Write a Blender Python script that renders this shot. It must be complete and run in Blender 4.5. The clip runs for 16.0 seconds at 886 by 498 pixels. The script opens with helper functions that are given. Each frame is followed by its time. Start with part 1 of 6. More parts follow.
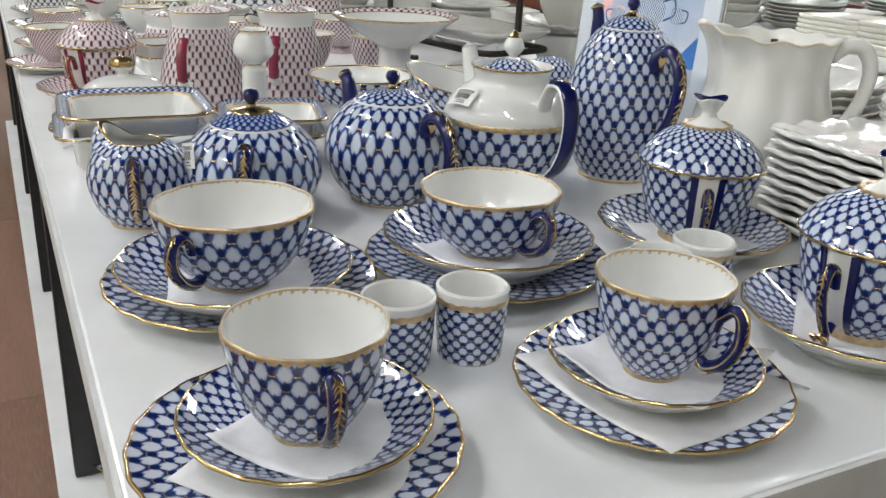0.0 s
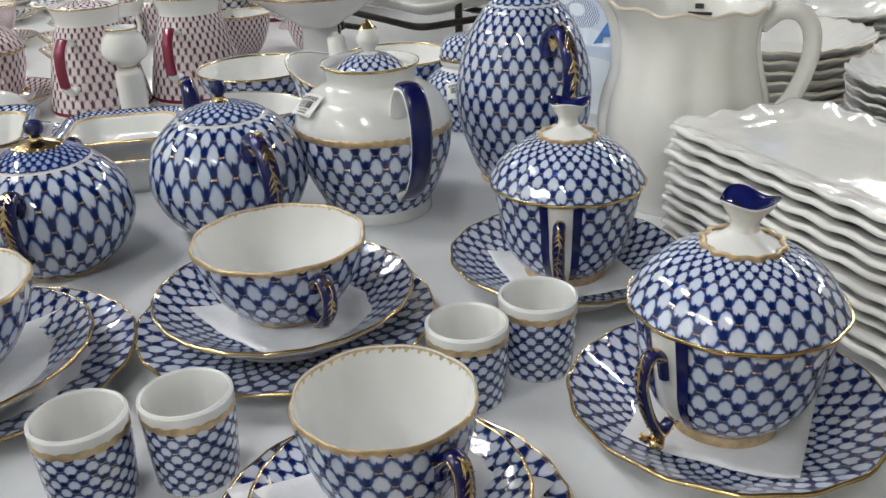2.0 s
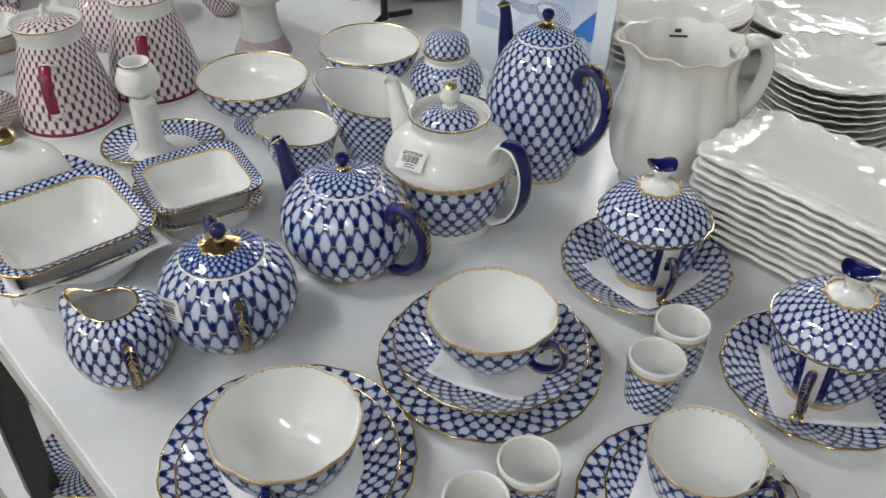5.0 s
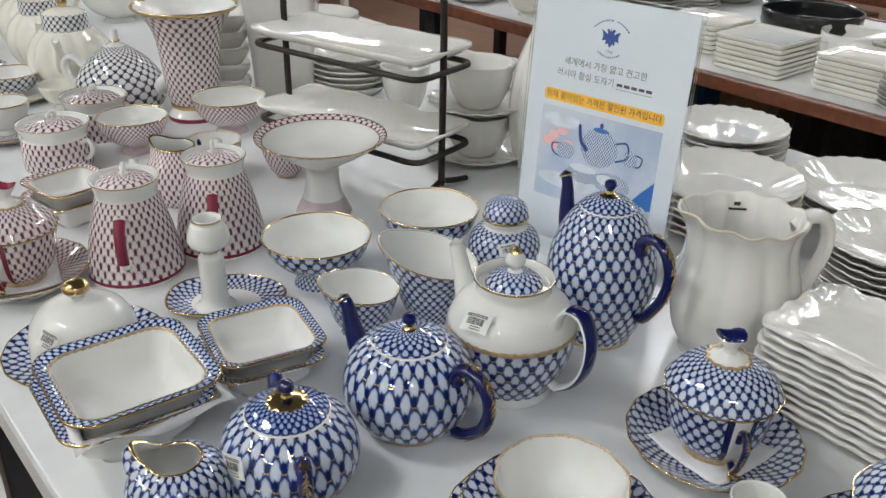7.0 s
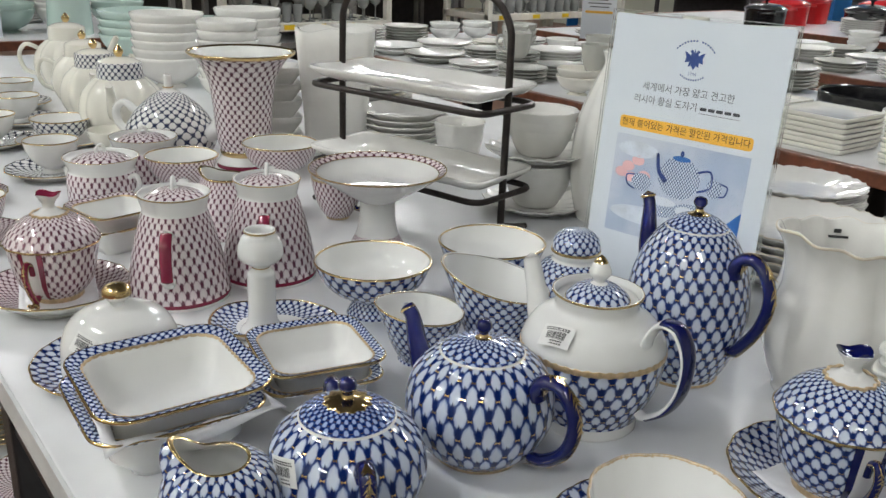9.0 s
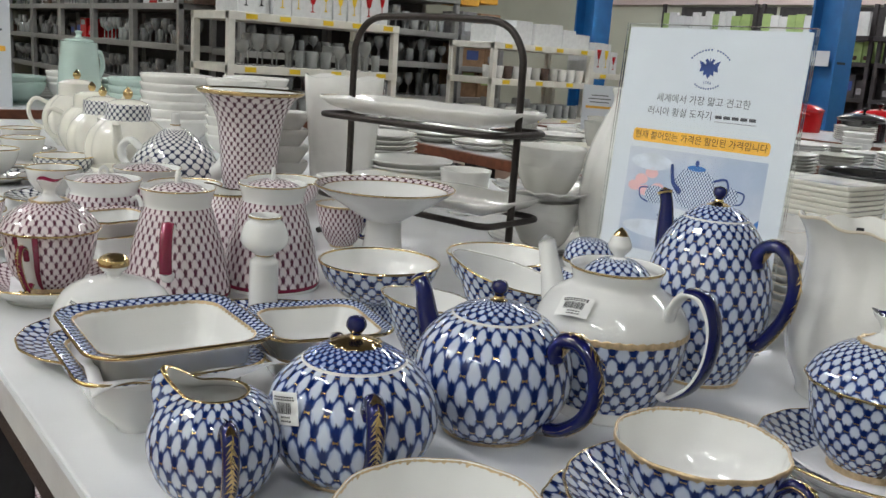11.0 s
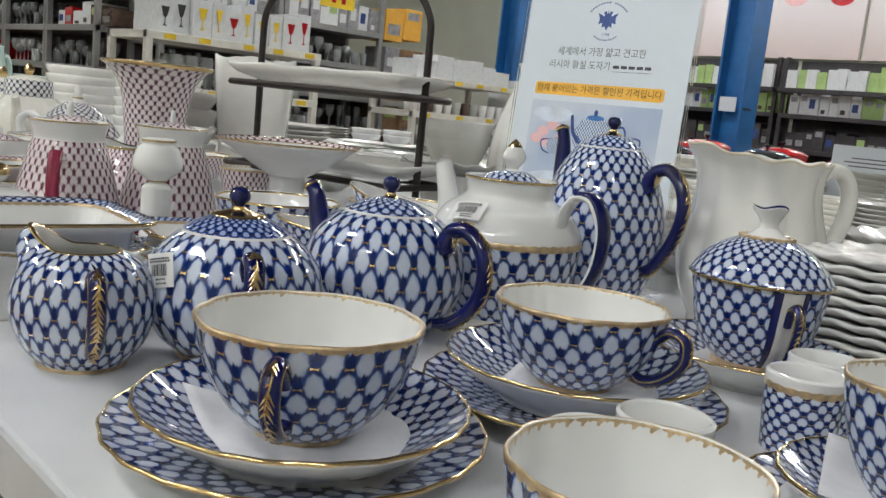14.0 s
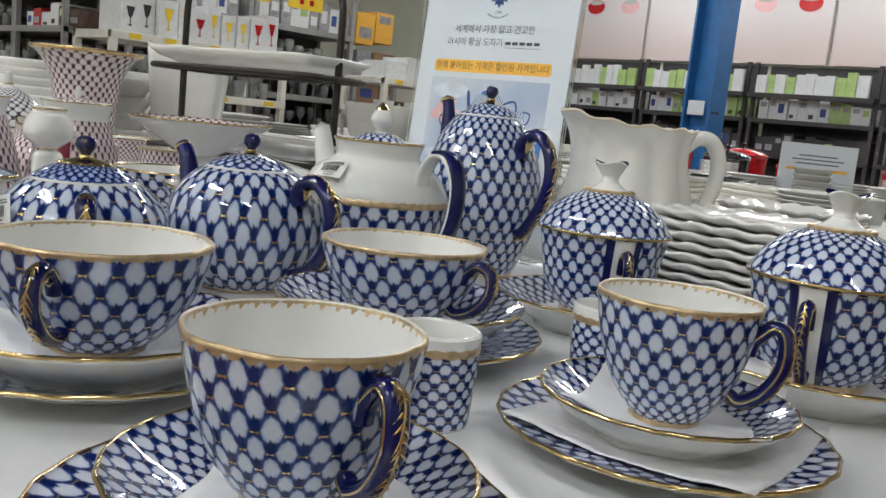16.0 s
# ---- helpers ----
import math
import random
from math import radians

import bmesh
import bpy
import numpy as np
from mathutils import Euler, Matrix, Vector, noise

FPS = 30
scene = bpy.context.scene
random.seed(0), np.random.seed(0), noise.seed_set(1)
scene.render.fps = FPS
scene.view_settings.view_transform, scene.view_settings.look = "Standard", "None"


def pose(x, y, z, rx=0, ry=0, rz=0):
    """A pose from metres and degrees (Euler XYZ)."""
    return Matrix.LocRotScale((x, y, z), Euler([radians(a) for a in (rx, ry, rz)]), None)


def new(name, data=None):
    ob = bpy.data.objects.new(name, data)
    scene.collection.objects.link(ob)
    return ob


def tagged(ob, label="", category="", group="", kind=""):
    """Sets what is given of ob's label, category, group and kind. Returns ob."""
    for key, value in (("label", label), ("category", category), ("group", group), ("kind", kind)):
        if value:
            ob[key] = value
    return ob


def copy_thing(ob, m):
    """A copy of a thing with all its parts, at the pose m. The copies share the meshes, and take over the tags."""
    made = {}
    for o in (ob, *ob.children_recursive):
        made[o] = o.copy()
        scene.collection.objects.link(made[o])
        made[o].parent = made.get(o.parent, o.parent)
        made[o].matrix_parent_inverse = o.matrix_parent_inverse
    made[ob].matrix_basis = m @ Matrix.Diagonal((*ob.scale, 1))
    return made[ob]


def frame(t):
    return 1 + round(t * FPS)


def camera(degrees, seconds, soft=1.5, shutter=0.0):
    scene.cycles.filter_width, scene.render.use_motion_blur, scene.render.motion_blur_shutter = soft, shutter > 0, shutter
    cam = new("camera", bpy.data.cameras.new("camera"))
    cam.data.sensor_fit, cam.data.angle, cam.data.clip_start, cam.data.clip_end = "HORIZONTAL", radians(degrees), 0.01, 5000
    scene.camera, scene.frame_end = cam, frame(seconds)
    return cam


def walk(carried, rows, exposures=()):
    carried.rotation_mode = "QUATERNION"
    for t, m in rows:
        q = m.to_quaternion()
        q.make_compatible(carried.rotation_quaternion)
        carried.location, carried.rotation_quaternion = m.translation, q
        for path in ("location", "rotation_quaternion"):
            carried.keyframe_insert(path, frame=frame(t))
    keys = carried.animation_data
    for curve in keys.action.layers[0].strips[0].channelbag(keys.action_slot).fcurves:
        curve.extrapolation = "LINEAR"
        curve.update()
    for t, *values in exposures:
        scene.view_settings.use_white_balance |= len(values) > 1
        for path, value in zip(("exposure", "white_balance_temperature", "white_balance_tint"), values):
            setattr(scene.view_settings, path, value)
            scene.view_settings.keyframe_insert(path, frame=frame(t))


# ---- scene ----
cam = camera(53.3, 16.0)
METRES, EYE, TILT, LEAN, TURN = 1.22, 0.9965, 0.0, 0.0, -29.0
ROWS = [
    (0.0, 0.0, 0.0, 0.0, 0.99, -21.04, -2.58),
    (0.5, 0.0009, 0.0238, 0.0001, -0.33, -21.54, -2.29),
    (1.0, 0.0495, 0.0557, -0.0038, -0.12, -22.65, -1.21),
    (1.5, 0.1086, 0.0931, 0.0045, 2.18, -22.75, 0.57),
    (2.0, 0.1392, 0.1205, 0.0152, 4.62, -24.61, 2.03),
    (2.5, 0.1085, 0.119, 0.0198, 4.08, -28.93, 1.9),
    (3.0, 0.0245, 0.1134, 0.0367, -0.0, -33.14, 0.32),
    (5.5, -0.1195, 0.0981, 0.2269, -16.41, -36.44, -0.42),
    (6.0, -0.1286, 0.0898, 0.2289, -15.47, -31.87, -0.13),
    (6.5, -0.1331, 0.0915, 0.2264, -14.02, -28.89, -0.44),
    (7.0, -0.1372, 0.1075, 0.2099, -12.39, -26.8, -0.99),
    (7.5, -0.1407, 0.1187, 0.1934, -11.31, -25.73, -2.14),
    (8.0, -0.1486, 0.1246, 0.1707, -10.56, -23.81, -2.58),
    (8.5, -0.1575, 0.1315, 0.1459, -10.25, -21.61, -2.32),
    (9.0, -0.1625, 0.1378, 0.1175, -10.0, -19.66, -2.13),
    (11.5, -0.1724, 0.134, 0.001, -10.67, -10.73, -4.82),
    (12.0, -0.1757, 0.1398, -0.0153, -11.69, -9.62, -5.68),
    (12.5, -0.1772, 0.1429, -0.035, -12.49, -9.31, -5.76),
    (13.0, -0.1717, 0.1423, -0.0508, -13.33, -9.28, -5.62),
    (13.5, -0.1593, 0.134, -0.0597, -14.02, -9.17, -5.67),
    (14.0, -0.1495, 0.117, -0.0671, -14.78, -8.85, -5.8),
    (14.5, -0.1304, 0.1037, -0.0727, -14.59, -8.68, -5.88),
    (15.0, -0.1143, 0.092, -0.0766, -14.45, -8.48, -5.86),
    (15.5, -0.096, 0.0819, -0.0842, -15.29, -8.2, -5.98),
    (16.0, -0.0805, 0.0729, -0.0876, -15.94, -8.29, -5.92),
]
walk(cam, [(t, pose(0, 0, EYE, TILT, LEAN, TURN) @ pose(METRES * x, METRES * y, METRES * z, 90 + pitch, roll, yaw)) for t, x, y, z, yaw, pitch, roll in ROWS],
     exposures=[(0.0, 0.09), (3.0, 0.01), (5.5, -0.16), (9.0, -0.15), (12.0, -0.19), (16.0, -0.16)])

# ---- world and light ----
world = bpy.data.worlds.new("hall_air")
scene.world = world
world.use_nodes = True
world.node_tree.nodes["Background"].inputs["Color"].default_value = (0.86, 0.93, 1.0, 1)
world.node_tree.nodes["Background"].inputs["Strength"].default_value = 0.03
LAMP_POWER = 118.0


# ---- materials ----
class Graph:
    """Short hand for a node tree."""

    def __init__(self, name):
        self.mat = bpy.data.materials.new(name)
        self.mat.use_nodes = True
        self.tree = self.mat.node_tree
        self.bsdf = self.tree.nodes["Principled BSDF"]

    def node(self, kind):
        return self.tree.nodes.new(kind)

    def link(self, a, b):
        self.tree.links.new(a, b)

    def put(self, sock, v):
        if isinstance(v, (int, float, tuple)):
            sock.default_value = v
        else:
            self.link(v, sock)

    def m(self, op, *ins):
        n = self.node("ShaderNodeMath")
        n.operation = op
        for s, v in zip(n.inputs, ins):
            self.put(s, v)
        return n.outputs[0]

    def step(self, v, lo, hi, a=0.0, b=1.0):
        n = self.node("ShaderNodeMapRange")
        n.interpolation_type = "SMOOTHSTEP"
        for s, x in zip(n.inputs, (v, lo, hi, a, b)):
            self.put(s, x)
        return n.outputs[0]

    def mix(self, fac, a, b):
        n = self.node("ShaderNodeMix")
        n.data_type = "RGBA"
        self.put(n.inputs[0], fac)
        self.put(n.inputs[6], a)
        self.put(n.inputs[7], b)
        return n.outputs[2]

    def noise(self, scale, detail=3.0, rough=0.5, where="Object", squash=(1, 1, 1)):
        c = self.node("ShaderNodeTexCoord")
        mp = self.node("ShaderNodeMapping")
        mp.inputs["Scale"].default_value = squash
        self.link(c.outputs[where], mp.inputs[0])
        n = self.node("ShaderNodeTexNoise")
        n.inputs["Scale"].default_value, n.inputs["Detail"].default_value, n.inputs["Roughness"].default_value = scale, detail, rough
        self.link(mp.outputs[0], n.inputs["Vector"])
        return n.outputs[0]

    def bump(self, height, strength, dist=0.001):
        n = self.node("ShaderNodeBump")
        n.inputs["Strength"].default_value, n.inputs["Distance"].default_value = strength, dist
        self.link(height, n.inputs["Height"])
        self.link(n.outputs[0], self.bsdf.inputs["Normal"])

    def set(self, **kw):
        for k, v in kw.items():
            self.put(self.bsdf.inputs[k.replace("_", " ")], v)
        return self.mat


def c4(c):
    return (*c, 1.0)


def shade(c, f):
    return (c[0] * f, c[1] * f, c[2] * f, 1.0)


def plain(name, colour, rough=0.4, metal=0.0, vary=0.08, scale=30.0, bumpy=0.0, bump_scale=200.0, coat=0.0, glow=0.0):
    g = Graph(name)
    n = g.noise(scale, 4.0)
    fine = g.noise(bump_scale, 3.0)
    col = g.mix(g.step(n, 0.3, 0.7), shade(colour, 1 - vary), shade(colour, 1 + vary * 0.5))
    g.set(Base_Color=col, Metallic=metal, Coat_Weight=coat, Roughness=g.step(fine, 0.2, 0.8, rough * 0.85, min(1.0, rough * 1.15)))
    if bumpy:
        g.bump(fine, bumpy)
    if glow:
        g.set(Emission_Color=c4(colour), Emission_Strength=glow)
    return g.mat


def porcelain(name, colour, rough=0.025, wave=0.16, ripple=0.0):
    g = Graph(name)
    big, fine = g.noise(25, 2.0), g.noise(220, 3.0)
    col = g.mix(g.step(big, 0.3, 0.7), shade(colour, 0.95), shade(colour, 1.0))
    spots = g.step(g.noise(900, 1.0), 0.74, 0.80, 0.0, 0.25)
    col = g.mix(spots, col, shade(colour, 0.7))
    g.set(Base_Color=col, Roughness=g.step(fine, 0.3, 0.7, rough, rough + 0.02), IOR=1.53, Coat_Weight=0.15, Coat_Roughness=0.02)
    g.bump(g.m("ADD", big, g.m("MULTIPLY", g.noise(70, 2.0), ripple)), wave, 0.004)
    return g.mat


WHITE = (0.80, 0.80, 0.78)


COOL = (0.59, 0.65, 0.755)


def net(name, cols, aspect, dark=(0.004, 0.018, 0.125), mid=(0.06, 0.165, 0.50), line=0.045, halo=0.55, gold=1.0, blob=1.0, ground=COOL, shift=0.0, size=1.22):
    """The painted net: crossing strokes that swell at the knots, a drop and a gilt bow on each knot."""
    g = Graph(name)
    uv = g.node("ShaderNodeUVMap")
    sep = g.node("ShaderNodeSeparateXYZ")
    g.link(uv.outputs[0], sep.inputs[0])
    wob = g.m("MULTIPLY", g.m("SUBTRACT", g.noise(75, 3.0), 0.5), 0.30)
    a = g.m("ADD", g.m("MULTIPLY", sep.outputs[0], float(cols)), wob)
    b = g.m("ADD", g.m("MULTIPLY", sep.outputs[1], cols / aspect), shift)
    p, q = g.m("ADD", a, b), g.m("SUBTRACT", a, b)
    dp, dq = g.m("SUBTRACT", p, g.m("ROUND", p)), g.m("SUBTRACT", q, g.m("ROUND", q))
    al, bl = g.m("MULTIPLY", g.m("ADD", dp, dq), 0.5), g.m("MULTIPLY", g.m("SUBTRACT", dp, dq), 0.5)
    near_line = g.m("MINIMUM", g.m("ABSOLUTE", dp), g.m("ABSOLUTE", dq))
    near = g.m("SQRT", g.m("ADD", g.m("MULTIPLY", dp, dp), g.m("MULTIPLY", dq, dq)))
    above = g.step(bl, -0.06, 0.06, 0.6, 1.0)
    swell = g.m("MULTIPLY", g.step(near, 0.0, 0.55, 2.2, 0.0), above)
    wide = g.m("MULTIPLY", g.m("ADD", swell, 0.5), line)
    stroke = g.m("SUBTRACT", 1.0, g.step(near_line, g.m("MULTIPLY", wide, 0.42), g.m("MULTIPLY", wide, 1.75)))
    ex, ey = g.m("DIVIDE", al, 0.125 * size), g.m("DIVIDE", g.m("SUBTRACT", bl, 0.055 * size), 0.19 * size)
    fringe = g.m("MULTIPLY", g.m("SINE", g.m("MULTIPLY", g.m("ARCTAN2", ey, ex), 6.0)), 0.11)
    drop = g.m("SUBTRACT", 1.0, g.step(g.m("ADD", g.m("SQRT", g.m("ADD", g.m("MULTIPLY", ex, ex), g.m("MULTIPLY", ey, ey))), fringe), 0.72, 1.2))
    drop = g.m("MULTIPLY", drop, blob)
    soft = g.m("MULTIPLY", g.m("MULTIPLY", g.step(near_line, 0.0, 0.30, 1.0, 0.0), g.step(near, 0.1, 0.8, 1.0, 0.55)), halo)
    tint = g.step(g.noise(70, 3.0), 0.3, 0.7, 0.6, 1.15)
    col = g.mix(g.m("MULTIPLY", soft, tint), c4(ground), c4(mid))
    col = g.mix(g.m("MULTIPLY", stroke, g.m("MULTIPLY", g.step(g.noise(150, 2.0), 0.2, 0.7, 0.90, 1.0), g.step(near, 0.15, 0.75, 1.0, 0.94))), col, g.mix(g.step(near, 0.12, 0.55), c4(dark), tuple(d * 0.9 + m * 0.1 for d, m in zip(dark, mid)) + (1.0,)))
    col = g.mix(drop, col, shade(dark, 0.8))
    bow_h = g.m("ADD", g.m("MULTIPLY", g.m("ABSOLUTE", al), 0.17), 0.011)
    bow = g.m("MULTIPLY", g.step(g.m("ABSOLUTE", g.m("ADD", bl, 0.07)), g.m("MULTIPLY", bow_h, 0.8), g.m("MULTIPLY", bow_h, 1.3), 1.0, 0.0), g.step(g.m("ABSOLUTE", al), 0.12, 0.15, 1.0, 0.0))
    bow = g.m("MULTIPLY", bow, gold)
    col = g.mix(bow, col, (0.68, 0.46, 0.19, 1))
    g.set(Base_Color=col, Metallic=g.m("MULTIPLY", bow, 0.9), Roughness=g.step(bow, 0.0, 1.0, 0.045, 0.22), IOR=1.52, Coat_Weight=0.1, Coat_Roughness=0.02)
    g.bump(g.noise(34, 2.0), 0.2, 0.004)
    return g.mat


PORC = porcelain("white_porcelain", WHITE)
STONEWARE = porcelain("ivory_stoneware", (0.79, 0.78, 0.745), 0.02, 0.34, 0.35)
BONE = porcelain("cream_bone_china", (0.80, 0.78, 0.70), 0.03, 0.14)
MINT = porcelain("mint_glaze", (0.47, 0.60, 0.55), 0.15)
GREYWARE = porcelain("grey_glaze", (0.46, 0.46, 0.42), 0.2)
COBALT = porcelain("cobalt_glaze", (0.004, 0.007, 0.078), 0.04, 0.05)
RUBY = porcelain("ruby_glaze", (0.21, 0.016, 0.045), 0.07)
BLACKWARE = porcelain("black_glaze", (0.015, 0.015, 0.017), 0.2)
GOLD = plain("gilding", (0.70, 0.51, 0.25), 0.16, 1.0, 0.15, 60)
GOLD_SOFT = plain("worn_gilding", (0.60, 0.45, 0.27), 0.32, 0.6, 0.25, 180, 0.15, 500)
PAPER = plain("tissue_paper", (0.76, 0.76, 0.77), 0.9, 0, 0.07, 60, 0.6, 160)
STICKER = plain("sticker_paper", (0.82, 0.82, 0.80), 0.6, 0, 0.03, 90)
# tan line along the jug rim and the large platters' edges
TAN_LINE = plain("tan_edge_line", (0.62, 0.54, 0.42), 0.5)
INK = plain("black_ink", (0.02, 0.02, 0.022), 0.6)
TABLE_WHITE = plain("white_laminate", (0.79, 0.80, 0.81), 0.24, 0, 0.06, 9, 0.02, 500)
TABLE_EDGE = plain("grey_white_edge", (0.62, 0.63, 0.63), 0.45, 0, 0.06, 20)
BLACK_METAL = plain("black_powder_coat", (0.018, 0.018, 0.02), 0.42, 0.2, 0.2, 60, 0.1, 600)
IRON = plain("dark_iron", (0.035, 0.028, 0.025), 0.5, 0.5, 0.25, 80, 0.2, 500)
GREY_METAL = plain("grey_shelf_steel", (0.27, 0.27, 0.26), 0.45, 0.3, 0.1, 20)
CREAM_METAL = plain("cream_shelf_steel", (0.72, 0.71, 0.64), 0.45, 0.0, 0.08, 14)
BLUE_PAINT = plain("blue_paint", (0.012, 0.12, 0.33), 0.4, 0, 0.12, 8)
YELLOW = plain("yellow_card", (0.80, 0.56, 0.02), 0.6)
ORANGE = plain("orange_print", (0.80, 0.42, 0.05), 0.55)
NAVY = plain("navy_print", (0.02, 0.05, 0.2), 0.55)
WOOD_EDGE = plain("red_brown_wood", (0.14, 0.045, 0.022), 0.4, 0, 0.3, 40)
CARD = plain("brown_cardboard", (0.26, 0.15, 0.08), 0.8, 0, 0.2, 20)
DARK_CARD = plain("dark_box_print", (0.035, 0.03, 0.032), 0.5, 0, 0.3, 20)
RED_ENAMEL = plain("red_enamel", (0.42, 0.012, 0.015), 0.15, 0, 0.15, 20)
WALL_PAINT = plain("pale_wall_panel", (0.56, 0.57, 0.47), 0.7, 0, 0.06, 2)
CEIL_PAINT = plain("ceiling_paint", (0.13, 0.135, 0.14), 0.8, 0, 0.05, 2)
NET_POT = net("net_on_pots", 25, 2.2, line=0.105, halo=0.8)
NET_TALL = net("net_on_tall_pot", 27, 1.75, line=0.11, halo=0.8)
NET_BOWL = net("net_on_bowl", 26, 1.35, line=0.115, halo=0.65)
NET_CUP = net("net_on_cups", 22, 1.5, line=0.11, halo=0.8)
NET_SAUCER = net("net_on_saucers", 38, 1.4, line=0.11, halo=0.6, gold=0.6, ground=(0.64, 0.68, 0.76))
NET_COVER = net("net_on_covered_cups", 24, 1.35, line=0.125, halo=0.75)
NET_COVER_LID = net("net_on_covered_cup_lids", 27, 1.4, line=0.11, halo=0.75, gold=0.5)
NET_MINI = net("net_on_small_beakers", 15, 0.95, line=0.13, halo=0.8)
NET_LID = net("net_on_lids", 20, 1.5, line=0.15, halo=1.0, gold=0.8, ground=(0.52, 0.60, 0.76))
NET_SMALL = net("net_on_small_lids", 18, 1.45, line=0.10, halo=0.7, gold=0.5)
NET_DARK = net("dense_net_on_lid", 28, 1.5, line=0.21, halo=1.0, gold=0.5, ground=(0.34, 0.42, 0.66))
NET_BORDER = net("net_on_square_rims", 64, 1.0, line=0.14, halo=0.7, gold=0.0)
NET_GREY = net("thin_grey_blue_net", 22, 1.15, (0.015, 0.025, 0.075), (0.3, 0.34, 0.5), 0.085, 0.1, 0.0, 0.5, WHITE)
NET_PINK_LID = net("plum_net_on_lids", 18, 1.5, (0.12, 0.03, 0.055), (0.52, 0.36, 0.40), 0.05, 0.4, 0.0, 0.95, (0.75, 0.68, 0.69), size=1.2)
NET_PINK = net("plum_net", 30, 1.7, (0.13, 0.03, 0.06), (0.56, 0.38, 0.43), 0.028, 0.45, 0.0, 0.95, (0.75, 0.68, 0.69), size=1.4)
NET_PINK_LARGE = net("plum_net_on_vase", 26, 1.25, (0.11, 0.03, 0.055), (0.54, 0.38, 0.43), 0.04, 0.4, 0.0, 0.9, (0.78, 0.71, 0.72), size=1.35)
NET_PINK_FINE = net("fine_plum_net", 46, 1.2, (0.12, 0.03, 0.055), (0.52, 0.36, 0.40), 0.06, 0.4, 0.0, 0.9, (0.78, 0.70, 0.71), size=1.2)


def floor_material():
    g = Graph("wood_look_vinyl")
    n1, n2 = g.noise(3, 4, where="Object", squash=(6, 0.6, 1)), g.noise(60, 4, squash=(4, 0.4, 1))
    info = g.node("ShaderNodeObjectInfo")
    base = g.mix(info.outputs["Random"], (0.16, 0.085, 0.055, 1), (0.23, 0.125, 0.085, 1))
    col = g.mix(g.step(n1, 0.3, 0.7, 0, 0.5), base, (0.12, 0.06, 0.04, 1))
    col = g.mix(g.step(n2, 0.4, 0.7, 0, 0.35), col, (0.28, 0.17, 0.12, 1))
    g.set(Base_Color=col, Roughness=0.42)
    g.bump(n2, 0.15)
    return g.mat


FLOOR = floor_material()


def clear_acrylic():
    g = Graph("clear_acrylic")
    g.set(Base_Color=(0.96, 0.98, 0.98, 1), Roughness=0.03, IOR=1.15, Transmission_Weight=1.0)
    return g.mat


ACRYLIC = clear_acrylic()


# ---- mesh helpers ----
def thing(name, x, y, z, rz=0.0, label="", category="", group="", kind="", lean=(0, 0)):
    ob = new(name)
    ob.matrix_basis = pose(x, y, z, lean[0], lean[1], rz)
    return tagged(ob, label, category, group, kind)


def mesh_object(name, verts, faces, mats, parent, label="", uvs=None, slots=None, smooth=True, at=None):
    me = bpy.data.meshes.new(name)
    me.from_pydata(verts, [], faces)
    for mt in (mats if isinstance(mats, (list, tuple)) else [mats]):
        me.materials.append(mt)
    if slots is not None:
        me.polygons.foreach_set("material_index", slots)
    if smooth:
        me.polygons.foreach_set("use_smooth", [True] * len(faces))
    if uvs is not None:
        layer = me.uv_layers.new(name="UVMap")
        layer.data.foreach_set("uv", [c for f in uvs for p in f for c in p])
    me.update()
    ob = new(name, me)
    if parent is not None:
        ob.parent = parent
    if at is not None:
        ob.matrix_basis = at
    if label:
        tagged(ob, label)
    return ob


def part(name, bm, material, parent, label="", smooth=False, at=None):
    me = bpy.data.meshes.new(name)
    bm.to_mesh(me)
    bm.free()
    for mt in (material if isinstance(material, (list, tuple)) else [material]):
        me.materials.append(mt)
    if smooth:
        me.polygons.foreach_set("use_smooth", [True] * len(me.polygons))
    ob = new(name, me)
    if parent is not None:
        ob.parent = parent
    if at is not None:
        ob.matrix_basis = at
    if label:
        tagged(ob, label)
    return ob


def spline(pts, n=5):
    """Catmull-Rom through the points; a point given twice is a corner. A third value (material) is carried along."""
    out = []
    P = [tuple(p) for p in pts]
    for i in range(len(P) - 1):
        p1, p2 = P[i], P[i + 1]
        d = math.dist(p1[:2], p2[:2])
        if d < 1e-7:
            continue
        p0 = P[i - 1] if i > 0 else p1
        p3 = P[i + 2] if i + 2 < len(P) else p2
        for k in range(n):
            t = k / n
            out.append(tuple(0.5 * (2 * p1[j] + (p2[j] - p0[j]) * t + (2 * p0[j] - 5 * p1[j] + 4 * p2[j] - p3[j]) * t * t + (3 * p1[j] - p0[j] - 3 * p2[j] + p3[j]) * t ** 3) for j in range(2)) + (p1[2] if len(p1) > 2 else 0,))
    last = P[-1]
    out.append((last[0], last[1], last[2] if len(last) > 2 else 0))
    return out


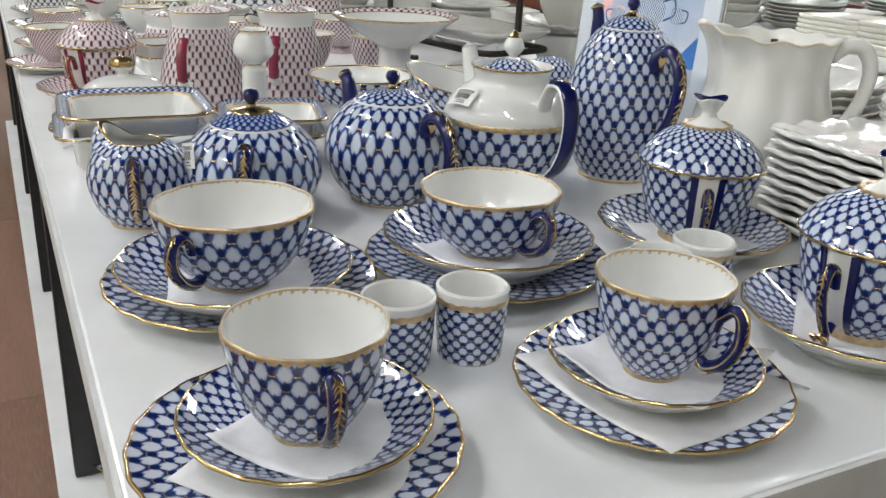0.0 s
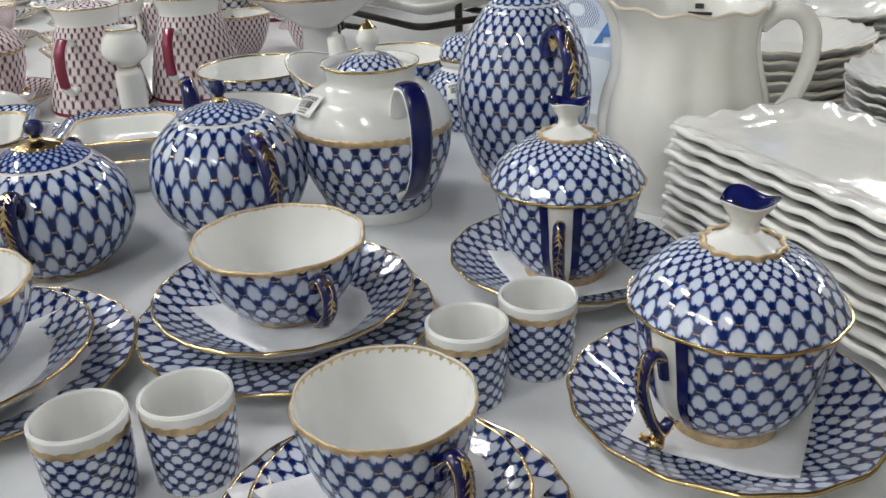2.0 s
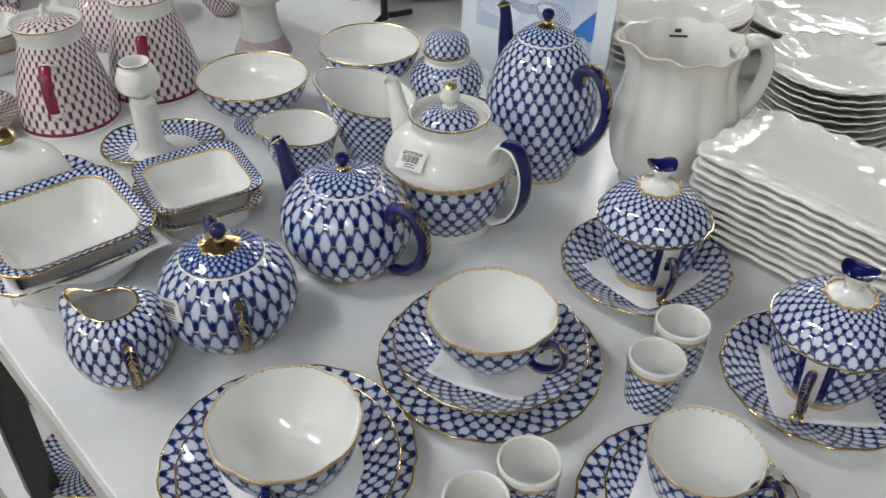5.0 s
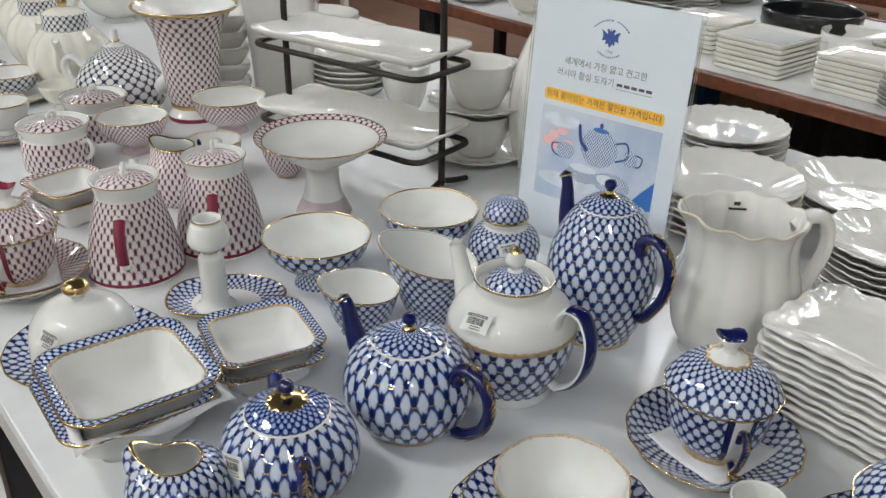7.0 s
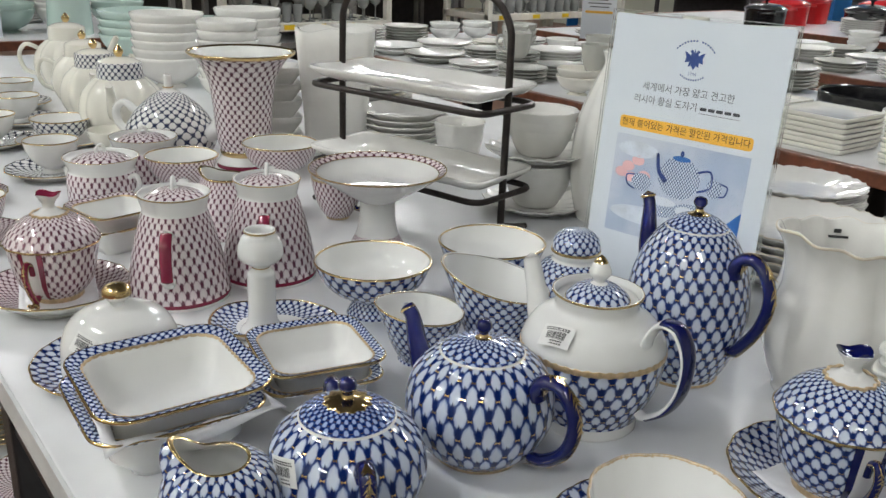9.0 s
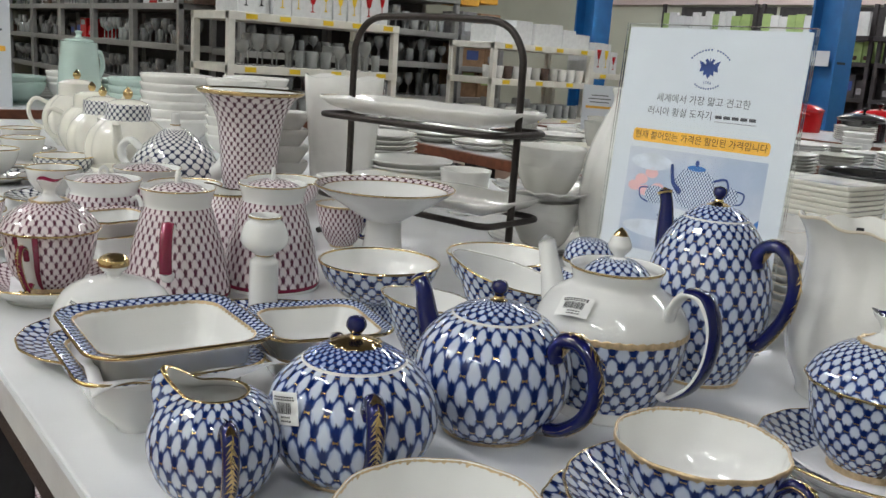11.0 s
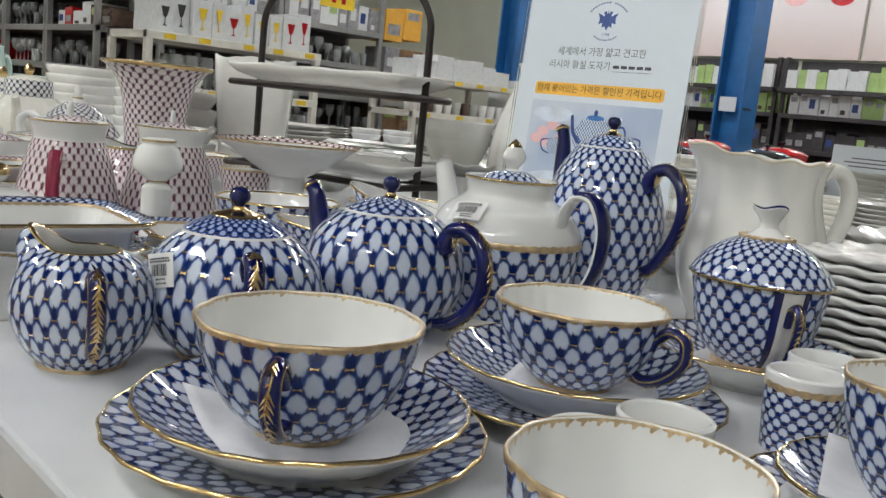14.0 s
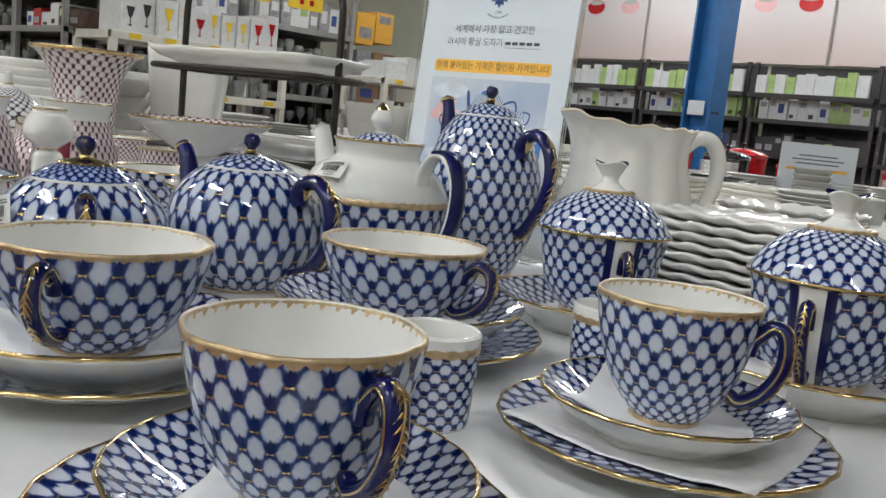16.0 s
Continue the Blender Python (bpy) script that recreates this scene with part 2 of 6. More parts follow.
def lathe(name, prof, mats, parent, seg=64, lob=None, label="", n=5, arc=(0, 360), at=None):
    """Turns a profile (radius, height, material) round z; lob(angle, r, z) shapes it; the map keeps the net's cells in proportion."""
    pr = spline(prof, n) if n > 1 else [(p[0], p[1], p[2] if len(p) > 2 else 0) for p in prof]
    full = arc[1] - arc[0] >= 360
    cnt = seg if full else seg + 1
    vs, v = [], 0.0
    for i, (r, z, _) in enumerate(pr):
        if i:
            r0, z0, _ = pr[i - 1]
            v += math.hypot(r - r0, z - z0) / (2 * math.pi * max(0.004, (r + r0) / 2))
        vs.append(v)
    verts = []
    for r, z, _ in pr:
        for k in range(cnt):
            th = radians(arc[0] + (arc[1] - arc[0]) * k / seg)
            rr, zz = lob(th, r, z) if lob else (r, z)
            verts.append((rr * math.cos(th), rr * math.sin(th), zz))
    faces, uvs, slots = [], [], []
    for i in range(len(pr) - 1):
        for k in range(seg):
            k2 = (k + 1) % cnt
            faces.append((i * cnt + k, i * cnt + k2, (i + 1) * cnt + k2, (i + 1) * cnt + k))
            u0, u1 = (arc[0] + (arc[1] - arc[0]) * k / seg) / 360, (arc[0] + (arc[1] - arc[0]) * (k + 1) / seg) / 360
            uvs.append(((u0, vs[i]), (u1, vs[i]), (u1, vs[i + 1]), (u0, vs[i + 1])))
            slots.append(int(pr[i][2]))
    return mesh_object(name, verts, faces, mats, parent, label, uvs, slots, True, at)


def tube(name, pts, radii, mat, parent, seg=10, n=6, flat=(1, 1), label="", closed=True, at=None):
    """A swept round or flattened bar through points; flat scales it across and along its bend."""
    path = []
    rr = []
    P = [Vector(p) for p in pts]
    for i in range(len(P) - 1):
        p0, p1, p2, p3 = P[max(0, i - 1)], P[i], P[i + 1], P[min(len(P) - 1, i + 2)]
        for k in range(n):
            t = k / n
            path.append(0.5 * (2 * p1 + (p2 - p0) * t + (2 * p0 - 5 * p1 + 4 * p2 - p3) * t * t + (3 * p1 - p0 - 3 * p2 + p3) * t ** 3))
            rr.append(radii[i] * (1 - t) + radii[i + 1] * t)
    path.append(P[-1])
    rr.append(radii[-1])
    verts, faces = [], []
    side = None
    for i, p in enumerate(path):
        tan = (path[min(i + 1, len(path) - 1)] - path[max(0, i - 1)]).normalized()
        if side is None:
            side = Vector((0, 1, 0)) if abs(tan.y) < 0.9 else Vector((1, 0, 0))
        side = (side - tan * side.dot(tan)).normalized()
        up = tan.cross(side)
        for k in range(seg):
            a = 2 * math.pi * k / seg
            verts.append(p + side * math.cos(a) * rr[i] * flat[0] + up * math.sin(a) * rr[i] * flat[1])
    for i in range(len(path) - 1):
        for k in range(seg):
            faces.append((i * seg + k, i * seg + (k + 1) % seg, (i + 1) * seg + (k + 1) % seg, (i + 1) * seg + k))
    for e, i in ((-1, 0), (1, len(path) - 1)):
        tan = (path[1] - path[0]) if i == 0 else (path[-1] - path[-2])
        tip = path[i] + e * tan.normalized() * rr[i] * 0.6
        verts.append(tip)
        t = len(verts) - 1
        for k in range(seg):
            k2 = (k + 1) % seg
            faces.append((i * seg + k, t, i * seg + k2) if e > 0 else (i * seg + k2, t, i * seg + k))
    return mesh_object(name, verts, faces, mat, parent, label, at=at)


def box(bm, x0, y0, z0, x1, y1, z1, bevel=0.0):
    r = bmesh.ops.create_cube(bm, size=1)
    bmesh.ops.transform(bm, matrix=Matrix.LocRotScale(((x0 + x1) / 2, (y0 + y1) / 2, (z0 + z1) / 2), None, (x1 - x0, y1 - y0, z1 - z0)), verts=r["verts"])
    if bevel:
        es = list({e for v in r["verts"] for e in v.link_edges})
        bmesh.ops.bevel(bm, geom=es, offset=bevel, segments=2, affect="EDGES", profile=0.6)
    return bm


def block(name, x0, y0, z0, x1, y1, z1, mat, parent, bevel=0.0, label="", at=None):
    return part(name, box(bmesh.new(), x0, y0, z0, x1, y1, z1, bevel), mat, parent, label, False, at)


def scallop(n, amp, r0, lift=0.0):
    """A rim that waves n times, only outside radius r0."""
    def f(th, r, z):
        k = min(1.0, max(0.0, (r - r0)) / (0.25 * r0 + 1e-6))
        c = math.cos(n * th)
        return r * (1 + amp * k * c), z + lift * k * c
    return f


def flutes(n, amp, z0, z1):
    """Soft upright lobes that grow from height z0 to z1."""
    def f(th, r, z):
        k = min(1.0, max(0.0, (z - z0) / (z1 - z0)))
        return r * (1 + amp * k * (abs(math.cos(n * th / 2)) - 0.6)), z
    return f


# ---- the hall ----
T = 0.75          # height of the display table
TURN_TABLE = -1.7


def hall():
    fl = tagged(new("floor"), "worn reddish brown wood-look vinyl plank floor", "floor", kind="structure")
    block("slab", -4, -4, -0.06, 14, 12, -0.004, FLOOR, fl)
    c = thing("ceiling", 0, 0, 0, 0, "high dark grey painted hall ceiling", "ceiling", kind="structure")
    block("slab", -4, -4, 4.6, 14, 12, 4.7, CEIL_PAINT, c)
    for nm, b in (("wall_north", (-4, 11.8, 0, 14, 12.0, 4.6)), ("wall_south", (-4, -4, 0, 14, -3.8, 4.6)), ("wall_west", (-4, -3.8, 0, -3.8, 11.8, 4.6)), ("wall_east", (9.4, -3.8, 0, 9.6, 11.8, 4.6))):
        w = thing(nm, 0, 0, 0, 0, "pale greenish grey panelled hall wall", "wall", kind="structure")
        block("panel", *b, WALL_PAINT, w)


hall()

TUBE_GLOW = plain("fluorescent_tube", (0.95, 0.965, 0.985), 0.5, glow=LAMP_POWER)


def ceiling_lights():
    first = thing("ceiling_light", -1.05, 1.75, 3.35, 0, "white twin-tube fluorescent light hung under the ceiling", "ceiling light", "hall lights")
    block("frame", -0.13, -0.62, 0.02, 0.13, 0.62, 0.07, CREAM_METAL, first, 0.01)
    for dx in (-0.065, 0.065):
        lathe("tube", [(0.016, -0.58), (0.016, -0.58), (0.016, 0.58)], TUBE_GLOW, first, 8, n=1, at=pose(dx, 0, 0.0, 90, 0, 0))
    for sx in (-0.1, 0.1):
        block("hanger", sx - 0.004, -0.004, 0.07, sx + 0.004, 0.004, 1.25, GREY_METAL, first)
    places = [(-1.05, y) for y in (4.6, -1.5)] + [(-3.0, y) for y in (-0.2, 2.8)] + [(3.9, y) for y in (0.8, 2.8, 4.8)] + [(8.0, y) for y in (0.5, 3.0, 5.5)] + [(1.2, 7.6), (1.2, 10.2), (5.6, 8.4)]
    for x, y in places:
        copy_thing(first, pose(x, y, 3.35))


ceiling_lights()


# ---- the display table ----
def display_table():
    t = thing("display_table", 0.034, 0.237, 0, TURN_TABLE, "white laminate display table on a black metal frame with shelves", "table")
    block("tabletop", 0, 0, T - 0.028, 1.22, 2.9, T, TABLE_WHITE, t, 0.002)
    part("edge_strip", box(box(bmesh.new(), -0.003, -0.003, T - 0.030, 1.22, 0, T - 0.0015), -0.003, 0, T - 0.030, 0, 2.9, T - 0.0015), TABLE_EDGE, t, "grey-white edge band")
    for x in (0.0, 1.18):
        for y in (0.02, 0.80, 1.42, 2.05, 2.80):
            block("leg", x, y, 0.301, x + 0.036, y + 0.036, T - 0.031, BLACK_METAL, t, 0.003)
    for x in (0.004, 1.184):
        block("rail", x, 0.06, T - 0.065, x + 0.03, 2.8, T - 0.0312, BLACK_METAL, t, 0.003)
    block("front_rail", 0.04, 0.01, T - 0.085, 1.17, 0.04, T - 0.0312, BLACK_METAL, t, 0.003)
    block("lower_shelf", -0.022, 0.0, 0.262, 1.24, 2.88, 0.30, TABLE_WHITE, t, 0.002)
    block("side_panel", -0.012, 0.01, 0.06, 0.008, 2.86, 0.2615, TABLE_WHITE, t, 0.001)
    block("plinth", 0.03, 0.03, 0, 1.19, 2.84, 0.0595, BLACK_METAL, t, 0.002)
    return t


display_table()


# ---- vessels ----
def plate(x, y, z, r, mats, rz=0.0, n=16, amp=0.02, label="", group="", name="plate", h=None, category="plate", seg=96, plain_centre=0.0, rim=GOLD, lift=0.0):
    """A shallow plate: foot ring, well, flaring rim with a gilt edge."""
    h = h or r * 0.2
    ob = thing(name, x, y, z, rz, label, category, group)
    lob = scallop(n, amp, r * 0.6, lift)
    pr = [(0.001, 0.003, 1), (r * 0.52, 0.003, 1), (r * 0.55, 0.0, 1), (r * 0.55, 0.0, 1), (r * 0.58, 0.0, 1), (r * 0.58, 0.0, 1), (r * 0.62, 0.004, 1), (r * 0.85, h * 0.62, 1), (r, h, 1), (r, h, 0), (r * 0.992, h + 0.0015, 0), (r * 0.985, h + 0.001, 0), (r * 0.84, h * 0.62 + 0.003, 0), (r * 0.60, 0.008, 0), (r * 0.45, 0.0065, 1 if plain_centre else 0), (0.001, 0.0062, 0)]
    lathe("dish", pr, mats, ob, seg, lob, n=3)
    if rim:
        tubeish = [(r + 0.0002, h + 0.0002), (r + 0.0004, h + 0.0010), (r - 0.0006, h + 0.0020), (r - 0.0013, h + 0.0016)]
        lathe("gilt_edge", tubeish, rim, ob, seg, lob, n=2)
    return ob


def saucer_height(r, R, h):
    """Height of a plate's upper face at radius r."""
    k = r / R
    if k < 0.6:
        return 0.008
    return 0.008 + (h - 0.007) * min(1.0, (k - 0.6) / 0.4) ** 1.2


def napkin(x, y, z, half, rz, R, h, label="square of white tissue paper under the cup"):
    """A thin square of paper lying in a saucer, bent up by its rim."""
    ob = thing("tissue_square", x, y, z, rz, label, "paper", "tissue squares")
    n, verts, faces = 14, [], []
    for i in range(n + 1):
        for j in range(n + 1):
            u, w = (i / n * 2 - 1) * half, (j / n * 2 - 1) * half
            r = math.hypot(u, w)
            verts.append((u, w, saucer_height(r, R, h) + 0.0016 + 0.0012 * noise.noise((u * 60 + x * 99, w * 60, 1.0)) + (0.12 * max(0, r - R))))
    for i in range(n):
        for j in range(n):
            a = i * (n + 1) + j
            faces.append((a, a + n + 1, a + n + 2, a + 1))
    sheet = mesh_object("sheet", verts, faces, PAPER, ob)
    mod = sheet.modifiers.new("thick", "SOLIDIFY")
    mod.thickness = 0.0004
    return ob


def ear_handle(parent, ang, pts, radii, mat, gilt=True, flat=(1.0, 0.8), name="handle", label="cobalt handle with gilt sprigs", gmat=None):
    """A handle in the plane at angle ang; points are (distance, height)."""
    m = pose(0, 0, 0, 0, 0, ang)
    ob = tube(name, [(d, 0, z) for d, z in pts], radii, mat, parent, 12, 7, flat, label, at=m)
    if gilt:
        mid = pts[len(pts) // 2]
        rnd = random.Random(int(ang * 10) + len(pts))
        verts, faces = [], []
        P = [Vector((d, 0, z)) for d, z in pts]
        for i in range(1, len(P) - 1):
            p0, p1, p2, p3 = P[i - 1], P[i], P[i + 1], P[min(len(P) - 1, i + 2)]
            for k in range(4):
                t = k / 4 + 0.08
                p = 0.5 * (2 * p1 + (p2 - p0) * t + (2 * p0 - 5 * p1 + 4 * p2 - p3) * t * t + (3 * p1 - p0 - 3 * p2 + p3) * t ** 3)
                d = (p2 - p1).normalized()
                out = Vector((d.z, 0, -d.x))
                if out.dot(p - Vector((0.03, 0, mid[1]))) < 0:
                    out = -out
                r = radii[i]
                for sgn in (-1, 1):
                    base = p + out * (r * flat[1] + 0.0003)
                    tipp = p + d * r * rnd.uniform(0.6, 1.7) + out * (r * flat[1] * 0.72 + 0.0004) + Vector((0, sgn * r * flat[0] * 0.72, 0))
                    wv = d * r * 0.30 + Vector((0, -sgn * r * 0.20, 0))
                    b = len(verts)
                    verts += [base - wv * 0.3, base + wv, tipp, base + out * 0.0003 + (tipp - base) * 0.5]
                    faces += [(b, b + 1, b + 3), (b + 1, b + 2, b + 3), (b + 2, b, b + 3)]
        for sgn in (-1, 1):
            tube("gilt_edge", [(d + 0.0, sgn * radii[i] * flat[0] * 0.90, z) for i, (d, z) in enumerate(pts)][1:], [0.0006] * (len(pts) - 1), gmat or GOLD, ob, 6, 6)
        cen = Vector((pts[0][0] * 0.7, 0, mid[1]))
        stem = []
        for i in range(1, len(P) - 1):
            o = (P[i] - cen).normalized() * (radii[i] * flat[1] + 0.0001)
            stem.append((P[i].x + o.x, 0.0008 * (1 if i % 2 else -1), P[i].z + o.z))
        tube("gilt_stem", stem, [0.0005] * len(stem), gmat or GOLD, ob, 6, 6)
        mesh_object("gilt_sprig", verts, faces, gmat or GOLD, ob, "gilt leaf sprigs", smooth=False)["kind"] = "stuff"
    return ob


def ring(name, r, z, t, mat, parent, lob=None, seg=64, label=""):
    return lathe(name, [(r - t, z - t * 0.5), (r + t * 0.4, z - t), (r + t * 0.7, z), (r + t * 0.4, z + t), (r - t, z + t * 0.5)], mat, parent, seg, lob, label, n=2)


def price_label(parent, ang, r, z, w, h, tilt, rot=0.0):
    """A white barcode sticker wrapped on a body of radius r."""
    m = pose(0, 0, 0, 0, 0, ang) @ pose(r, 0, z, 0, tilt, 0) @ pose(0, 0, 0, rot, 0, 0)
    verts, faces = [], []
    for i in range(7):
        a = (i / 6 - 0.5) * w / r
        for k in (-0.5, 0.5):
            verts.append((r * (math.cos(a) - 1) + 0.0008, r * math.sin(a), k * h))
    for i in range(6):
        faces.append((2 * i, 2 * i + 2, 2 * i + 3, 2 * i + 1))
    lab = mesh_object("price_label", verts, faces, STICKER, parent, "white paper barcode label", at=m)
    rnd = random.Random(int(r * 1e5 + z * 1e4))
    verts, faces = [], []

    def bar(y0, y1, z0, z1):
        b = len(verts)
        for yy in (y0, y1):
            a = yy / r
            for zz in (z0, z1):
                verts.append((r * (math.cos(a) - 1) + 0.0011, r * math.sin(a), zz))
        faces.append((b, b + 2, b + 3, b + 1))
    y = -w * 0.30
    while y < w * 0.30:
        d = rnd.choice((0.0004, 0.0006, 0.0009))
        bar(y, y + d, -h * 0.16, h * 0.18)
        y += d + rnd.choice((0.0004, 0.0007))
    for row in (0.34, 0.26, -0.26, -0.38):
        y = -w * 0.38 if row > 0 else -w * 0.12
        while y < w * (0.36 if row > 0 else 0.22):
            d = rnd.uniform(0.0008, 0.0022)
            bar(y, y + d, h * row - 0.0005, h * row + 0.0005)
            y += d + 0.0006
    mesh_object("print", verts, faces, INK, lab, smooth=False)
    return lab


def teacup(x, y, z, r, h, ang, label, group="tea cups", lobes=10, mat=None):
    """A flaring cup with soft lobes, patterned outside, white inside, gilt rim and ear handle."""
    ob = thing("teacup", x, y, z, 0, label, "cup", group)
    mat = mat or NET_CUP
    lob = flutes(lobes, 0.026, h * 0.25, h * 0.9)
    f = r * 0.42
    lathe("bowl", [(0.001, 0.002, 1), (f * 0.85, 0.002, 1), (f * 0.9, 0.0, 1), (f, 0.0, 1), (f, 0.0, 0), (f, 0.0025, 0), (f, 0.0025, 0), (r * 0.54, h * 0.12, 0), (r * 0.71, h * 0.29, 0), (r * 0.86, h * 0.53, 0), (r * 0.955, h * 0.79, 0), (r, h, 0), (r, h, 1), (r * 0.985, h + 0.0008, 1), (r * 0.965, h, 1), (r * 0.915, h * 0.79, 1), (r * 0.82, h * 0.54, 1), (r * 0.66, h * 0.32, 1), (r * 0.42, h * 0.17, 1), (0.001, h * 0.13, 1)], [mat, PORC], ob, 80, lob, n=4)
    def arches(th, rr, zz):
        r2, z2 = lob(th, rr, zz)
        return r2, z2 - (0.0018 * abs(math.sin(lobes * 2.5 * th)) if zz < h - 0.0004 else 0.0)
    lathe("gilt_rim", [(r * 0.9998, h - 0.0006), (r * 1.002, h - 0.0003), (r * 1.003, h + 0.0002), (r * 0.985, h + 0.0014), (r * 0.964, h + 0.0002), (r * 0.9555, h - 0.0018)], GOLD_SOFT, ob, 120, arches, "gilt scalloped rim line", 2)
    ring("foot_band", f * 1.0, 0.0016, 0.0012, GOLD_SOFT, ob)
    s = min(1.0, r / 0.05)
    ear_handle(ob, ang, [(r * 0.89, h * 0.66), (r * 0.94, h * 0.78), (r + 0.005, h * 0.90), (r + 0.0135 * s, h * 0.83), (r + 0.0140 * s, h * 0.60), (r + 0.005 * s, h * 0.38), (r * 0.86, h * 0.28), (r * 0.72, h * 0.33)], [0.0036, 0.0040, 0.0041, 0.0042, 0.0042, 0.0042, 0.0042, 0.0032], COBALT, True, (1.0, 0.8))
    return ob


def cup_set(x, y, ang, rcup, hcup, rs, rp, cup_label, turn, lobes, plate_off=(0, 0), paper=(0.05, 40), gap=0.0080, under=None):
    hp, hs = rp * 0.17, rs * 0.26 + 0.004
    plate(x + plate_off[0], y + plate_off[1], T, rp, [NET_SAUCER, PORC], turn, 22, 0.006, "porcelain dessert plate with cobalt net border and gilt wavy edge", "dessert plates", h=hp)
    if under:
        napkin(x + plate_off[0] + under[1], y + plate_off[1] + under[2], T, under[0], under[3], rp, hp, "square of white tissue paper between saucer and plate")
    zs = T + gap
    plate(x, y, zs, rs, [NET_SAUCER, PORC], turn + 7, 22, 0.005, "porcelain saucer with cobalt net and gilt edge on a plate", "saucers", "saucer", h=hs, category="saucer")
    napkin(x + 0.004, y - 0.004, zs, paper[0], paper[1], rs, hs)
    teacup(x, y, zs + 0.0085, rcup, hcup + 0.0035, ang, cup_label, lobes=lobes)


CUP_LABEL = "white porcelain tea cup with cobalt blue net and gilt rim"
cup_set(0.138, 0.522, -138, 0.0505, 0.049, 0.0745, 0.0885, CUP_LABEL, 5, 10, (0.008, 0.014), paper=(0.047, -12), under=(0.050, 0.014, -0.010, 20))
cup_set(0.318, 0.508, -82, 0.0497, 0.045, 0.0755, 0.0875, CUP_LABEL, 11, 10, paper=(0.043, 25))
cup_set(0.120, 0.339, -95, 0.0378, 0.052, 0.0590, 0.0775, "tall white coffee cup with cobalt blue net and gilt rim", 20, 8, (-0.0035, 0.002), paper=(0.036, 38), under=(0.047, 0.004, -0.012, 42))
cup_set(0.311, 0.319, -75, 0.0365, 0.053, 0.0575, 0.0755, "tall white coffee cup with cobalt blue net and gilt rim", 2, 8, paper=(0.043, 20), under=(0.056, 0.004, -0.002, 8))


def covered_cup(x, y, ang, label, colours=None, mug=False, s=1.0, saucer_r=0.0745):
    """A lidded cup with two handles on its saucer: stripes beside each handle, flared lid, tulip-shaped finial."""
    netm, deep = colours or (NET_COVER, COBALT)
    h0 = 0.006
    rs = saucer_r
    plate(x, y, T, rs, [NET_SAUCER if deep is COBALT else NET_PINK_FINE, PORC], 9, 16, 0.008, "deep saucer with net border and gilt edge", "saucers", "saucer", h=0.022, category="saucer")
    napkin(x, y, T, 0.039, ang + 30, rs, 0.022)
    ob = thing("covered_cup", x, y, T + 0.0085, ang, label, "cup", "covered cups")
    lob = flutes(12, 0.04, 0.02, 0.05)
    r, h = 0.0463 * s, 0.0635 * s
    lathe("bowl", [(0.001, 0.002, 1), (r * 0.50, 0.002, 1), (r * 0.52, 0, 1), (r * 0.56, 0, 1), (r * 0.56, 0, 1), (r * 0.55, 0.006, 0), (r * 0.55, 0.006, 0), (r * 0.72, h * 0.22, 0), (r * 0.86, h * 0.42, 0), (r * 0.93, h * 0.7, 0), (r, h, 0), (r, h, 1), (r * 0.96, h, 1), (r * 0.88, h * 0.72, 1), (r * 0.78, h * 0.45, 1), (r * 0.5, h * 0.26, 1), (0.001, h * 0.22, 1)], [netm, PORC], ob, 72, lob, n=4)
    lathe("foot_band", [(r * 0.565, 0.0012), (r * 0.565, 0.0012), (r * 0.56, 0.0062)], GOLD_SOFT, ob, 48, n=2)
    for a0 in (0, 180):
        sp = [(r * 0.55 + 0.0005, 0.006), (r * 0.72 + 0.0006, h * 0.22), (r * 0.86 + 0.0006, h * 0.42), (r * 0.93 + 0.0006, h * 0.7), (r + 0.0006, h - 0.001)]
        lathe("handle_panel", sp, PORC, ob, 8, lob, "plain white panel behind the handle", 4, (a0 - 10, a0 + 10))
        sp2 = [(p[0] + 0.0005, p[1]) for p in sp]
        for q in (-16, 9):
            lathe("stripe", sp2, deep, ob, 4, lob, "deep coloured upright stripe", 4, (a0 + q, a0 + q + 7))
        ear_handle(ob, a0, [(r * 0.93, h * 0.62), (r * 1.0, h * 0.80), (r * 1.16, h * 0.84), (r * 1.24, h * 0.68), (r * 1.16, h * 0.45), (r * 1.04, h * 0.26), (r * 0.92, h * 0.16), (r * 0.80, h * 0.22)], [0.003, 0.0034, 0.0036, 0.0036, 0.0034, 0.0034, 0.0036, 0.003], deep, True, (1.0, 0.8))
        tube("gilt_scroll", [(r * 1.10, -0.0035, h * 0.14), (r * 1.0, -0.003, h * 0.08), (r * 0.9, -0.001, h * 0.15), (r * 1.0, 0.003, h * 0.08), (r * 1.10, 0.0035, h * 0.14)], [0.002] * 5, GOLD, ob, 8, 4, at=pose(0, 0, 0, 0, 0, a0))
    lid = lathe("lid", [(r * 1.02, h - 0.0005, 1), (r * 1.05, h + 0.0005, 1), (r * 1.05, h + 0.0005, 0), (r * 1.00, h + 0.0050, 0), (r * 0.87, h + 0.0140 * s, 0), (r * 0.64, h + 0.0230 * s, 0), (r * 0.42, h + 0.0280 * s, 0), (r * 0.37, h + 0.029 * s, 0), (r * 0.37, h + 0.029 * s, 1), (r * 0.24, h + 0.032 * s, 1), (r * 0.14, h + 0.036 * s, 1)], [NET_COVER_LID if deep is COBALT else netm, PORC], ob, 72, (lambda th, rr, z: (rr * (1 + 0.022 * (abs(math.cos(6 * th)) - 0.6) * min(1, rr / r)), z)), n=4)
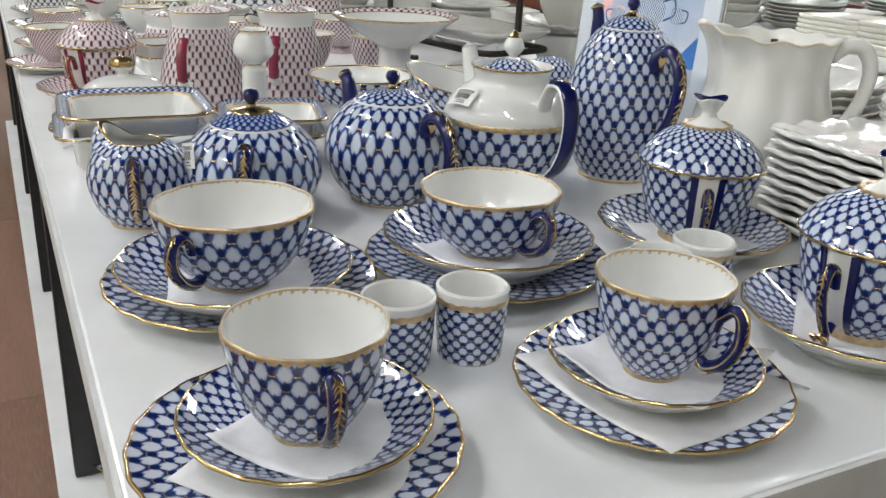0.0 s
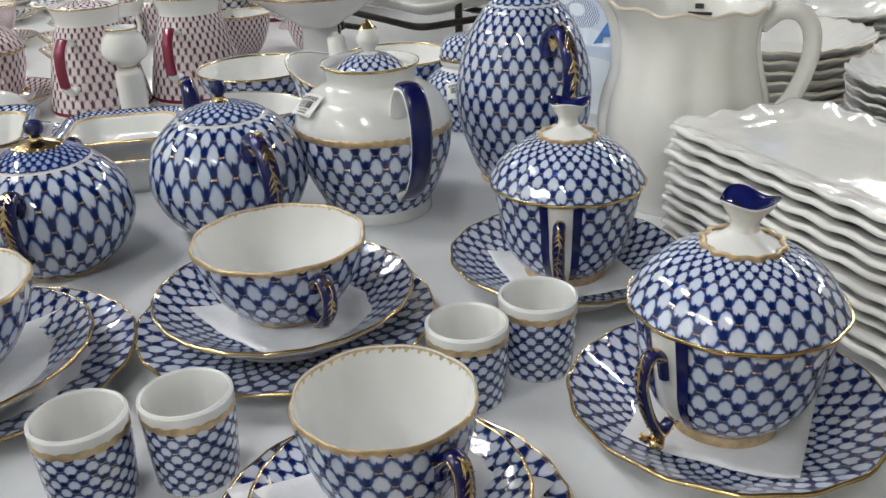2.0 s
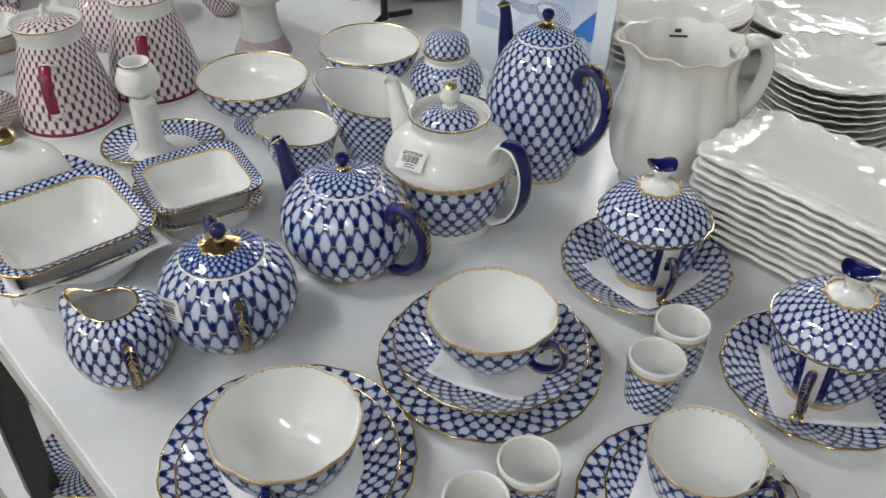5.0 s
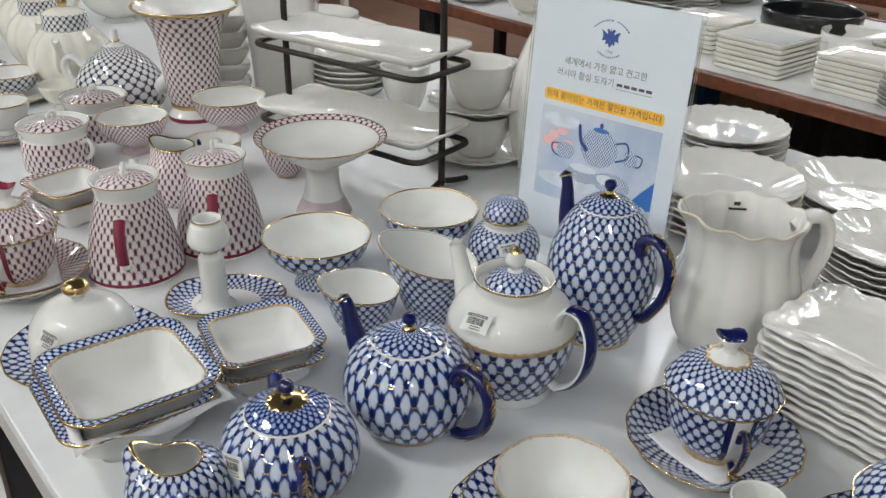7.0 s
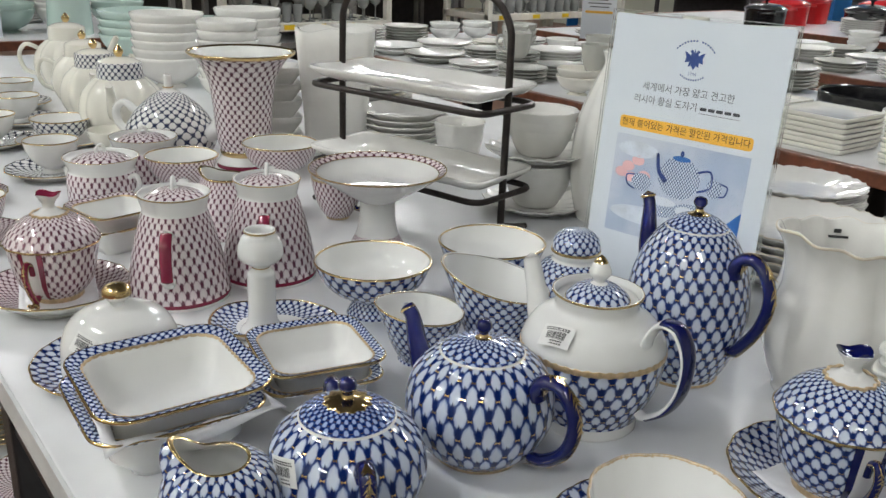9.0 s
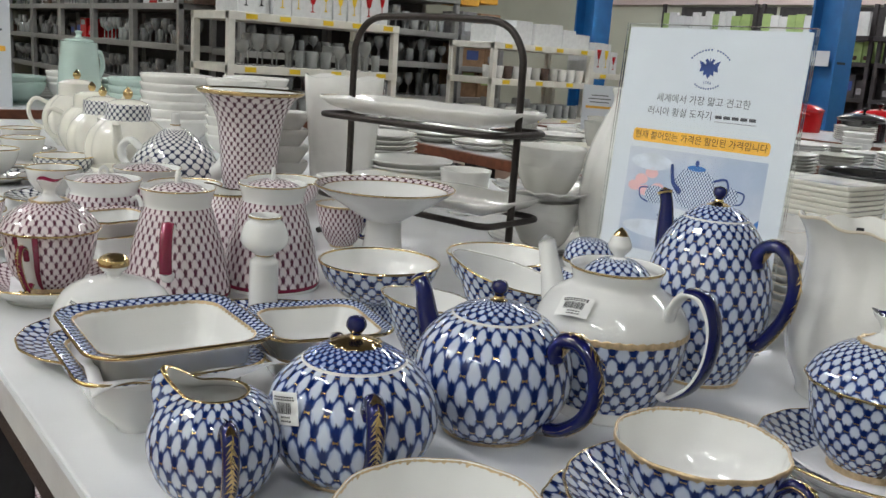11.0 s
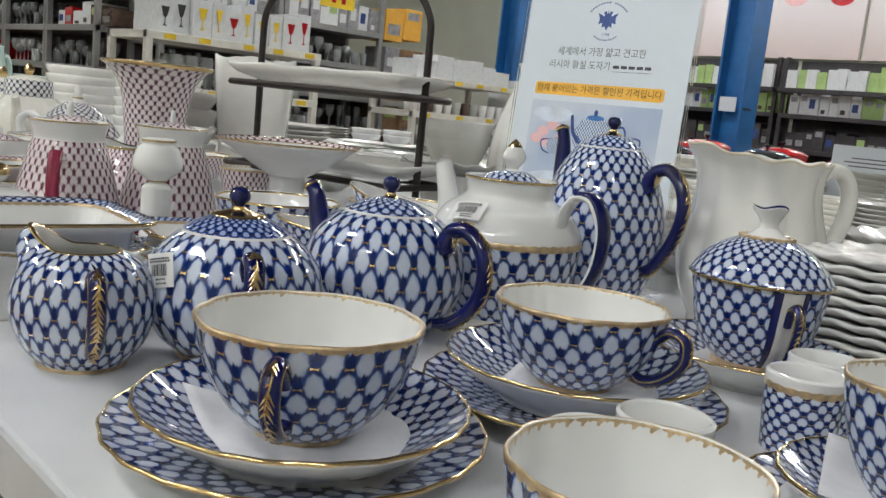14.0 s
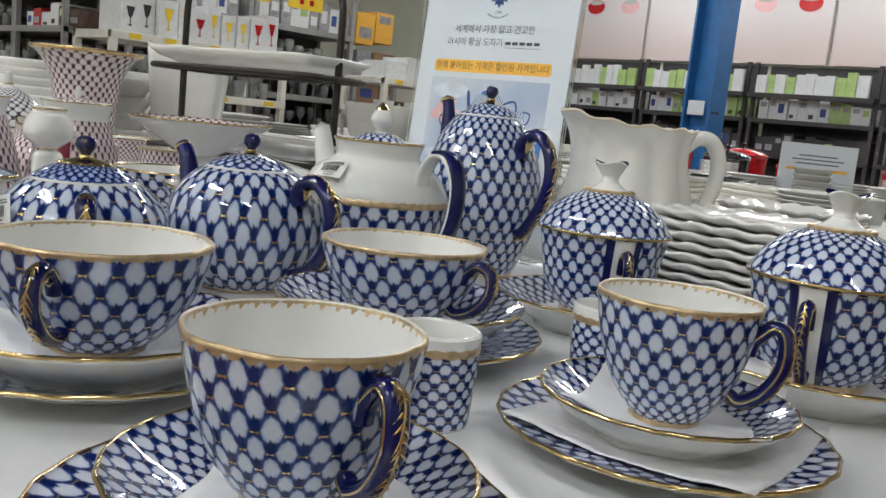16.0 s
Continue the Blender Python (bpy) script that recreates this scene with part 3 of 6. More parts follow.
    ring("gilt_edge", r * 1.045, h + 0.0008, 0.0010, GOLD, lid, lambda th, rr, z: (rr * (1 + 0.022 * (abs(math.cos(6 * th)) - 0.6)), z), 72)
    ring("gilt_collar", r * 0.375, h + 0.0293 * s, 0.0016, GOLD_SOFT, lid, lambda th, rr, z: (rr * (1 + 0.05 * math.cos(12 * th)), z), 72)
    fin = lathe("finial", [(r * 0.15, h + 0.0345 * s, 0), (r * 0.13, h + 0.039 * s, 0), (r * 0.17, h + 0.043 * s, 0), (r * 0.27, h + 0.0505 * s, 0), (r * 0.27, h + 0.0505 * s, 1), (r * 0.22, h + 0.0485 * s, 1), (0.001, h + 0.0445 * s, 1)], [PORC, deep], lid, 32, lambda th, rr, z: (rr * (1 + 0.10 * math.cos(3 * th) * (z > h + 0.045 * s)), z + 0.0014 * math.cos(3 * th) * (z > h + 0.048 * s)), "white tulip-shaped finial with deep coloured throat", 4)
    return ob


covered_cup(0.499, 0.491, -126, "lidded porcelain cup with cobalt net, stripes and tulip finial")
covered_cup(0.481, 0.317, -171, "lidded porcelain cup with cobalt net, stripes and tulip finial")


def beaker(x, y, rz=0):
    ob = thing("beaker", x, y, T, rz, "small straight white beaker with cobalt net and gilt band", "beaker", "small beakers")
    r, h = 0.0215, 0.043
    lathe("body", [(0.001, 0.001, 1), (r * 0.84, 0.001, 1), (r * 0.86, 0, 1), (r * 0.88, 0, 0), (r * 0.88, 0, 0), (r * 0.90, 0.003, 0), (r * 0.96, h * 0.5, 0), (r * 0.99, h * 0.86, 1), (r, h, 1), (r * 0.98, h + 0.0006, 1), (r * 0.90, h, 1), (r * 0.86, h * 0.5, 1), (r * 0.7, 0.004, 1), (0.001, 0.003, 1)], [NET_MINI, PORC], ob, 48, n=3)
    lathe("gilt_band", [(r * 0.990, h * 0.835), (r * 0.996, h * 0.845), (r * 1.001, h * 0.885), (r * 0.996, h * 0.895)], GOLD_SOFT, ob, 96, lambda th, rr, z: (rr, z + (0.0009 * abs(math.sin(9 * th)) if z > h * 0.87 else -0.0011 * abs(math.sin(9 * th)))), n=2)


for i, p in enumerate(((0.199, 0.408), (0.245, 0.404), (0.386, 0.403), (0.433, 0.412))):
    beaker(*p, i * 37)


# ---- pots ----
def knob(parent, z, r, mat=COBALT, collar=GOLD):
    k = lathe("knob", [(r * 0.45, z - r * 0.9), (r * 0.5, z - r * 0.6), (r * 0.9, z - 0.1 * r), (r * 1.0, z + r * 0.35), (r * 0.75, z + r * 0.95), (0.0005, z + r * 1.15)], mat, parent, 24, n=3)
    lathe("gilt_collar", [(r * 1.9, z - r * 1.75), (r * 1.5, z - r * 1.45), (r * 0.75, z - r * 1.1), (r * 0.55, z - r * 0.7)], collar, parent, 24, n=3)
    return k


def round_teapot(x, y, ang):
    ob = thing("teapot", x, y, T, ang, "round porcelain teapot with cobalt net, handle and spout", "teapot", "net tea set")
    lathe("body", [(0.001, 0.002, 1), (0.031, 0.002, 1), (0.032, 0, 1), (0.035, 0, 1), (0.035, 0, 1), (0.035, 0.003, 0), (0.035, 0.003, 0), (0.048, 0.015, 0), (0.0575, 0.034, 0), (0.0588, 0.050, 0), (0.054, 0.069, 0), (0.042, 0.0835, 0), (0.0335, 0.089, 1), (0.0315, 0.0895, 1)], [NET_POT, PORC], ob, 72)
    lid = lathe("lid", [(0.0322, 0.0885, 0), (0.0322, 0.0905, 1), (0.030, 0.092, 1), (0.0295, 0.0922, 1), (0.021, 0.0963, 1), (0.010, 0.0995, 1), (0.001, 0.1005, 1)], [PORC, NET_LID], ob, 64, n=3)
    knob(lid, 0.108, 0.0064)
    ring("foot_band", 0.0348, 0.0018, 0.0011, GOLD_SOFT, ob)
    ear_handle(ob, 0, [(0.0555, 0.068), (0.054, 0.076), (0.060, 0.085), (0.073, 0.086), (0.085, 0.075), (0.089, 0.056), (0.082, 0.036), (0.066, 0.022), (0.052, 0.018)], [0.0066, 0.0082, 0.0074, 0.0066, 0.0066, 0.0066, 0.0066, 0.0062, 0.0050], COBALT)
    tube("spout", [(-0.046, 0, 0.040), (-0.060, 0, 0.052), (-0.070, 0, 0.072), (-0.076, 0, 0.092), (-0.083, 0, 0.099)], [0.013, 0.0115, 0.0085, 0.0065, 0.006], COBALT, ob, 14, 6, (1, 1), "cobalt spout")
    ring("spout_gilt", 0.0062, 0, 0.001, GOLD, ob, None, 16).matrix_basis = pose(-0.0815, 0, 0.0975, 0, -40, 0)


def sugar_bowl(x, y, ang):
    ob = thing("sugar_bowl", x, y, T, ang, "round lidded sugar bowl with cobalt net and two handles", "sugar bowl", "net tea set")
    lathe("body", [(0.001, 0.002, 1), (0.029, 0.002, 1), (0.030, 0, 1), (0.033, 0, 1), (0.033, 0, 1), (0.033, 0.003, 0), (0.033, 0.003, 0), (0.045, 0.013, 0), (0.0545, 0.031, 0), (0.0555, 0.044, 0), (0.051, 0.061, 0), (0.040, 0.0735, 0), (0.034, 0.078, 1), (0.032, 0.0785, 1)], [NET_POT, PORC], ob, 72)
    lid = lathe("lid", [(0.0328, 0.0775, 0), (0.0328, 0.0795, 1), (0.0305, 0.0812, 1), (0.030, 0.0815, 1), (0.021, 0.0865, 1), (0.010, 0.0895, 1), (0.001, 0.0900, 1)], [PORC, NET_DARK], ob, 64, n=3)
    knob(lid, 0.099, 0.0066)
    lathe("gilt_star", [(0.0165, 0.0886), (0.0150, 0.0898), (0.008, 0.0917), (0.004, 0.0925)], GOLD, lid, 48, lambda th, r, z: (r * (1 + 0.08 * math.cos(12 * th) * (r > 0.012)), z), n=2)
    ring("foot_band", 0.033, 0.0018, 0.0011, GOLD_SOFT, ob)
    for a in (0, 180):
        ear_handle(ob, a, [(0.0515, 0.057), (0.050, 0.064), (0.055, 0.071), (0.063, 0.069), (0.067, 0.058), (0.066, 0.044), (0.061, 0.032), (0.053, 0.026)], [0.0048, 0.0062, 0.0062, 0.006, 0.0058, 0.0056, 0.0054, 0.0046], COBALT)
    price_label(ob, -60, 0.0545, 0.058, 0.024, 0.020, -4, 14)


def creamer(x, y, ang):
    ob = thing("creamer", x, y, T, ang, "round porcelain milk jug with cobalt net and gilt handle", "milk jug", "net tea set")

    def lip(th, r, z):
        k = max(0.0, (z - 0.056) / 0.011)
        c = max(0.0, math.cos(th - radians(240))) ** 9
        return r * (1 + 0.62 * k * c), z + 0.011 * k * c
    lathe("body", [(0.001, 0.002, 1), (0.020, 0.002, 1), (0.021, 0, 1), (0.0245, 0, 1), (0.0245, 0, 1), (0.0245, 0.003, 0), (0.0245, 0.003, 0), (0.034, 0.014, 0), (0.0398, 0.032, 0), (0.0388, 0.046, 0), (0.0338, 0.0575, 0), (0.0255, 0.0645, 0), (0.0200, 0.0670, 0), (0.0200, 0.0670, 1), (0.0183, 0.0668, 1), (0.022, 0.0625, 1), (0.031, 0.055, 1), (0.0355, 0.032, 1), (0.030, 0.016, 1), (0.018, 0.007, 1), (0.001, 0.006, 1)], [NET_POT, PORC], ob, 72, lip)
    lathe("gilt_rim", [(0.0202, 0.0666), (0.0204, 0.0674), (0.0190, 0.0678), (0.0181, 0.0669)], GOLD, ob, 72, lip, n=2)
    ring("foot_band", 0.0245, 0.0018, 0.0011, GOLD_SOFT, ob)
    ear_handle(ob, 0, [(0.036, 0.046), (0.036, 0.054), (0.041, 0.060), (0.047, 0.057), (0.050, 0.046), (0.049, 0.034), (0.045, 0.022), (0.039, 0.016)], [0.004, 0.005, 0.005, 0.005, 0.0048, 0.0048, 0.0046, 0.0038], COBALT)


def tall_pot(x, y, ang):
    ob = thing("coffee_pot", x, y, T, ang, "tall egg-shaped coffee pot with cobalt net and handle", "coffee pot", "net tea set")
    lathe("body", [(0.001, 0.002, 1), (0.032, 0.002, 1), (0.033, 0, 1), (0.0365, 0, 1), (0.0365, 0, 1), (0.0365, 0.004, 0), (0.0365, 0.004, 0), (0.044, 0.018, 0), (0.053, 0.045, 0), (0.0565, 0.070, 0), (0.054, 0.097, 0), (0.045, 0.124, 0), (0.034, 0.142, 0), (0.0285, 0.147, 1), (0.027, 0.148, 1)], [NET_TALL, PORC], ob, 72)
    lid = lathe("lid", [(0.0278, 0.1468, 0), (0.0278, 0.1485, 1), (0.026, 0.150, 1), (0.0255, 0.1503, 1), (0.018, 0.156, 1), (0.008, 0.1595, 1), (0.001, 0.160, 1)], [PORC, NET_LID], ob, 64, n=3)
    knob(lid, 0.1685, 0.0062)
    ring("foot_band", 0.0365, 0.002, 0.0013, GOLD_SOFT, ob)
    ear_handle(ob, 0, [(0.049, 0.112), (0.047, 0.121), (0.054, 0.132), (0.068, 0.134), (0.081, 0.122), (0.086, 0.102), (0.081, 0.079), (0.070, 0.060), (0.060, 0.047), (0.053, 0.046)], [0.0068, 0.0086, 0.0076, 0.0066, 0.0066, 0.0066, 0.0066, 0.0068, 0.0070, 0.0054], COBALT)
    tube("spout", [(-0.040, 0, 0.090), (-0.052, 0, 0.106), (-0.057, 0, 0.128), (-0.059, 0, 0.150), (-0.063, 0, 0.162)], [0.013, 0.011, 0.008, 0.006, 0.0054], COBALT, ob, 14, 6, (1, 1), "cobalt spout with gilding")
    ring("spout_gilt", 0.0064, 0, 0.0012, GOLD, ob, None, 16).matrix_basis = pose(-0.0624, 0, 0.160, 0, -20, 0)


def white_shoulder_pot(x, y, ang):
    ob = thing("teapot", x, y, T, ang, "white-shouldered teapot with cobalt net below a gilt band", "teapot", "net tea set")
    ob.scale = (1.0, 1.0, 1.16)
    lathe("body", [(0.001, 0.002, 1), (0.038, 0.002, 1), (0.039, 0, 1), (0.043, 0, 1), (0.043, 0, 1), (0.0425, 0.008, 0), (0.0425, 0.008, 0), (0.051, 0.022, 0), (0.0585, 0.040, 0), (0.0612, 0.0602, 0), (0.0612, 0.0602, 1), (0.0595, 0.068, 1), (0.051, 0.080, 1), (0.039, 0.087, 1), (0.0345, 0.091, 1), (0.036, 0.098, 1), (0.0375, 0.101, 1), (0.036, 0.102, 1), (0.033, 0.098, 1), (0.031, 0.094, 1), (0.001, 0.093, 1)], [NET_BOWL, PORC], ob, 72, n=4)
    lathe("gilt_band", [(0.0612, 0.0592), (0.0617, 0.0600), (0.0613, 0.0618), (0.0606, 0.0626)], GOLD_SOFT, ob, 144, lambda th, r, z: (r, z + (0.0012 * abs(math.sin(22 * th)) if z > 0.061 else -0.0008 * abs(math.sin(22 * th)))), n=2)
    ring("gilt_rim", 0.0372, 0.1012, 0.0009, GOLD, ob)
    lid = lathe("lid", [(0.0265, 0.0935, 0), (0.0265, 0.096, 1), (0.024, 0.1000, 1), (0.015, 0.1055, 1), (0.007, 0.1070, 0), (0.0035, 0.108, 0)], [PORC, NET_SMALL], ob, 64, n=3)
    ring("gilt_edge", 0.0265, 0.0955, 0.0008, GOLD, lid)
    lathe("onion_knob", [(0.0035, 0.107, 0), (0.0042, 0.109, 0), (0.0085, 0.1135, 0), (0.0092, 0.117, 0), (0.006, 0.123, 1), (0.003, 0.1265, 1), (0.0005, 0.1285, 1)], [PORC, GOLD], lid, 24, n=3)
    strap = [(0.0525, 0, 0.067), (0.055, 0, 0.083), (0.066, 0, 0.096), (0.081, 0, 0.095), (0.0915, 0, 0.078), (0.090, 0, 0.055), (0.079, 0, 0.036), (0.062, 0, 0.024), (0.0535, 0, 0.024)]
    tube("handle", strap, [0.0042, 0.0046, 0.0048, 0.0048, 0.0048, 0.0048, 0.0046, 0.0042, 0.0036], PORC, ob, 12, 7, (1.65, 0.62), "white strap handle")
    tube("handle_cover", [(p[0] + 0.0016 * (1 if 0 < i < 8 else 0), 0, p[2] + (0.0022 if 2 <= i <= 4 else 0.0)) for i, p in enumerate(strap)][2:8], [0.0047, 0.0048, 0.0048, 0.0048, 0.0046, 0.004], COBALT, ob, 12, 7, (1.66, 0.5), "cobalt outer face of the handle")
    tube("spout", [(-0.048, 0, 0.045), (-0.061, 0, 0.062), (-0.069, 0, 0.083), (-0.078, 0, 0.106)], [0.015, 0.012, 0.009, 0.0072], PORC, ob, 14, 6, (1, 1), "plain white spout")
    price_label(ob, -84, 0.0545, 0.0805, 0.028, 0.018, -52, 8)


round_teapot(0.327, 0.694, -82)
sugar_bowl(0.200, 0.689, -112)
creamer(0.113, 0.706, -105)
tall_pot(0.577, 0.686, -95)
white_shoulder_pot(0.440, 0.680, -89)


def fluted_jug(x, y, ang):
    ob = thing("white_jug", x, y, T, ang, "tall ivory stoneware jug with fluted body and wavy rim", "jug")
    ob.scale = (0.94, 0.94, 1.0)

    def shape(th, r, z):
        k = min(1.0, max(0.0, (z - 0.01) / 0.05))
        rr = r * (1 + 0.060 * k * (abs(math.cos(5 * th)) - 0.64))
        s = max(0.0, math.cos(th - math.pi)) ** 4
        top = max(0.0, (z - 0.105) / 0.055)
        rr *= 1 + 0.27 * s * top
        return rr, z + top * (0.010 * s + 0.0018 * math.cos(11 * th) * (top > 0.6))
    lathe("body", [(0.001, 0.003), (0.045, 0.003), (0.046, 0), (0.050, 0), (0.050, 0), (0.051, 0.008), (0.062, 0.030), (0.0675, 0.060), (0.065, 0.084), (0.0585, 0.106), (0.0545, 0.124), (0.0555, 0.140), (0.060, 0.151), (0.0595, 0.153), (0.057, 0.152), (0.0525, 0.140), (0.0515, 0.124), (0.0555, 0.104), (0.061, 0.080), (0.062, 0.05), (0.001, 0.008)], STONEWARE, ob, 96, shape, n=4)
    tube("handle", [(0.054, 0, 0.136), (0.068, 0, 0.147), (0.084, 0, 0.145), (0.094, 0, 0.128), (0.092, 0, 0.102), (0.080, 0, 0.076), (0.063, 0, 0.062)], [0.008, 0.0085, 0.0085, 0.008, 0.0078, 0.008, 0.0085], STONEWARE, ob, 14, 7, (1.25, 0.85))
    lathe("rim_line", [(0.0602, 0.1511), (0.0605, 0.1518), (0.0597, 0.1535), (0.0588, 0.1529)], TAN_LINE, ob, 96, shape, n=2)
    block("printed_mark", -0.0105, -0.0002, -0.0012, 0.0105, 0.0002, 0.0012, INK, ob, at=pose(0.012, 0.0490, 0.137, 0, 0, -14))
    block("printed_crest", -0.0035, -0.0002, -0.002, 0.0035, 0.0002, 0.002, INK, ob, at=pose(0.012, 0.0500, 0.1425, 0, 0, -14))


fluted_jug(0.658, 0.580, -34)


# ---- plate stacks ----
def outline_rect(w, l, corner, step):
    """Points and outward normals evenly along a rounded rectangle."""
    pts = []
    segs = [((w / 2, -l / 2 + corner), (0, 1), l - 2 * corner), ((w / 2 - corner, l / 2), (-1, 0), w - 2 * corner), ((-w / 2, l / 2 - corner), (0, -1), l - 2 * corner), ((-w / 2 + corner, -l / 2), (1, 0), w - 2 * corner)]
    cent = [(w / 2 - corner, l / 2 - corner, 0), (-w / 2 + corner, l / 2 - corner, 90), (-w / 2 + corner, -l / 2 + corner, 180), (w / 2 - corner, -l / 2 + corner, 270)]
    s = 0.0
    for (p, d, ln), (cx, cy, a0) in zip(segs, cent):
        k = max(1, int(ln / step))
        for i in range(k):
            pts.append((p[0] + d[0] * ln * i / k, p[1] + d[1] * ln * i / k, d[1], -d[0], s + ln * i / k))
        s += ln
        k = max(2, int(corner * 1.57 / step))
        for i in range(k):
            a = radians(a0 + 90 * i / k)
            pts.append((cx + corner * math.cos(a), cy + corner * math.sin(a), math.cos(a), math.sin(a), s + corner * 1.57 * i / k))
        s += corner * 1.57
    return pts, s


def shaped_dish(name, w, l, corner, rows, mats, parent, waves=0, amp=0.0, lift=0.0, step=0.004, label="", caps=True):
    """A dish over a rounded rectangle. rows: (inset from the edge, height, material)."""
    verts, faces, uvs, slots = [], [], [], []
    base, total = outline_rect(w, l, corner, step)
    n = len(base)
    v = 0.0
    vlist = []
    for j, (ins, z, mt) in enumerate(rows):
        pts, _ = outline_rect(w, l, corner, step)
        sx, sy = (w / 2 - ins) / (w / 2), (l / 2 - ins) / (l / 2)
        if j:
            v += math.hypot(ins - rows[j - 1][0], z - rows[j - 1][1]) / total
        vlist.append(v)
        for x, y, nx, ny, s in pts:
            c = math.cos(2 * math.pi * waves * s / total) if waves else 0.0
            k = max(0.0, 1 - ins / 0.02)
            verts.append((x * sx + nx * amp * c * k, y * sy + ny * amp * c * k, z + lift * c * k))
    for j in range(len(rows) - 1):
        for i in range(n):
            i2 = (i + 1) % n
            faces.append((j * n + i, j * n + i2, (j + 1) * n + i2, (j + 1) * n + i))
            u0, u1 = base[i][4] / total, (base[i2][4] / total if i2 else 1.0)
            uvs.append(((u0, vlist[j]), (u1, vlist[j]), (u1, vlist[j + 1]), (u0, vlist[j + 1])))
            slots.append(rows[j][2])
    for j, rev in ((0, True), (len(rows) - 1, False)) if caps else ():
        f = [j * n + i for i in range(n)]
        if rev:
            f.reverse()
        faces.append(tuple(f))
        uvs.append(tuple((0.0, 0.0) for _ in f))
        slots.append(rows[j][2])
    return mesh_object(name, verts, faces, mats, parent, label, uvs, slots)


def rect_stack(x, y, w, l, count, pitch):
    rows = [(w * 0.26, 0.0, 0), (w * 0.24, 0.0, 0), (0.008, 0.008, 0), (0.0, 0.0115, 0), (0.0010, 0.0142, 0), (0.004, 0.0142, 0), (0.007, 0.0131, 0), (0.010, 0.0136, 0), (0.013, 0.0120, 0), (0.016, 0.0122, 0), (0.020, 0.0098, 0), (0.028, 0.0086, 0), (w * 0.45, 0.0083, 0)]
    first = None
    rnd = random.Random(4)
    for i in range(count):
        m = pose(x + rnd.uniform(-0.002, 0.002), y + rnd.uniform(-0.003, 0.003), T + i * pitch, 0, 0, TURN_TABLE + rnd.uniform(-0.8, 0.8))
        if first is None:
            first = thing("rectangular_platter", 0, 0, 0, 0, "ivory stoneware rectangular platter with wavy embossed edge in a stack", "platter", "stacked platters")
            shaped_dish("dish", w, l, 0.016, rows, STONEWARE, first, 26, 0.0008, 0.0013, 0.0028)
            first.matrix_basis = m
        else:
            copy_thing(first, m)


rect_stack(0.647, 0.374, 0.130, 0.285, 10, 0.0083)


def plate_stack(x, y, r, count, pitch, mats, n, amp, lift, label, group, h=None, rim=None, name="plate", z=T, seg=64, category="plate", jitter=0.002):
    first = plate(0, 0, 0, r, mats, 0, n, amp, label, group, name, h, category, seg, 0, rim, lift)
    rnd = random.Random(int(x * 1000 + y * 77))
    for i in range(count):
        m = pose(x + rnd.uniform(-1, 1) * jitter, y + rnd.uniform(-1, 1) * jitter, z + i * pitch, 0, 0, rnd.uniform(0, 360 / max(1, n)) if n else 0)
        if i == 0:
            first.matrix_basis = m
        else:
            copy_thing(first, m)


WAVY = "ivory stoneware dinner plate with wavy embossed rim in a stack"
plate_stack(0.866, 0.512, 0.077, 9, 0.0086, [STONEWARE, STONEWARE], 20, 0.018, 0.0015, WAVY, "wavy plate stack", 0.018)


# ---- middle of the table: blue set ----
def square_dish(x, y, z, w, rz, h, label, bottom=False, border=None):
    ob = thing("square_dish", x, y, z, rz, label, "dish", "square dishes")
    b = w * 0.085
    rows = [(w * 0.27, 0.0, 1), (w * 0.25, 0.0, 1), (w * 0.24, 0.004, 1), (w * 0.12, h * 0.45, 1), (b * 1.2, h * 0.86, 1), (0.0, h, 1), (0.0, h + 0.001, 0), (0.0012, h + 0.002, 0), (b, h * 0.97, 1), (b * 1.2, h * 0.88, 1), (w * 0.125, h * 0.58, 1), (w * 0.165, h * 0.38, 1), (w * 0.22, h * 0.24, 1), (w * 0.29, h * 0.17, 1), (w * 0.37, 0.0078, 1), (w * 0.45, 0.0075, 1)]
    shaped_dish("bowl", w, w, w * 0.2, rows, [border or NET_BORDER, PORC], ob, 8 if bottom else 0, 0.0006, 0, 0.003)
    ge = [(0.0002, h - 0.0002, 0), (-0.0004, h + 0.0006, 0), (0.0002, h + 0.0020, 0), (0.0010, h + 0.0024, 0)]
    shaped_dish("gilt_edge", w, w, w * 0.2, ge, GOLD, ob, 0, 0, 0, 0.003, caps=False)
    gi = [(b - 0.0003, h * 0.97 + 0.0006, 0), (b + 0.0001, h * 0.97 + 0.0010, 0), (b + 0.0009, h * 0.955 + 0.0008, 0), (b + 0.0012, h * 0.94, 0)]
    gilt_loop("gilt_line", w, gi, ob)
    return ob


def gilt_loop(name, w, rows, parent):
    """A thin scalloped gilt line round the well of a square dish."""
    verts, faces = [], []
    pts, total = outline_rect(w, w, w * 0.2, 0.002)
    n = len(pts)
    for ins, z, _ in rows:
        s = (w / 2 - ins) / (w / 2)
        for x, y, nx, ny, q in pts:
            c = 0.0007 * abs(math.sin(q / total * math.pi * 60))
            verts.append((x * s + nx * c, y * s + ny * c, z))
    for j in range(len(rows) - 1):
        for i in range(n):
            faces.append((j * n + i, j * n + (i + 1) % n, (j + 1) * n + (i + 1) % n, (j + 1) * n + i))
    mesh_object(name, verts, faces, GOLD_SOFT, parent)


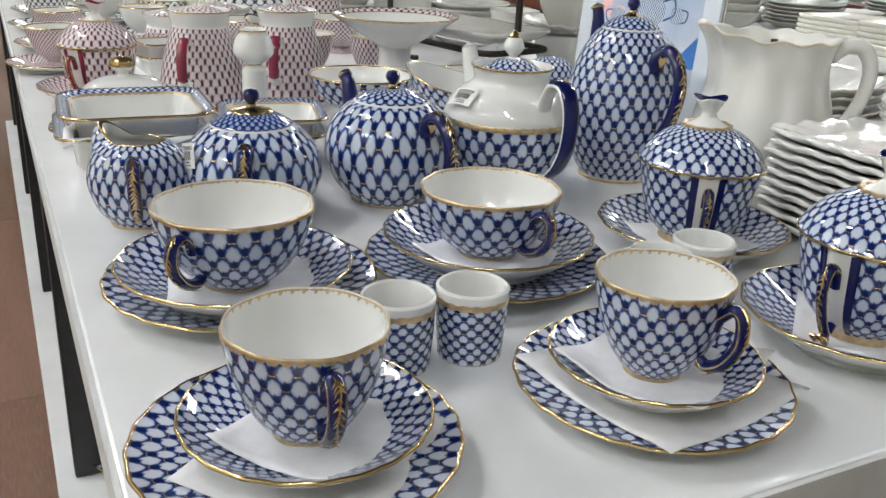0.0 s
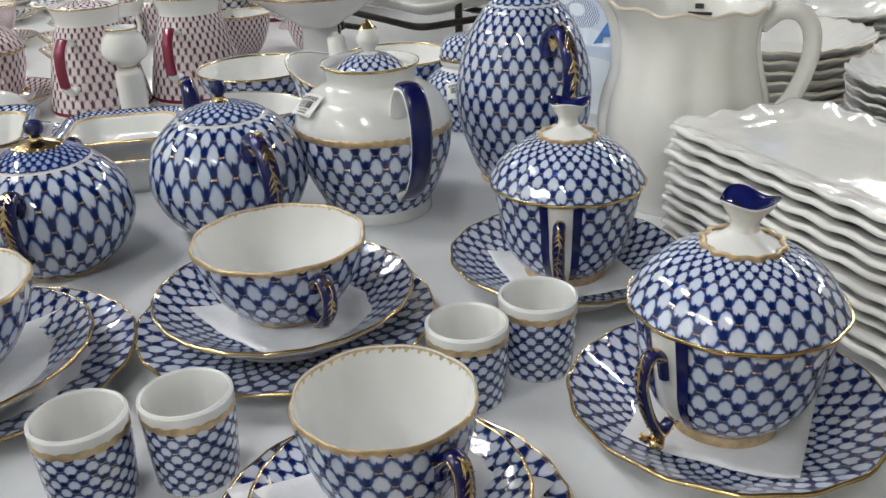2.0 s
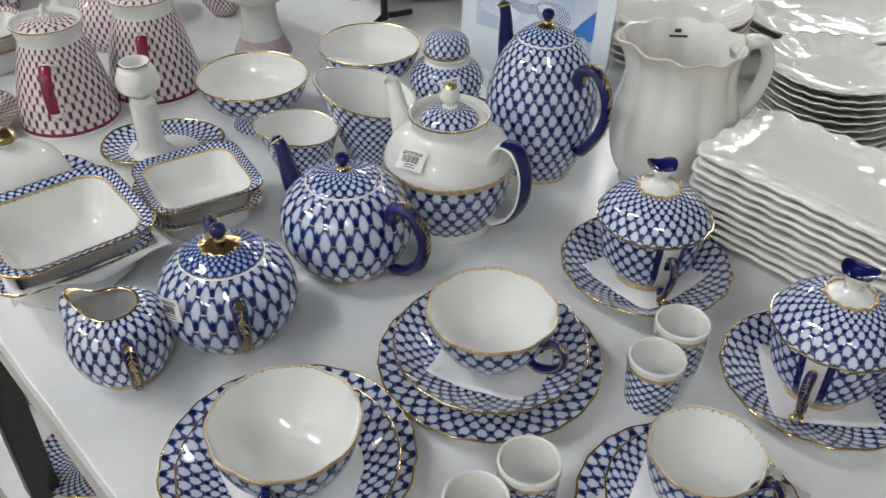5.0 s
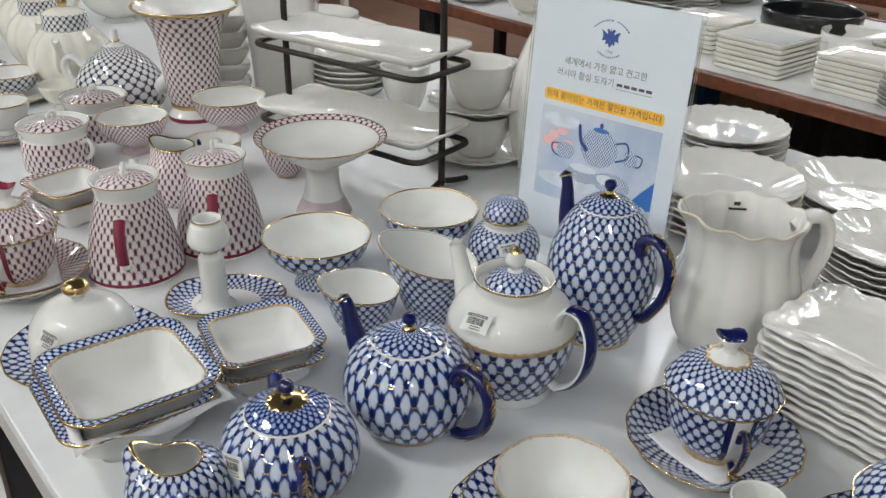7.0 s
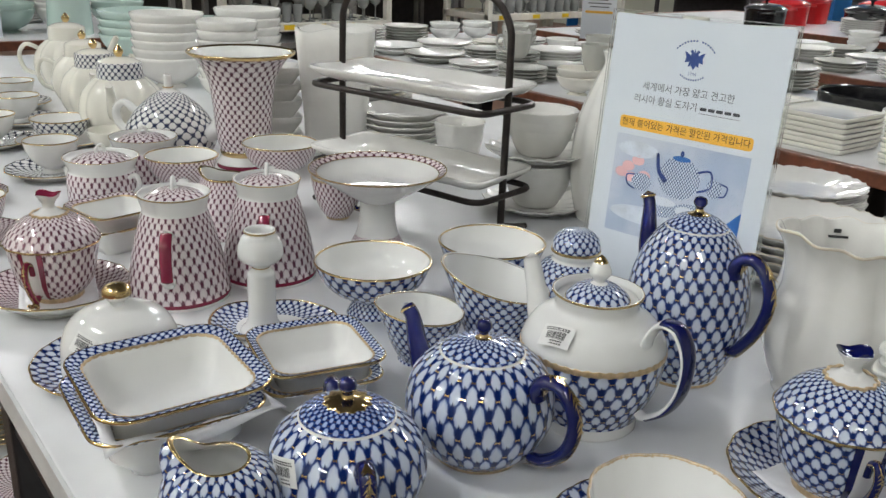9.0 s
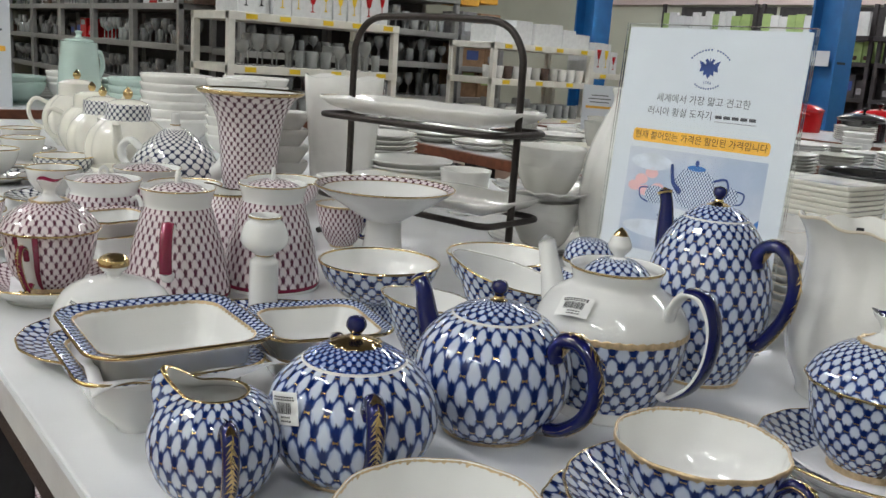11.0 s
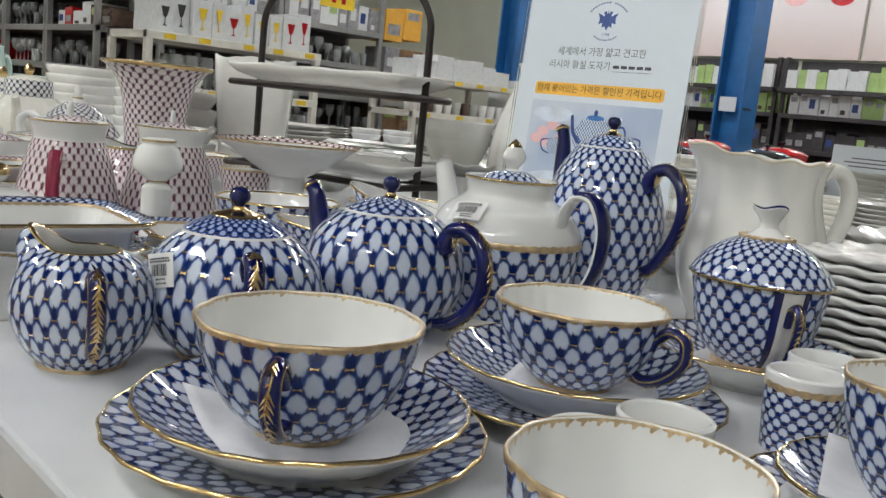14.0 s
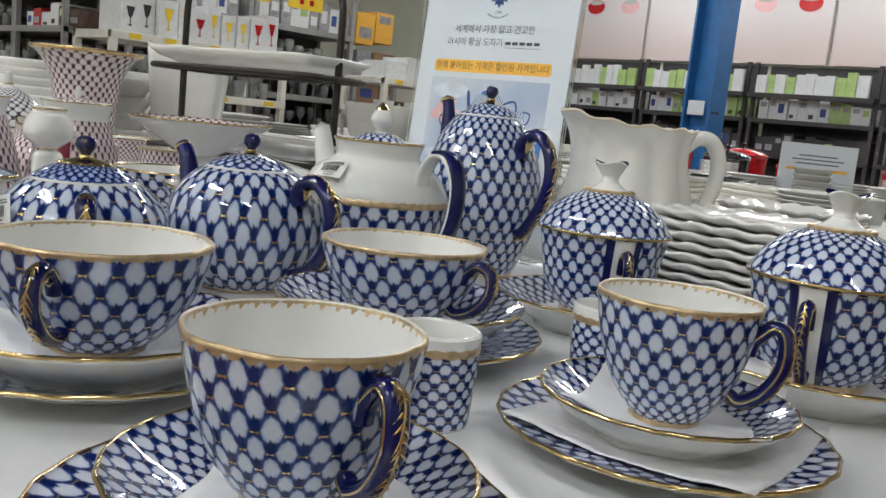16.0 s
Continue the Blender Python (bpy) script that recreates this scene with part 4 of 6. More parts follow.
def tissue_sheet(x, y, z, w, l, rz, curl, hole):
    """A loose sheet of packing tissue pressed between two dishes, its edge curling; the dish above sits through its middle."""
    ob = thing("packing_tissue", x, y, z, rz, "creased white packing tissue between the stacked dishes", "paper")
    n, verts, faces = 30, [], []
    for i in range(n + 1):
        for j in range(n + 1):
            u, v = i / n - 0.5, j / n - 0.5
            edge = max(0.0, max(abs(u), abs(v)) - 0.42) / 0.08
            verts.append((u * w, v * l, 0.004 * noise.noise((u * 5, v * 5, 2.0)) + edge * curl * (0.7 * math.sin(9 * u + 6 * v + 1) - 0.5)))
    for i in range(n):
        for j in range(n):
            a = i * (n + 1) + j
            if max(abs((i + 0.5) / n - 0.5), abs((j + 0.5) / n - 0.5)) > hole:
                faces.append((a, a + n + 1, a + n + 2, a + 1))
    mesh_object("sheet", verts, faces, PAPER, ob).modifiers.new("thick", "SOLIDIFY").thickness = 0.0004


SQ = "white square dish with cobalt net border in a stack"
for (x, y, w, z) in ((0.130, 0.842, 0.132, T), (0.134, 0.838, 0.132, T + 0.019)):
    square_dish(x, y, z, w, TURN_TABLE - 3, 0.049, SQ, z == T)
tissue_sheet(0.139, 0.834, T + 0.0520, 0.130, 0.127, -9, 0.009, 0.432)
for (x, y, w, z) in ((0.262, 0.839, 0.104, T), (0.264, 0.838, 0.104, T + 0.017)):
    square_dish(x, y, z, w, TURN_TABLE - 12, 0.036, "small " + SQ, z == T)


def butter_dish(x, y):
    plate(x, y, T, 0.078, [NET_SAUCER, PORC], 3, 16, 0.006, "round porcelain plate with cobalt net rim under a dome", "serving plates", h=0.015)
    ob = thing("butter_dome", x, y, T + 0.0085, 0, "plain white porcelain dome cover with gilt knob and price label", "butter dish")
    lathe("dome", [(0.052, 0.0), (0.0525, 0.002), (0.052, 0.012), (0.050, 0.030), (0.041, 0.047), (0.025, 0.056), (0.010, 0.059), (0.001, 0.0595)], PORC, ob, 72)
    k = lathe("knob", [(0.0065, 0.058), (0.006, 0.062), (0.010, 0.066), (0.0125, 0.070), (0.0125, 0.070), (0.012, 0.074), (0.007, 0.078), (0.001, 0.079)], PORC, ob, 32, n=3)
    lathe("gilt_top", [(0.0128, 0.0695), (0.0128, 0.073), (0.0115, 0.076), (0.007, 0.0787), (0.001, 0.0797)], GOLD, k, 32, n=3)
    price_label(ob, -150, 0.047, 0.040, 0.022, 0.018, -32, -14)


butter_dish(0.148, 0.982)


def egg_stand(x, y):
    ob = thing("candle_holder", x, y, T + 0.006, 0, "white porcelain candle holder with globe cup and gilt lines", "candle holder")
    lathe("stem", [(0.001, 0.001), (0.020, 0.001), (0.0215, 0.0), (0.022, 0.003), (0.0165, 0.009), (0.014, 0.020), (0.0138, 0.055), (0.0125, 0.064), (0.006, 0.068), (0.001, 0.068)], PORC, ob, 48)
    lathe("globe", [(0.006, 0.067), (0.0105, 0.071), (0.0208, 0.079), (0.0222, 0.088), (0.0185, 0.099), (0.0148, 0.103), (0.0152, 0.107), (0.0135, 0.1075), (0.012, 0.103), (0.012, 0.090), (0.001, 0.088)], PORC, ob, 48)
    ring("gilt_line", 0.0152, 0.1062, 0.0009, GOLD, ob)
    ring("gilt_line", 0.0085, 0.0695, 0.0009, GOLD, ob)


def leaf_dish(x, y, rz):
    ob = thing("leaf_dish", x, y, T, rz, "small oval dish with cobalt net border and gilt edge", "dish", "serving plates")

    def leaf(th, r, z):
        k = min(1, r / 0.03)
        return r * (1 + k * (0.18 * math.cos(2 * th) + 0.03 * math.cos(5 * th))), z
    lathe("dish", [(0.001, 0.002, 1), (0.030, 0.002, 1), (0.032, 0, 1), (0.034, 0, 1), (0.045, 0.007, 1), (0.055, 0.013, 1), (0.055, 0.013, 0), (0.054, 0.0145, 0), (0.046, 0.010, 0), (0.032, 0.006, 1), (0.001, 0.005, 1)], [NET_SAUCER, PORC], ob, 72, leaf, n=3)
    lathe("gilt_edge", [(0.0552, 0.0126), (0.0558, 0.014), (0.0545, 0.0155), (0.0532, 0.0146)], GOLD, ob, 72, leaf, n=2)


egg_stand(0.289, 0.980)
leaf_dish(0.303, 0.985, -35)


def bowl(x, y, r, h, foot, label, mats, group, z=T, rim=GOLD, seg=64, name="bowl", lob=None, foot_r=0.45, rz=0):
    ob = thing(name, x, y, z, rz, label, "bowl", group)
    f = r * foot_r
    lathe("basin", [(0.001, 0.003, 1), (f * 0.8, 0.003, 1), (f * 0.86, 0, 1), (f, 0, 1), (f, 0, 0), (f * 0.86, foot * 0.5, 0), (f * 0.72, foot, 0), (f * 0.8, foot + 0.002, 0), (r * 0.66, foot + (h - foot) * 0.25, 0), (r * 0.88, foot + (h - foot) * 0.58, 0), (r, h, 0), (r, h, 1), (r * 0.985, h + 0.001, 1), (r * 0.965, h, 1), (r * 0.85, foot + (h - foot) * 0.60, 1), (r * 0.6, foot + (h - foot) * 0.30, 1), (0.001, foot + 0.006, 1)], mats, ob, seg, lob, n=3)
    if rim:
        lathe("gilt_rim", [(r * 1.0005, h - 0.0007), (r * 1.004, h), (r * 0.985, h + 0.0015), (r * 0.964, h + 0.0003), (r * 0.960, h - 0.0008)], rim, ob, seg, lob, n=2)
    return ob


bowl(0.415, 0.968, 0.0630, 0.0600, 0.016, "footed white bowl with cobalt net outside and gilt rim", [NET_BOWL, PORC], "net bowls")
bowl(0.566, 0.946, 0.0620, 0.0590, 0.012, "footed white bowl with cobalt net outside and gilt rim", [NET_BOWL, PORC], "net bowls")


def open_jug(x, y, r, h, ang, label, flare=1.1, handle=False):
    ob = thing("cream_jug", x, y, T, ang, label, "milk jug", "cream jugs")

    def lip(th, rr, z):
        k = max(0.0, (z / h - 0.55) / 0.45)
        c = max(0.0, math.cos(th - math.pi)) ** 5
        return rr * (1 + 0.16 * k * c) * (1 + (flare - 1) * k), z + h * 0.06 * k * c + h * (flare - 1) * 0.7 * k * math.cos(th - math.pi)
    lathe("body", [(0.001, 0.002, 1), (r * 0.55, 0.002, 1), (r * 0.58, 0, 1), (r * 0.64, 0, 1), (r * 0.64, 0, 0), (r * 0.62, 0.004, 0), (r * 0.70, h * 0.15, 0), (r * 0.90, h * 0.45, 0), (r * 0.97, h * 0.78, 0), (r, h, 0), (r, h, 1), (r * 0.96, h, 1), (r * 0.91, h * 0.76, 1), (r * 0.82, h * 0.45, 1), (r * 0.6, h * 0.2, 1), (r * 0.3, h * 0.13, 1), (0.001, h * 0.12, 1)], [NET_BOWL, PORC], ob, 64, lip, n=4)
    lathe("gilt_rim", [(r * 1.001, h - 0.0008), (r * 1.006, h), (r * 0.985, h + 0.0011), (r * 0.957, h + 0.0001)], GOLD, ob, 64, lip, n=2)
    if handle:
        ear_handle(ob, 0, [(r * 0.95, h * 0.74), (r * 1.05, h * 0.93), (r * 1.32, h * 0.98), (r * 1.50, h * 0.80), (r * 1.42, h * 0.5), (r * 1.15, h * 0.28), (r * 0.86, h * 0.26)], [0.004, 0.005, 0.005, 0.005, 0.0048, 0.0046, 0.004], COBALT)


open_jug(0.391, 0.850, 0.0365, 0.052, -35, "small white cream jug with cobalt net and gilt rim")
open_jug(0.466, 0.826, 0.0410, 0.074, -50, "tall open cream jug with cobalt net and gilt rim", 1.22)


def tea_caddy(x, y):
    ob = thing("tea_caddy", x, y, T, 0, "squat tea caddy with cobalt net and domed net lid", "tea caddy")
    lathe("body", [(0.001, 0.002, 1), (0.026, 0.002, 1), (0.028, 0, 1), (0.031, 0, 1), (0.031, 0, 0), (0.040, 0.018, 0), (0.043, 0.036, 0), (0.037, 0.052, 0), (0.026, 0.059, 1), (0.0235, 0.062, 1), (0.0235, 0.066, 1), (0.001, 0.066, 1)], [NET_BOWL, PORC], ob, 64, n=4)
    lid = lathe("lid", [(0.0255, 0.064, 0), (0.0262, 0.067, 0), (0.0255, 0.070, 1), (0.0255, 0.070, 1), (0.0262, 0.075, 1), (0.0235, 0.085, 1), (0.014, 0.0925, 1), (0.001, 0.0945, 1)], [PORC, NET_SMALL], ob, 48, n=3)
    ring("gilt_band", 0.0262, 0.0705, 0.0016, GOLD, lid)
    price_label(ob, -128, 0.040, 0.046, 0.024, 0.016, -24, 10)


tea_caddy(0.602, 0.850)


# ---- pink set ----
def ring_loop(parent, z, r, t, mat, at_r=0.0):
    tube("loop_knob", [(at_r - r, 0, z), (at_r - r * 0.9, 0, z + r * 1.3), (at_r, 0, z + r * 2.1), (at_r + r * 0.9, 0, z + r * 1.3), (at_r + r, 0, z)], [t] * 5, mat, parent, 8, 4)


def pink_pitcher(x, y, ang, lidang=0):
    ob = thing("coffee_pot", x, y, T, ang, "conical white coffee pot with plum net and ruby strap handle", "coffee pot", "plum net set")
    lathe("body", [(0.001, 0.002, 1), (0.050, 0.002, 1), (0.052, 0, 1), (0.0555, 0, 1), (0.0558, 0.006, 0), (0.0558, 0.006, 0), (0.054, 0.020, 0), (0.047, 0.055, 0), (0.038, 0.088, 0), (0.0345, 0.098, 1), (0.0345, 0.098, 1), (0.0345, 0.102, 1), (0.037, 0.112, 1), (0.0385, 0.117, 1), (0.037, 0.118, 1), (0.033, 0.110, 1), (0.001, 0.109, 1)], [NET_PINK, PORC], ob, 64, n=3)
    lathe("base_line", [(0.0557, 0.003), (0.0562, 0.0045), (0.0560, 0.007), (0.0552, 0.0078)], RUBY, ob, 64, n=2)
    ring("gilt_rim", 0.0385, 0.1172, 0.0008, GOLD, ob)
    lid = lathe("lid", [(0.0315, 0.110, 0), (0.0315, 0.113, 1), (0.027, 0.117, 1), (0.016, 0.121, 1), (0.006, 0.123, 0), (0.001, 0.1235, 0)], [PORC, NET_PINK_LID], ob, 48, n=3)
    ring_loop(lid, 0.121, 0.0062, 0.0024, PORC)
    tube("handle", [(0.041, 0, 0.082), (0.056, 0, 0.088), (0.066, 0, 0.078), (0.070, 0, 0.060), (0.068, 0, 0.042), (0.060, 0, 0.032), (0.050, 0, 0.036)], [0.0042] * 7, PORC, ob, 10, 5, (1.4, 0.7), "strap handle")
    tube("handle_cover", [(0.058, 0, 0.0895), (0.068, 0, 0.079), (0.072, 0, 0.060), (0.070, 0, 0.041)], [0.0044] * 4, RUBY, ob, 10, 6, (1.45, 0.6), "ruby outer face of the handle")
    tube("spout", [(-0.040, 0, 0.060), (-0.054, 0, 0.078), (-0.062, 0, 0.100), (-0.069, 0, 0.112)], [0.011, 0.009, 0.007, 0.006], PORC, ob, 12, 5)


pink_pitcher(0.266, 1.130, -122)
pink_pitcher(0.378, 1.130, -122)
covered_cup(0.150, 1.176, -135, "lidded cup with plum net, ruby stripes and tulip finial", (NET_PINK, RUBY))


def cake_stand(x, y):
    ob = thing("cake_stand", x, y, T, 0, "white pedestal cake stand with plum net border", "cake stand")
    lathe("foot", [(0.001, 0.003, 1), (0.034, 0.003, 1), (0.036, 0, 1), (0.0385, 0, 0), (0.0385, 0, 0), (0.036, 0.006, 0), (0.028, 0.022, 1), (0.0235, 0.040, 1), (0.0225, 0.055, 1), (0.0225, 0.068, 1), (0.0235, 0.070, 1)], [NET_PINK_FINE, PORC], ob, 64, n=3)
    lathe("dish", [(0.022, 0.066, 1), (0.036, 0.074, 1), (0.068, 0.094, 1), (0.087, 0.107, 1), (0.087, 0.107, 0), (0.0865, 0.109, 0), (0.0775, 0.1035, 1), (0.0775, 0.1035, 1), (0.045, 0.089, 1), (0.001, 0.087, 1)], [NET_PINK_FINE, PORC], ob, 80, n=3)
    ring("gilt_edge", 0.087, 0.1085, 0.001, GOLD, ob, None, 80)
    ring("gilt_line", 0.0775, 0.1040, 0.0006, GOLD, ob, None, 80)


cake_stand(0.534, 1.130)


def flared_vase(x, y):
    ob = thing("vase", x, y, T, 0, "tall flared white vase with plum net and wide gilt rim", "vase")
    lathe("body", [(0.001, 0.003, 1), (0.042, 0.003, 1), (0.044, 0, 1), (0.048, 0, 2), (0.048, 0.007, 2), (0.048, 0.007, 1), (0.042, 0.016, 1), (0.038, 0.022, 0), (0.040, 0.028, 0), (0.046, 0.050, 0), (0.050, 0.100, 0), (0.056, 0.145, 0), (0.070, 0.175, 0), (0.0845, 0.189, 0), (0.0885, 0.193, 1), (0.086, 0.194, 1), (0.066, 0.178, 1), (0.051, 0.145, 1), (0.046, 0.11, 1), (0.040, 0.06, 1), (0.028, 0.034, 1), (0.001, 0.03, 1)], [NET_PINK_LARGE, PORC, RUBY], ob, 80, n=4)
    lathe("gilt_rim", [(0.0850, 0.1878), (0.0888, 0.1908), (0.0896, 0.1938), (0.0868, 0.1952), (0.083, 0.1925)], GOLD, ob, 80, n=2)
    lathe("gilt_foot", [(0.0385, 0.0195), (0.0402, 0.0215), (0.0415, 0.027), (0.0408, 0.029)], GOLD, ob, 64, n=2)


flared_vase(0.592, 1.610)


def small_jug_pink(x, y, ang):
    ob = thing("milk_jug", x, y, T, ang, "round milk jug with plum net and gilt lip", "milk jug", "plum net set")

    def lip(th, r, z):
        k = max(0.0, (z - 0.06) / 0.02)
        c = max(0.0, math.cos(th - math.pi)) ** 6
        return r * (1 + 0.4 * k * c), z + 0.008 * k * c
    lathe("body", [(0.001, 0.002, 1), (0.026, 0.002, 1), (0.028, 0, 1), (0.031, 0, 0), (0.041, 0.015, 0), (0.045, 0.034, 0), (0.041, 0.054, 0), (0.030, 0.070, 0), (0.0265, 0.080, 0), (0.0265, 0.080, 1), (0.025, 0.080, 1), (0.027, 0.07, 1), (0.037, 0.052, 1), (0.040, 0.034, 1), (0.030, 0.014, 1), (0.001, 0.009, 1)], [NET_PINK, PORC], ob, 56, lip, n=4)
    lathe("gilt_rim", [(0.0265, 0.0785), (0.0274, 0.080), (0.0262, 0.0818), (0.0244, 0.0805)], GOLD, ob, 56, lip, n=2)
    tube("handle", [(0.040, 0, 0.055), (0.052, 0, 0.064), (0.061, 0, 0.056), (0.060, 0, 0.038), (0.050, 0, 0.024), (0.042, 0, 0.022)], [0.004] * 6, PORC, ob, 10, 5)


small_jug_pink(0.400, 1.285, -60)


def lidded_pink(x, y):
    ob = thing("sugar_bowl", x, y, T, 0, "drum-shaped sugar bowl with plum net and white collar", "sugar bowl", "plum net set")
    lathe("body", [(0.001, 0.002, 1), (0.044, 0.002, 1), (0.046, 0, 1), (0.049, 0, 0), (0.050, 0.010, 0), (0.050, 0.036, 0), (0.047, 0.046, 1), (0.047, 0.046, 1), (0.046, 0.050, 1), (0.052, 0.064, 1), (0.053, 0.067, 1), (0.050, 0.067, 1), (0.044, 0.058, 1), (0.001, 0.057, 1)], [NET_PINK, PORC], ob, 56, n=3)
    ring("gilt_rim", 0.0525, 0.0672, 0.0008, GOLD, ob)
    lid = lathe("lid", [(0.042, 0.058, 0), (0.041, 0.062, 1), (0.030, 0.068, 1), (0.012, 0.072, 1), (0.001, 0.073, 0)], [PORC, NET_PINK_LID], ob, 48, n=3)
    ring_loop(lid, 0.071, 0.006, 0.0024, PORC)
    for a in (-60, 120):
        tube("handle", [(0.048, 0, 0.040), (0.060, 0, 0.046), (0.066, 0, 0.034), (0.058, 0, 0.020), (0.048, 0, 0.018)], [0.0035] * 5, PORC, ob, 8, 4, at=pose(0, 0, 0, 0, 0, a))


lidded_pink(0.320, 1.525)
lidded_pink(0.420, 1.620)
PB = "wide white bowl with plum net band and gilt rim"
bowl(0.435, 1.508, 0.055, 0.058, 0.010, PB, [NET_PINK_FINE, PORC], "plum bowls")
bowl(0.600, 1.500, 0.062, 0.060, 0.010, PB, [NET_PINK_FINE, PORC], "plum bowls")
square_dish(0.262, 1.315, T, 0.098, 10, 0.036, "small square dish with plum net border", True, NET_PINK_FINE)
square_dish(0.264, 1.316, T + 0.018, 0.098, 10, 0.036, "small square dish with plum net border on another", False, NET_PINK_FINE)
teacup(0.565, 1.272, T, 0.038, 0.060, -60, "white cup with plum net and white handle", "plum cups", 8, NET_PINK)
teacup(0.480, 1.330, T, 0.040, 0.058, 100, "white cup with plum net and white handle", "plum cups", 8, NET_PINK)


def net_cone_pot(x, y, ang):
    ob = thing("onion_pot", x, y, T, ang, "onion-shaped white teapot with grey blue net", "teapot")
    ob.scale = (1.25, 1.25, 1.0)
    lathe("body", [(0.001, 0.002, 1), (0.040, 0.002, 1), (0.043, 0, 1), (0.046, 0, 0), (0.057, 0.016, 0), (0.0625, 0.036, 0), (0.058, 0.062, 0), (0.044, 0.088, 0), (0.028, 0.106, 0), (0.014, 0.118, 1), (0.006, 0.124, 1), (0.0055, 0.144, 1), (0.001, 0.146, 1)], [NET_GREY, PORC], ob, 64, n=4)
    ring("gilt_ring", 0.0065, 0.1255, 0.001, GOLD, ob)
    tube("spout", [(-0.056, 0, 0.046), (-0.072, 0, 0.064), (-0.078, 0, 0.088), (-0.084, 0, 0.108)], [0.014, 0.011, 0.008, 0.007], PORC, ob, 12, 5)
    tube("handle", [(0.050, 0, 0.076), (0.068, 0, 0.092), (0.082, 0, 0.080), (0.080, 0, 0.056), (0.062, 0, 0.036)], [0.006] * 5, PORC, ob, 10, 5)


net_cone_pot(0.505, 1.715, 128)


def ribbed_pot(x, y, s, neck, ang=0):
    ob = thing("bone_china_pot", x, y, T, ang, "cream bone china pot with lobed body and patterned lid", "teapot", "bone china pots")
    lob = flutes(10, 0.10, 0.005, 0.03)
    lathe("body", [(0.001, 0.002), (0.036 * s, 0.002), (0.038 * s, 0), (0.041 * s, 0), (0.058 * s, 0.022 * s), (0.067 * s, 0.052 * s), (0.060 * s, 0.082 * s), (0.044 * s, 0.100 * s), (0.036 * s, 0.104 * s), (0.001, 0.105 * s)], BONE, ob, 64, lob, n=4)
    lid = lathe("lid", [(0.037 * s, 0.102 * s, 0), (0.037 * s, 0.104 * s, 0), (0.036 * s, 0.126 * s, 0), (0.034 * s, 0.130 * s, 1), (0.020 * s, 0.136 * s, 1), (0.001, 0.138 * s, 1)], [neck, BONE], ob, 40, n=3)
    lathe("gilt_knob", [(0.003, 0.136 * s), (0.007 * s, 0.142 * s), (0.008 * s, 0.148 * s), (0.004 * s, 0.154 * s), (0.0005, 0.158 * s)], GOLD, lid, 16, n=3)
    tube("handle", [(0.056 * s, 0, 0.086 * s), (0.080 * s, 0, 0.096 * s), (0.094 * s, 0, 0.076 * s), (0.086 * s, 0, 0.046 * s), (0.062 * s, 0, 0.034 * s)], [0.005] * 5, BONE, ob, 10, 5)
    tube("spout", [(-0.058 * s, 0, 0.050 * s), (-0.078 * s, 0, 0.064 * s), (-0.088 * s, 0, 0.088 * s), (-0.098 * s, 0, 0.106 * s)], [0.014, 0.011, 0.008, 0.007], BONE, ob, 10, 5)


ribbed_pot(0.490, 1.900, 1.12, NET_GREY, 60)
ribbed_pot(0.510, 2.100, 1.05, NET_GREY, 70)
ribbed_pot(0.540, 2.260, 1.05, BONE, 150)
ribbed_pot(0.575, 2.480, 1.15, BONE, 170)
bowl(0.376, 1.905, 0.052, 0.050, 0.008, "wide white cup with grey blue net", [NET_GREY, PORC], "grey net cups")
plate(0.376, 1.905, T - 0.0 , 0.078, [PORC, PORC], 0, 12, 0.005, "plain white saucer under a cup", "saucers", "saucer", h=0.012, category="saucer")
bowl(0.430, 1.800, 0.040, 0.042, 0.006, "small white cup with scalloped rim", [BONE, BONE], "white cups", rim=None)
for p in ((0.30, 1.70), (0.27, 1.95), (0.36, 2.12), (0.40, 2.30), (0.30, 2.25)):
    plate(p[0], p[1], T, 0.072, [NET_GREY, PORC], 0, 14, 0.01, "white saucer with grey blue net rim", "saucers", "saucer", h=0.014, category="saucer", seg=48)
    bowl(p[0], p[1], 0.042, 0.052, 0.006, "white cup with gilt rim on a saucer", [PORC, PORC], "white cups", T + 0.007)
for p, c in (((0.120, 1.42), NET_PINK_FINE), ((0.145, 1.62), NET_PINK_FINE), ((0.15, 1.86), NET_GREY), ((0.17, 2.10), NET_GREY), ((0.19, 2.4), NET_GREY)):
    plate(p[0], p[1], T, 0.066, [c, PORC], 0, 14, 0.01, "white saucer with net rim near the table edge", "saucers", "saucer", h=0.013, category="saucer", seg=48)
    covered = bowl(p[0] + 0.004, p[1], 0.040, 0.056, 0.006, "white cup with net outside on a saucer", [c, PORC], "edge cups", T + 0.007)


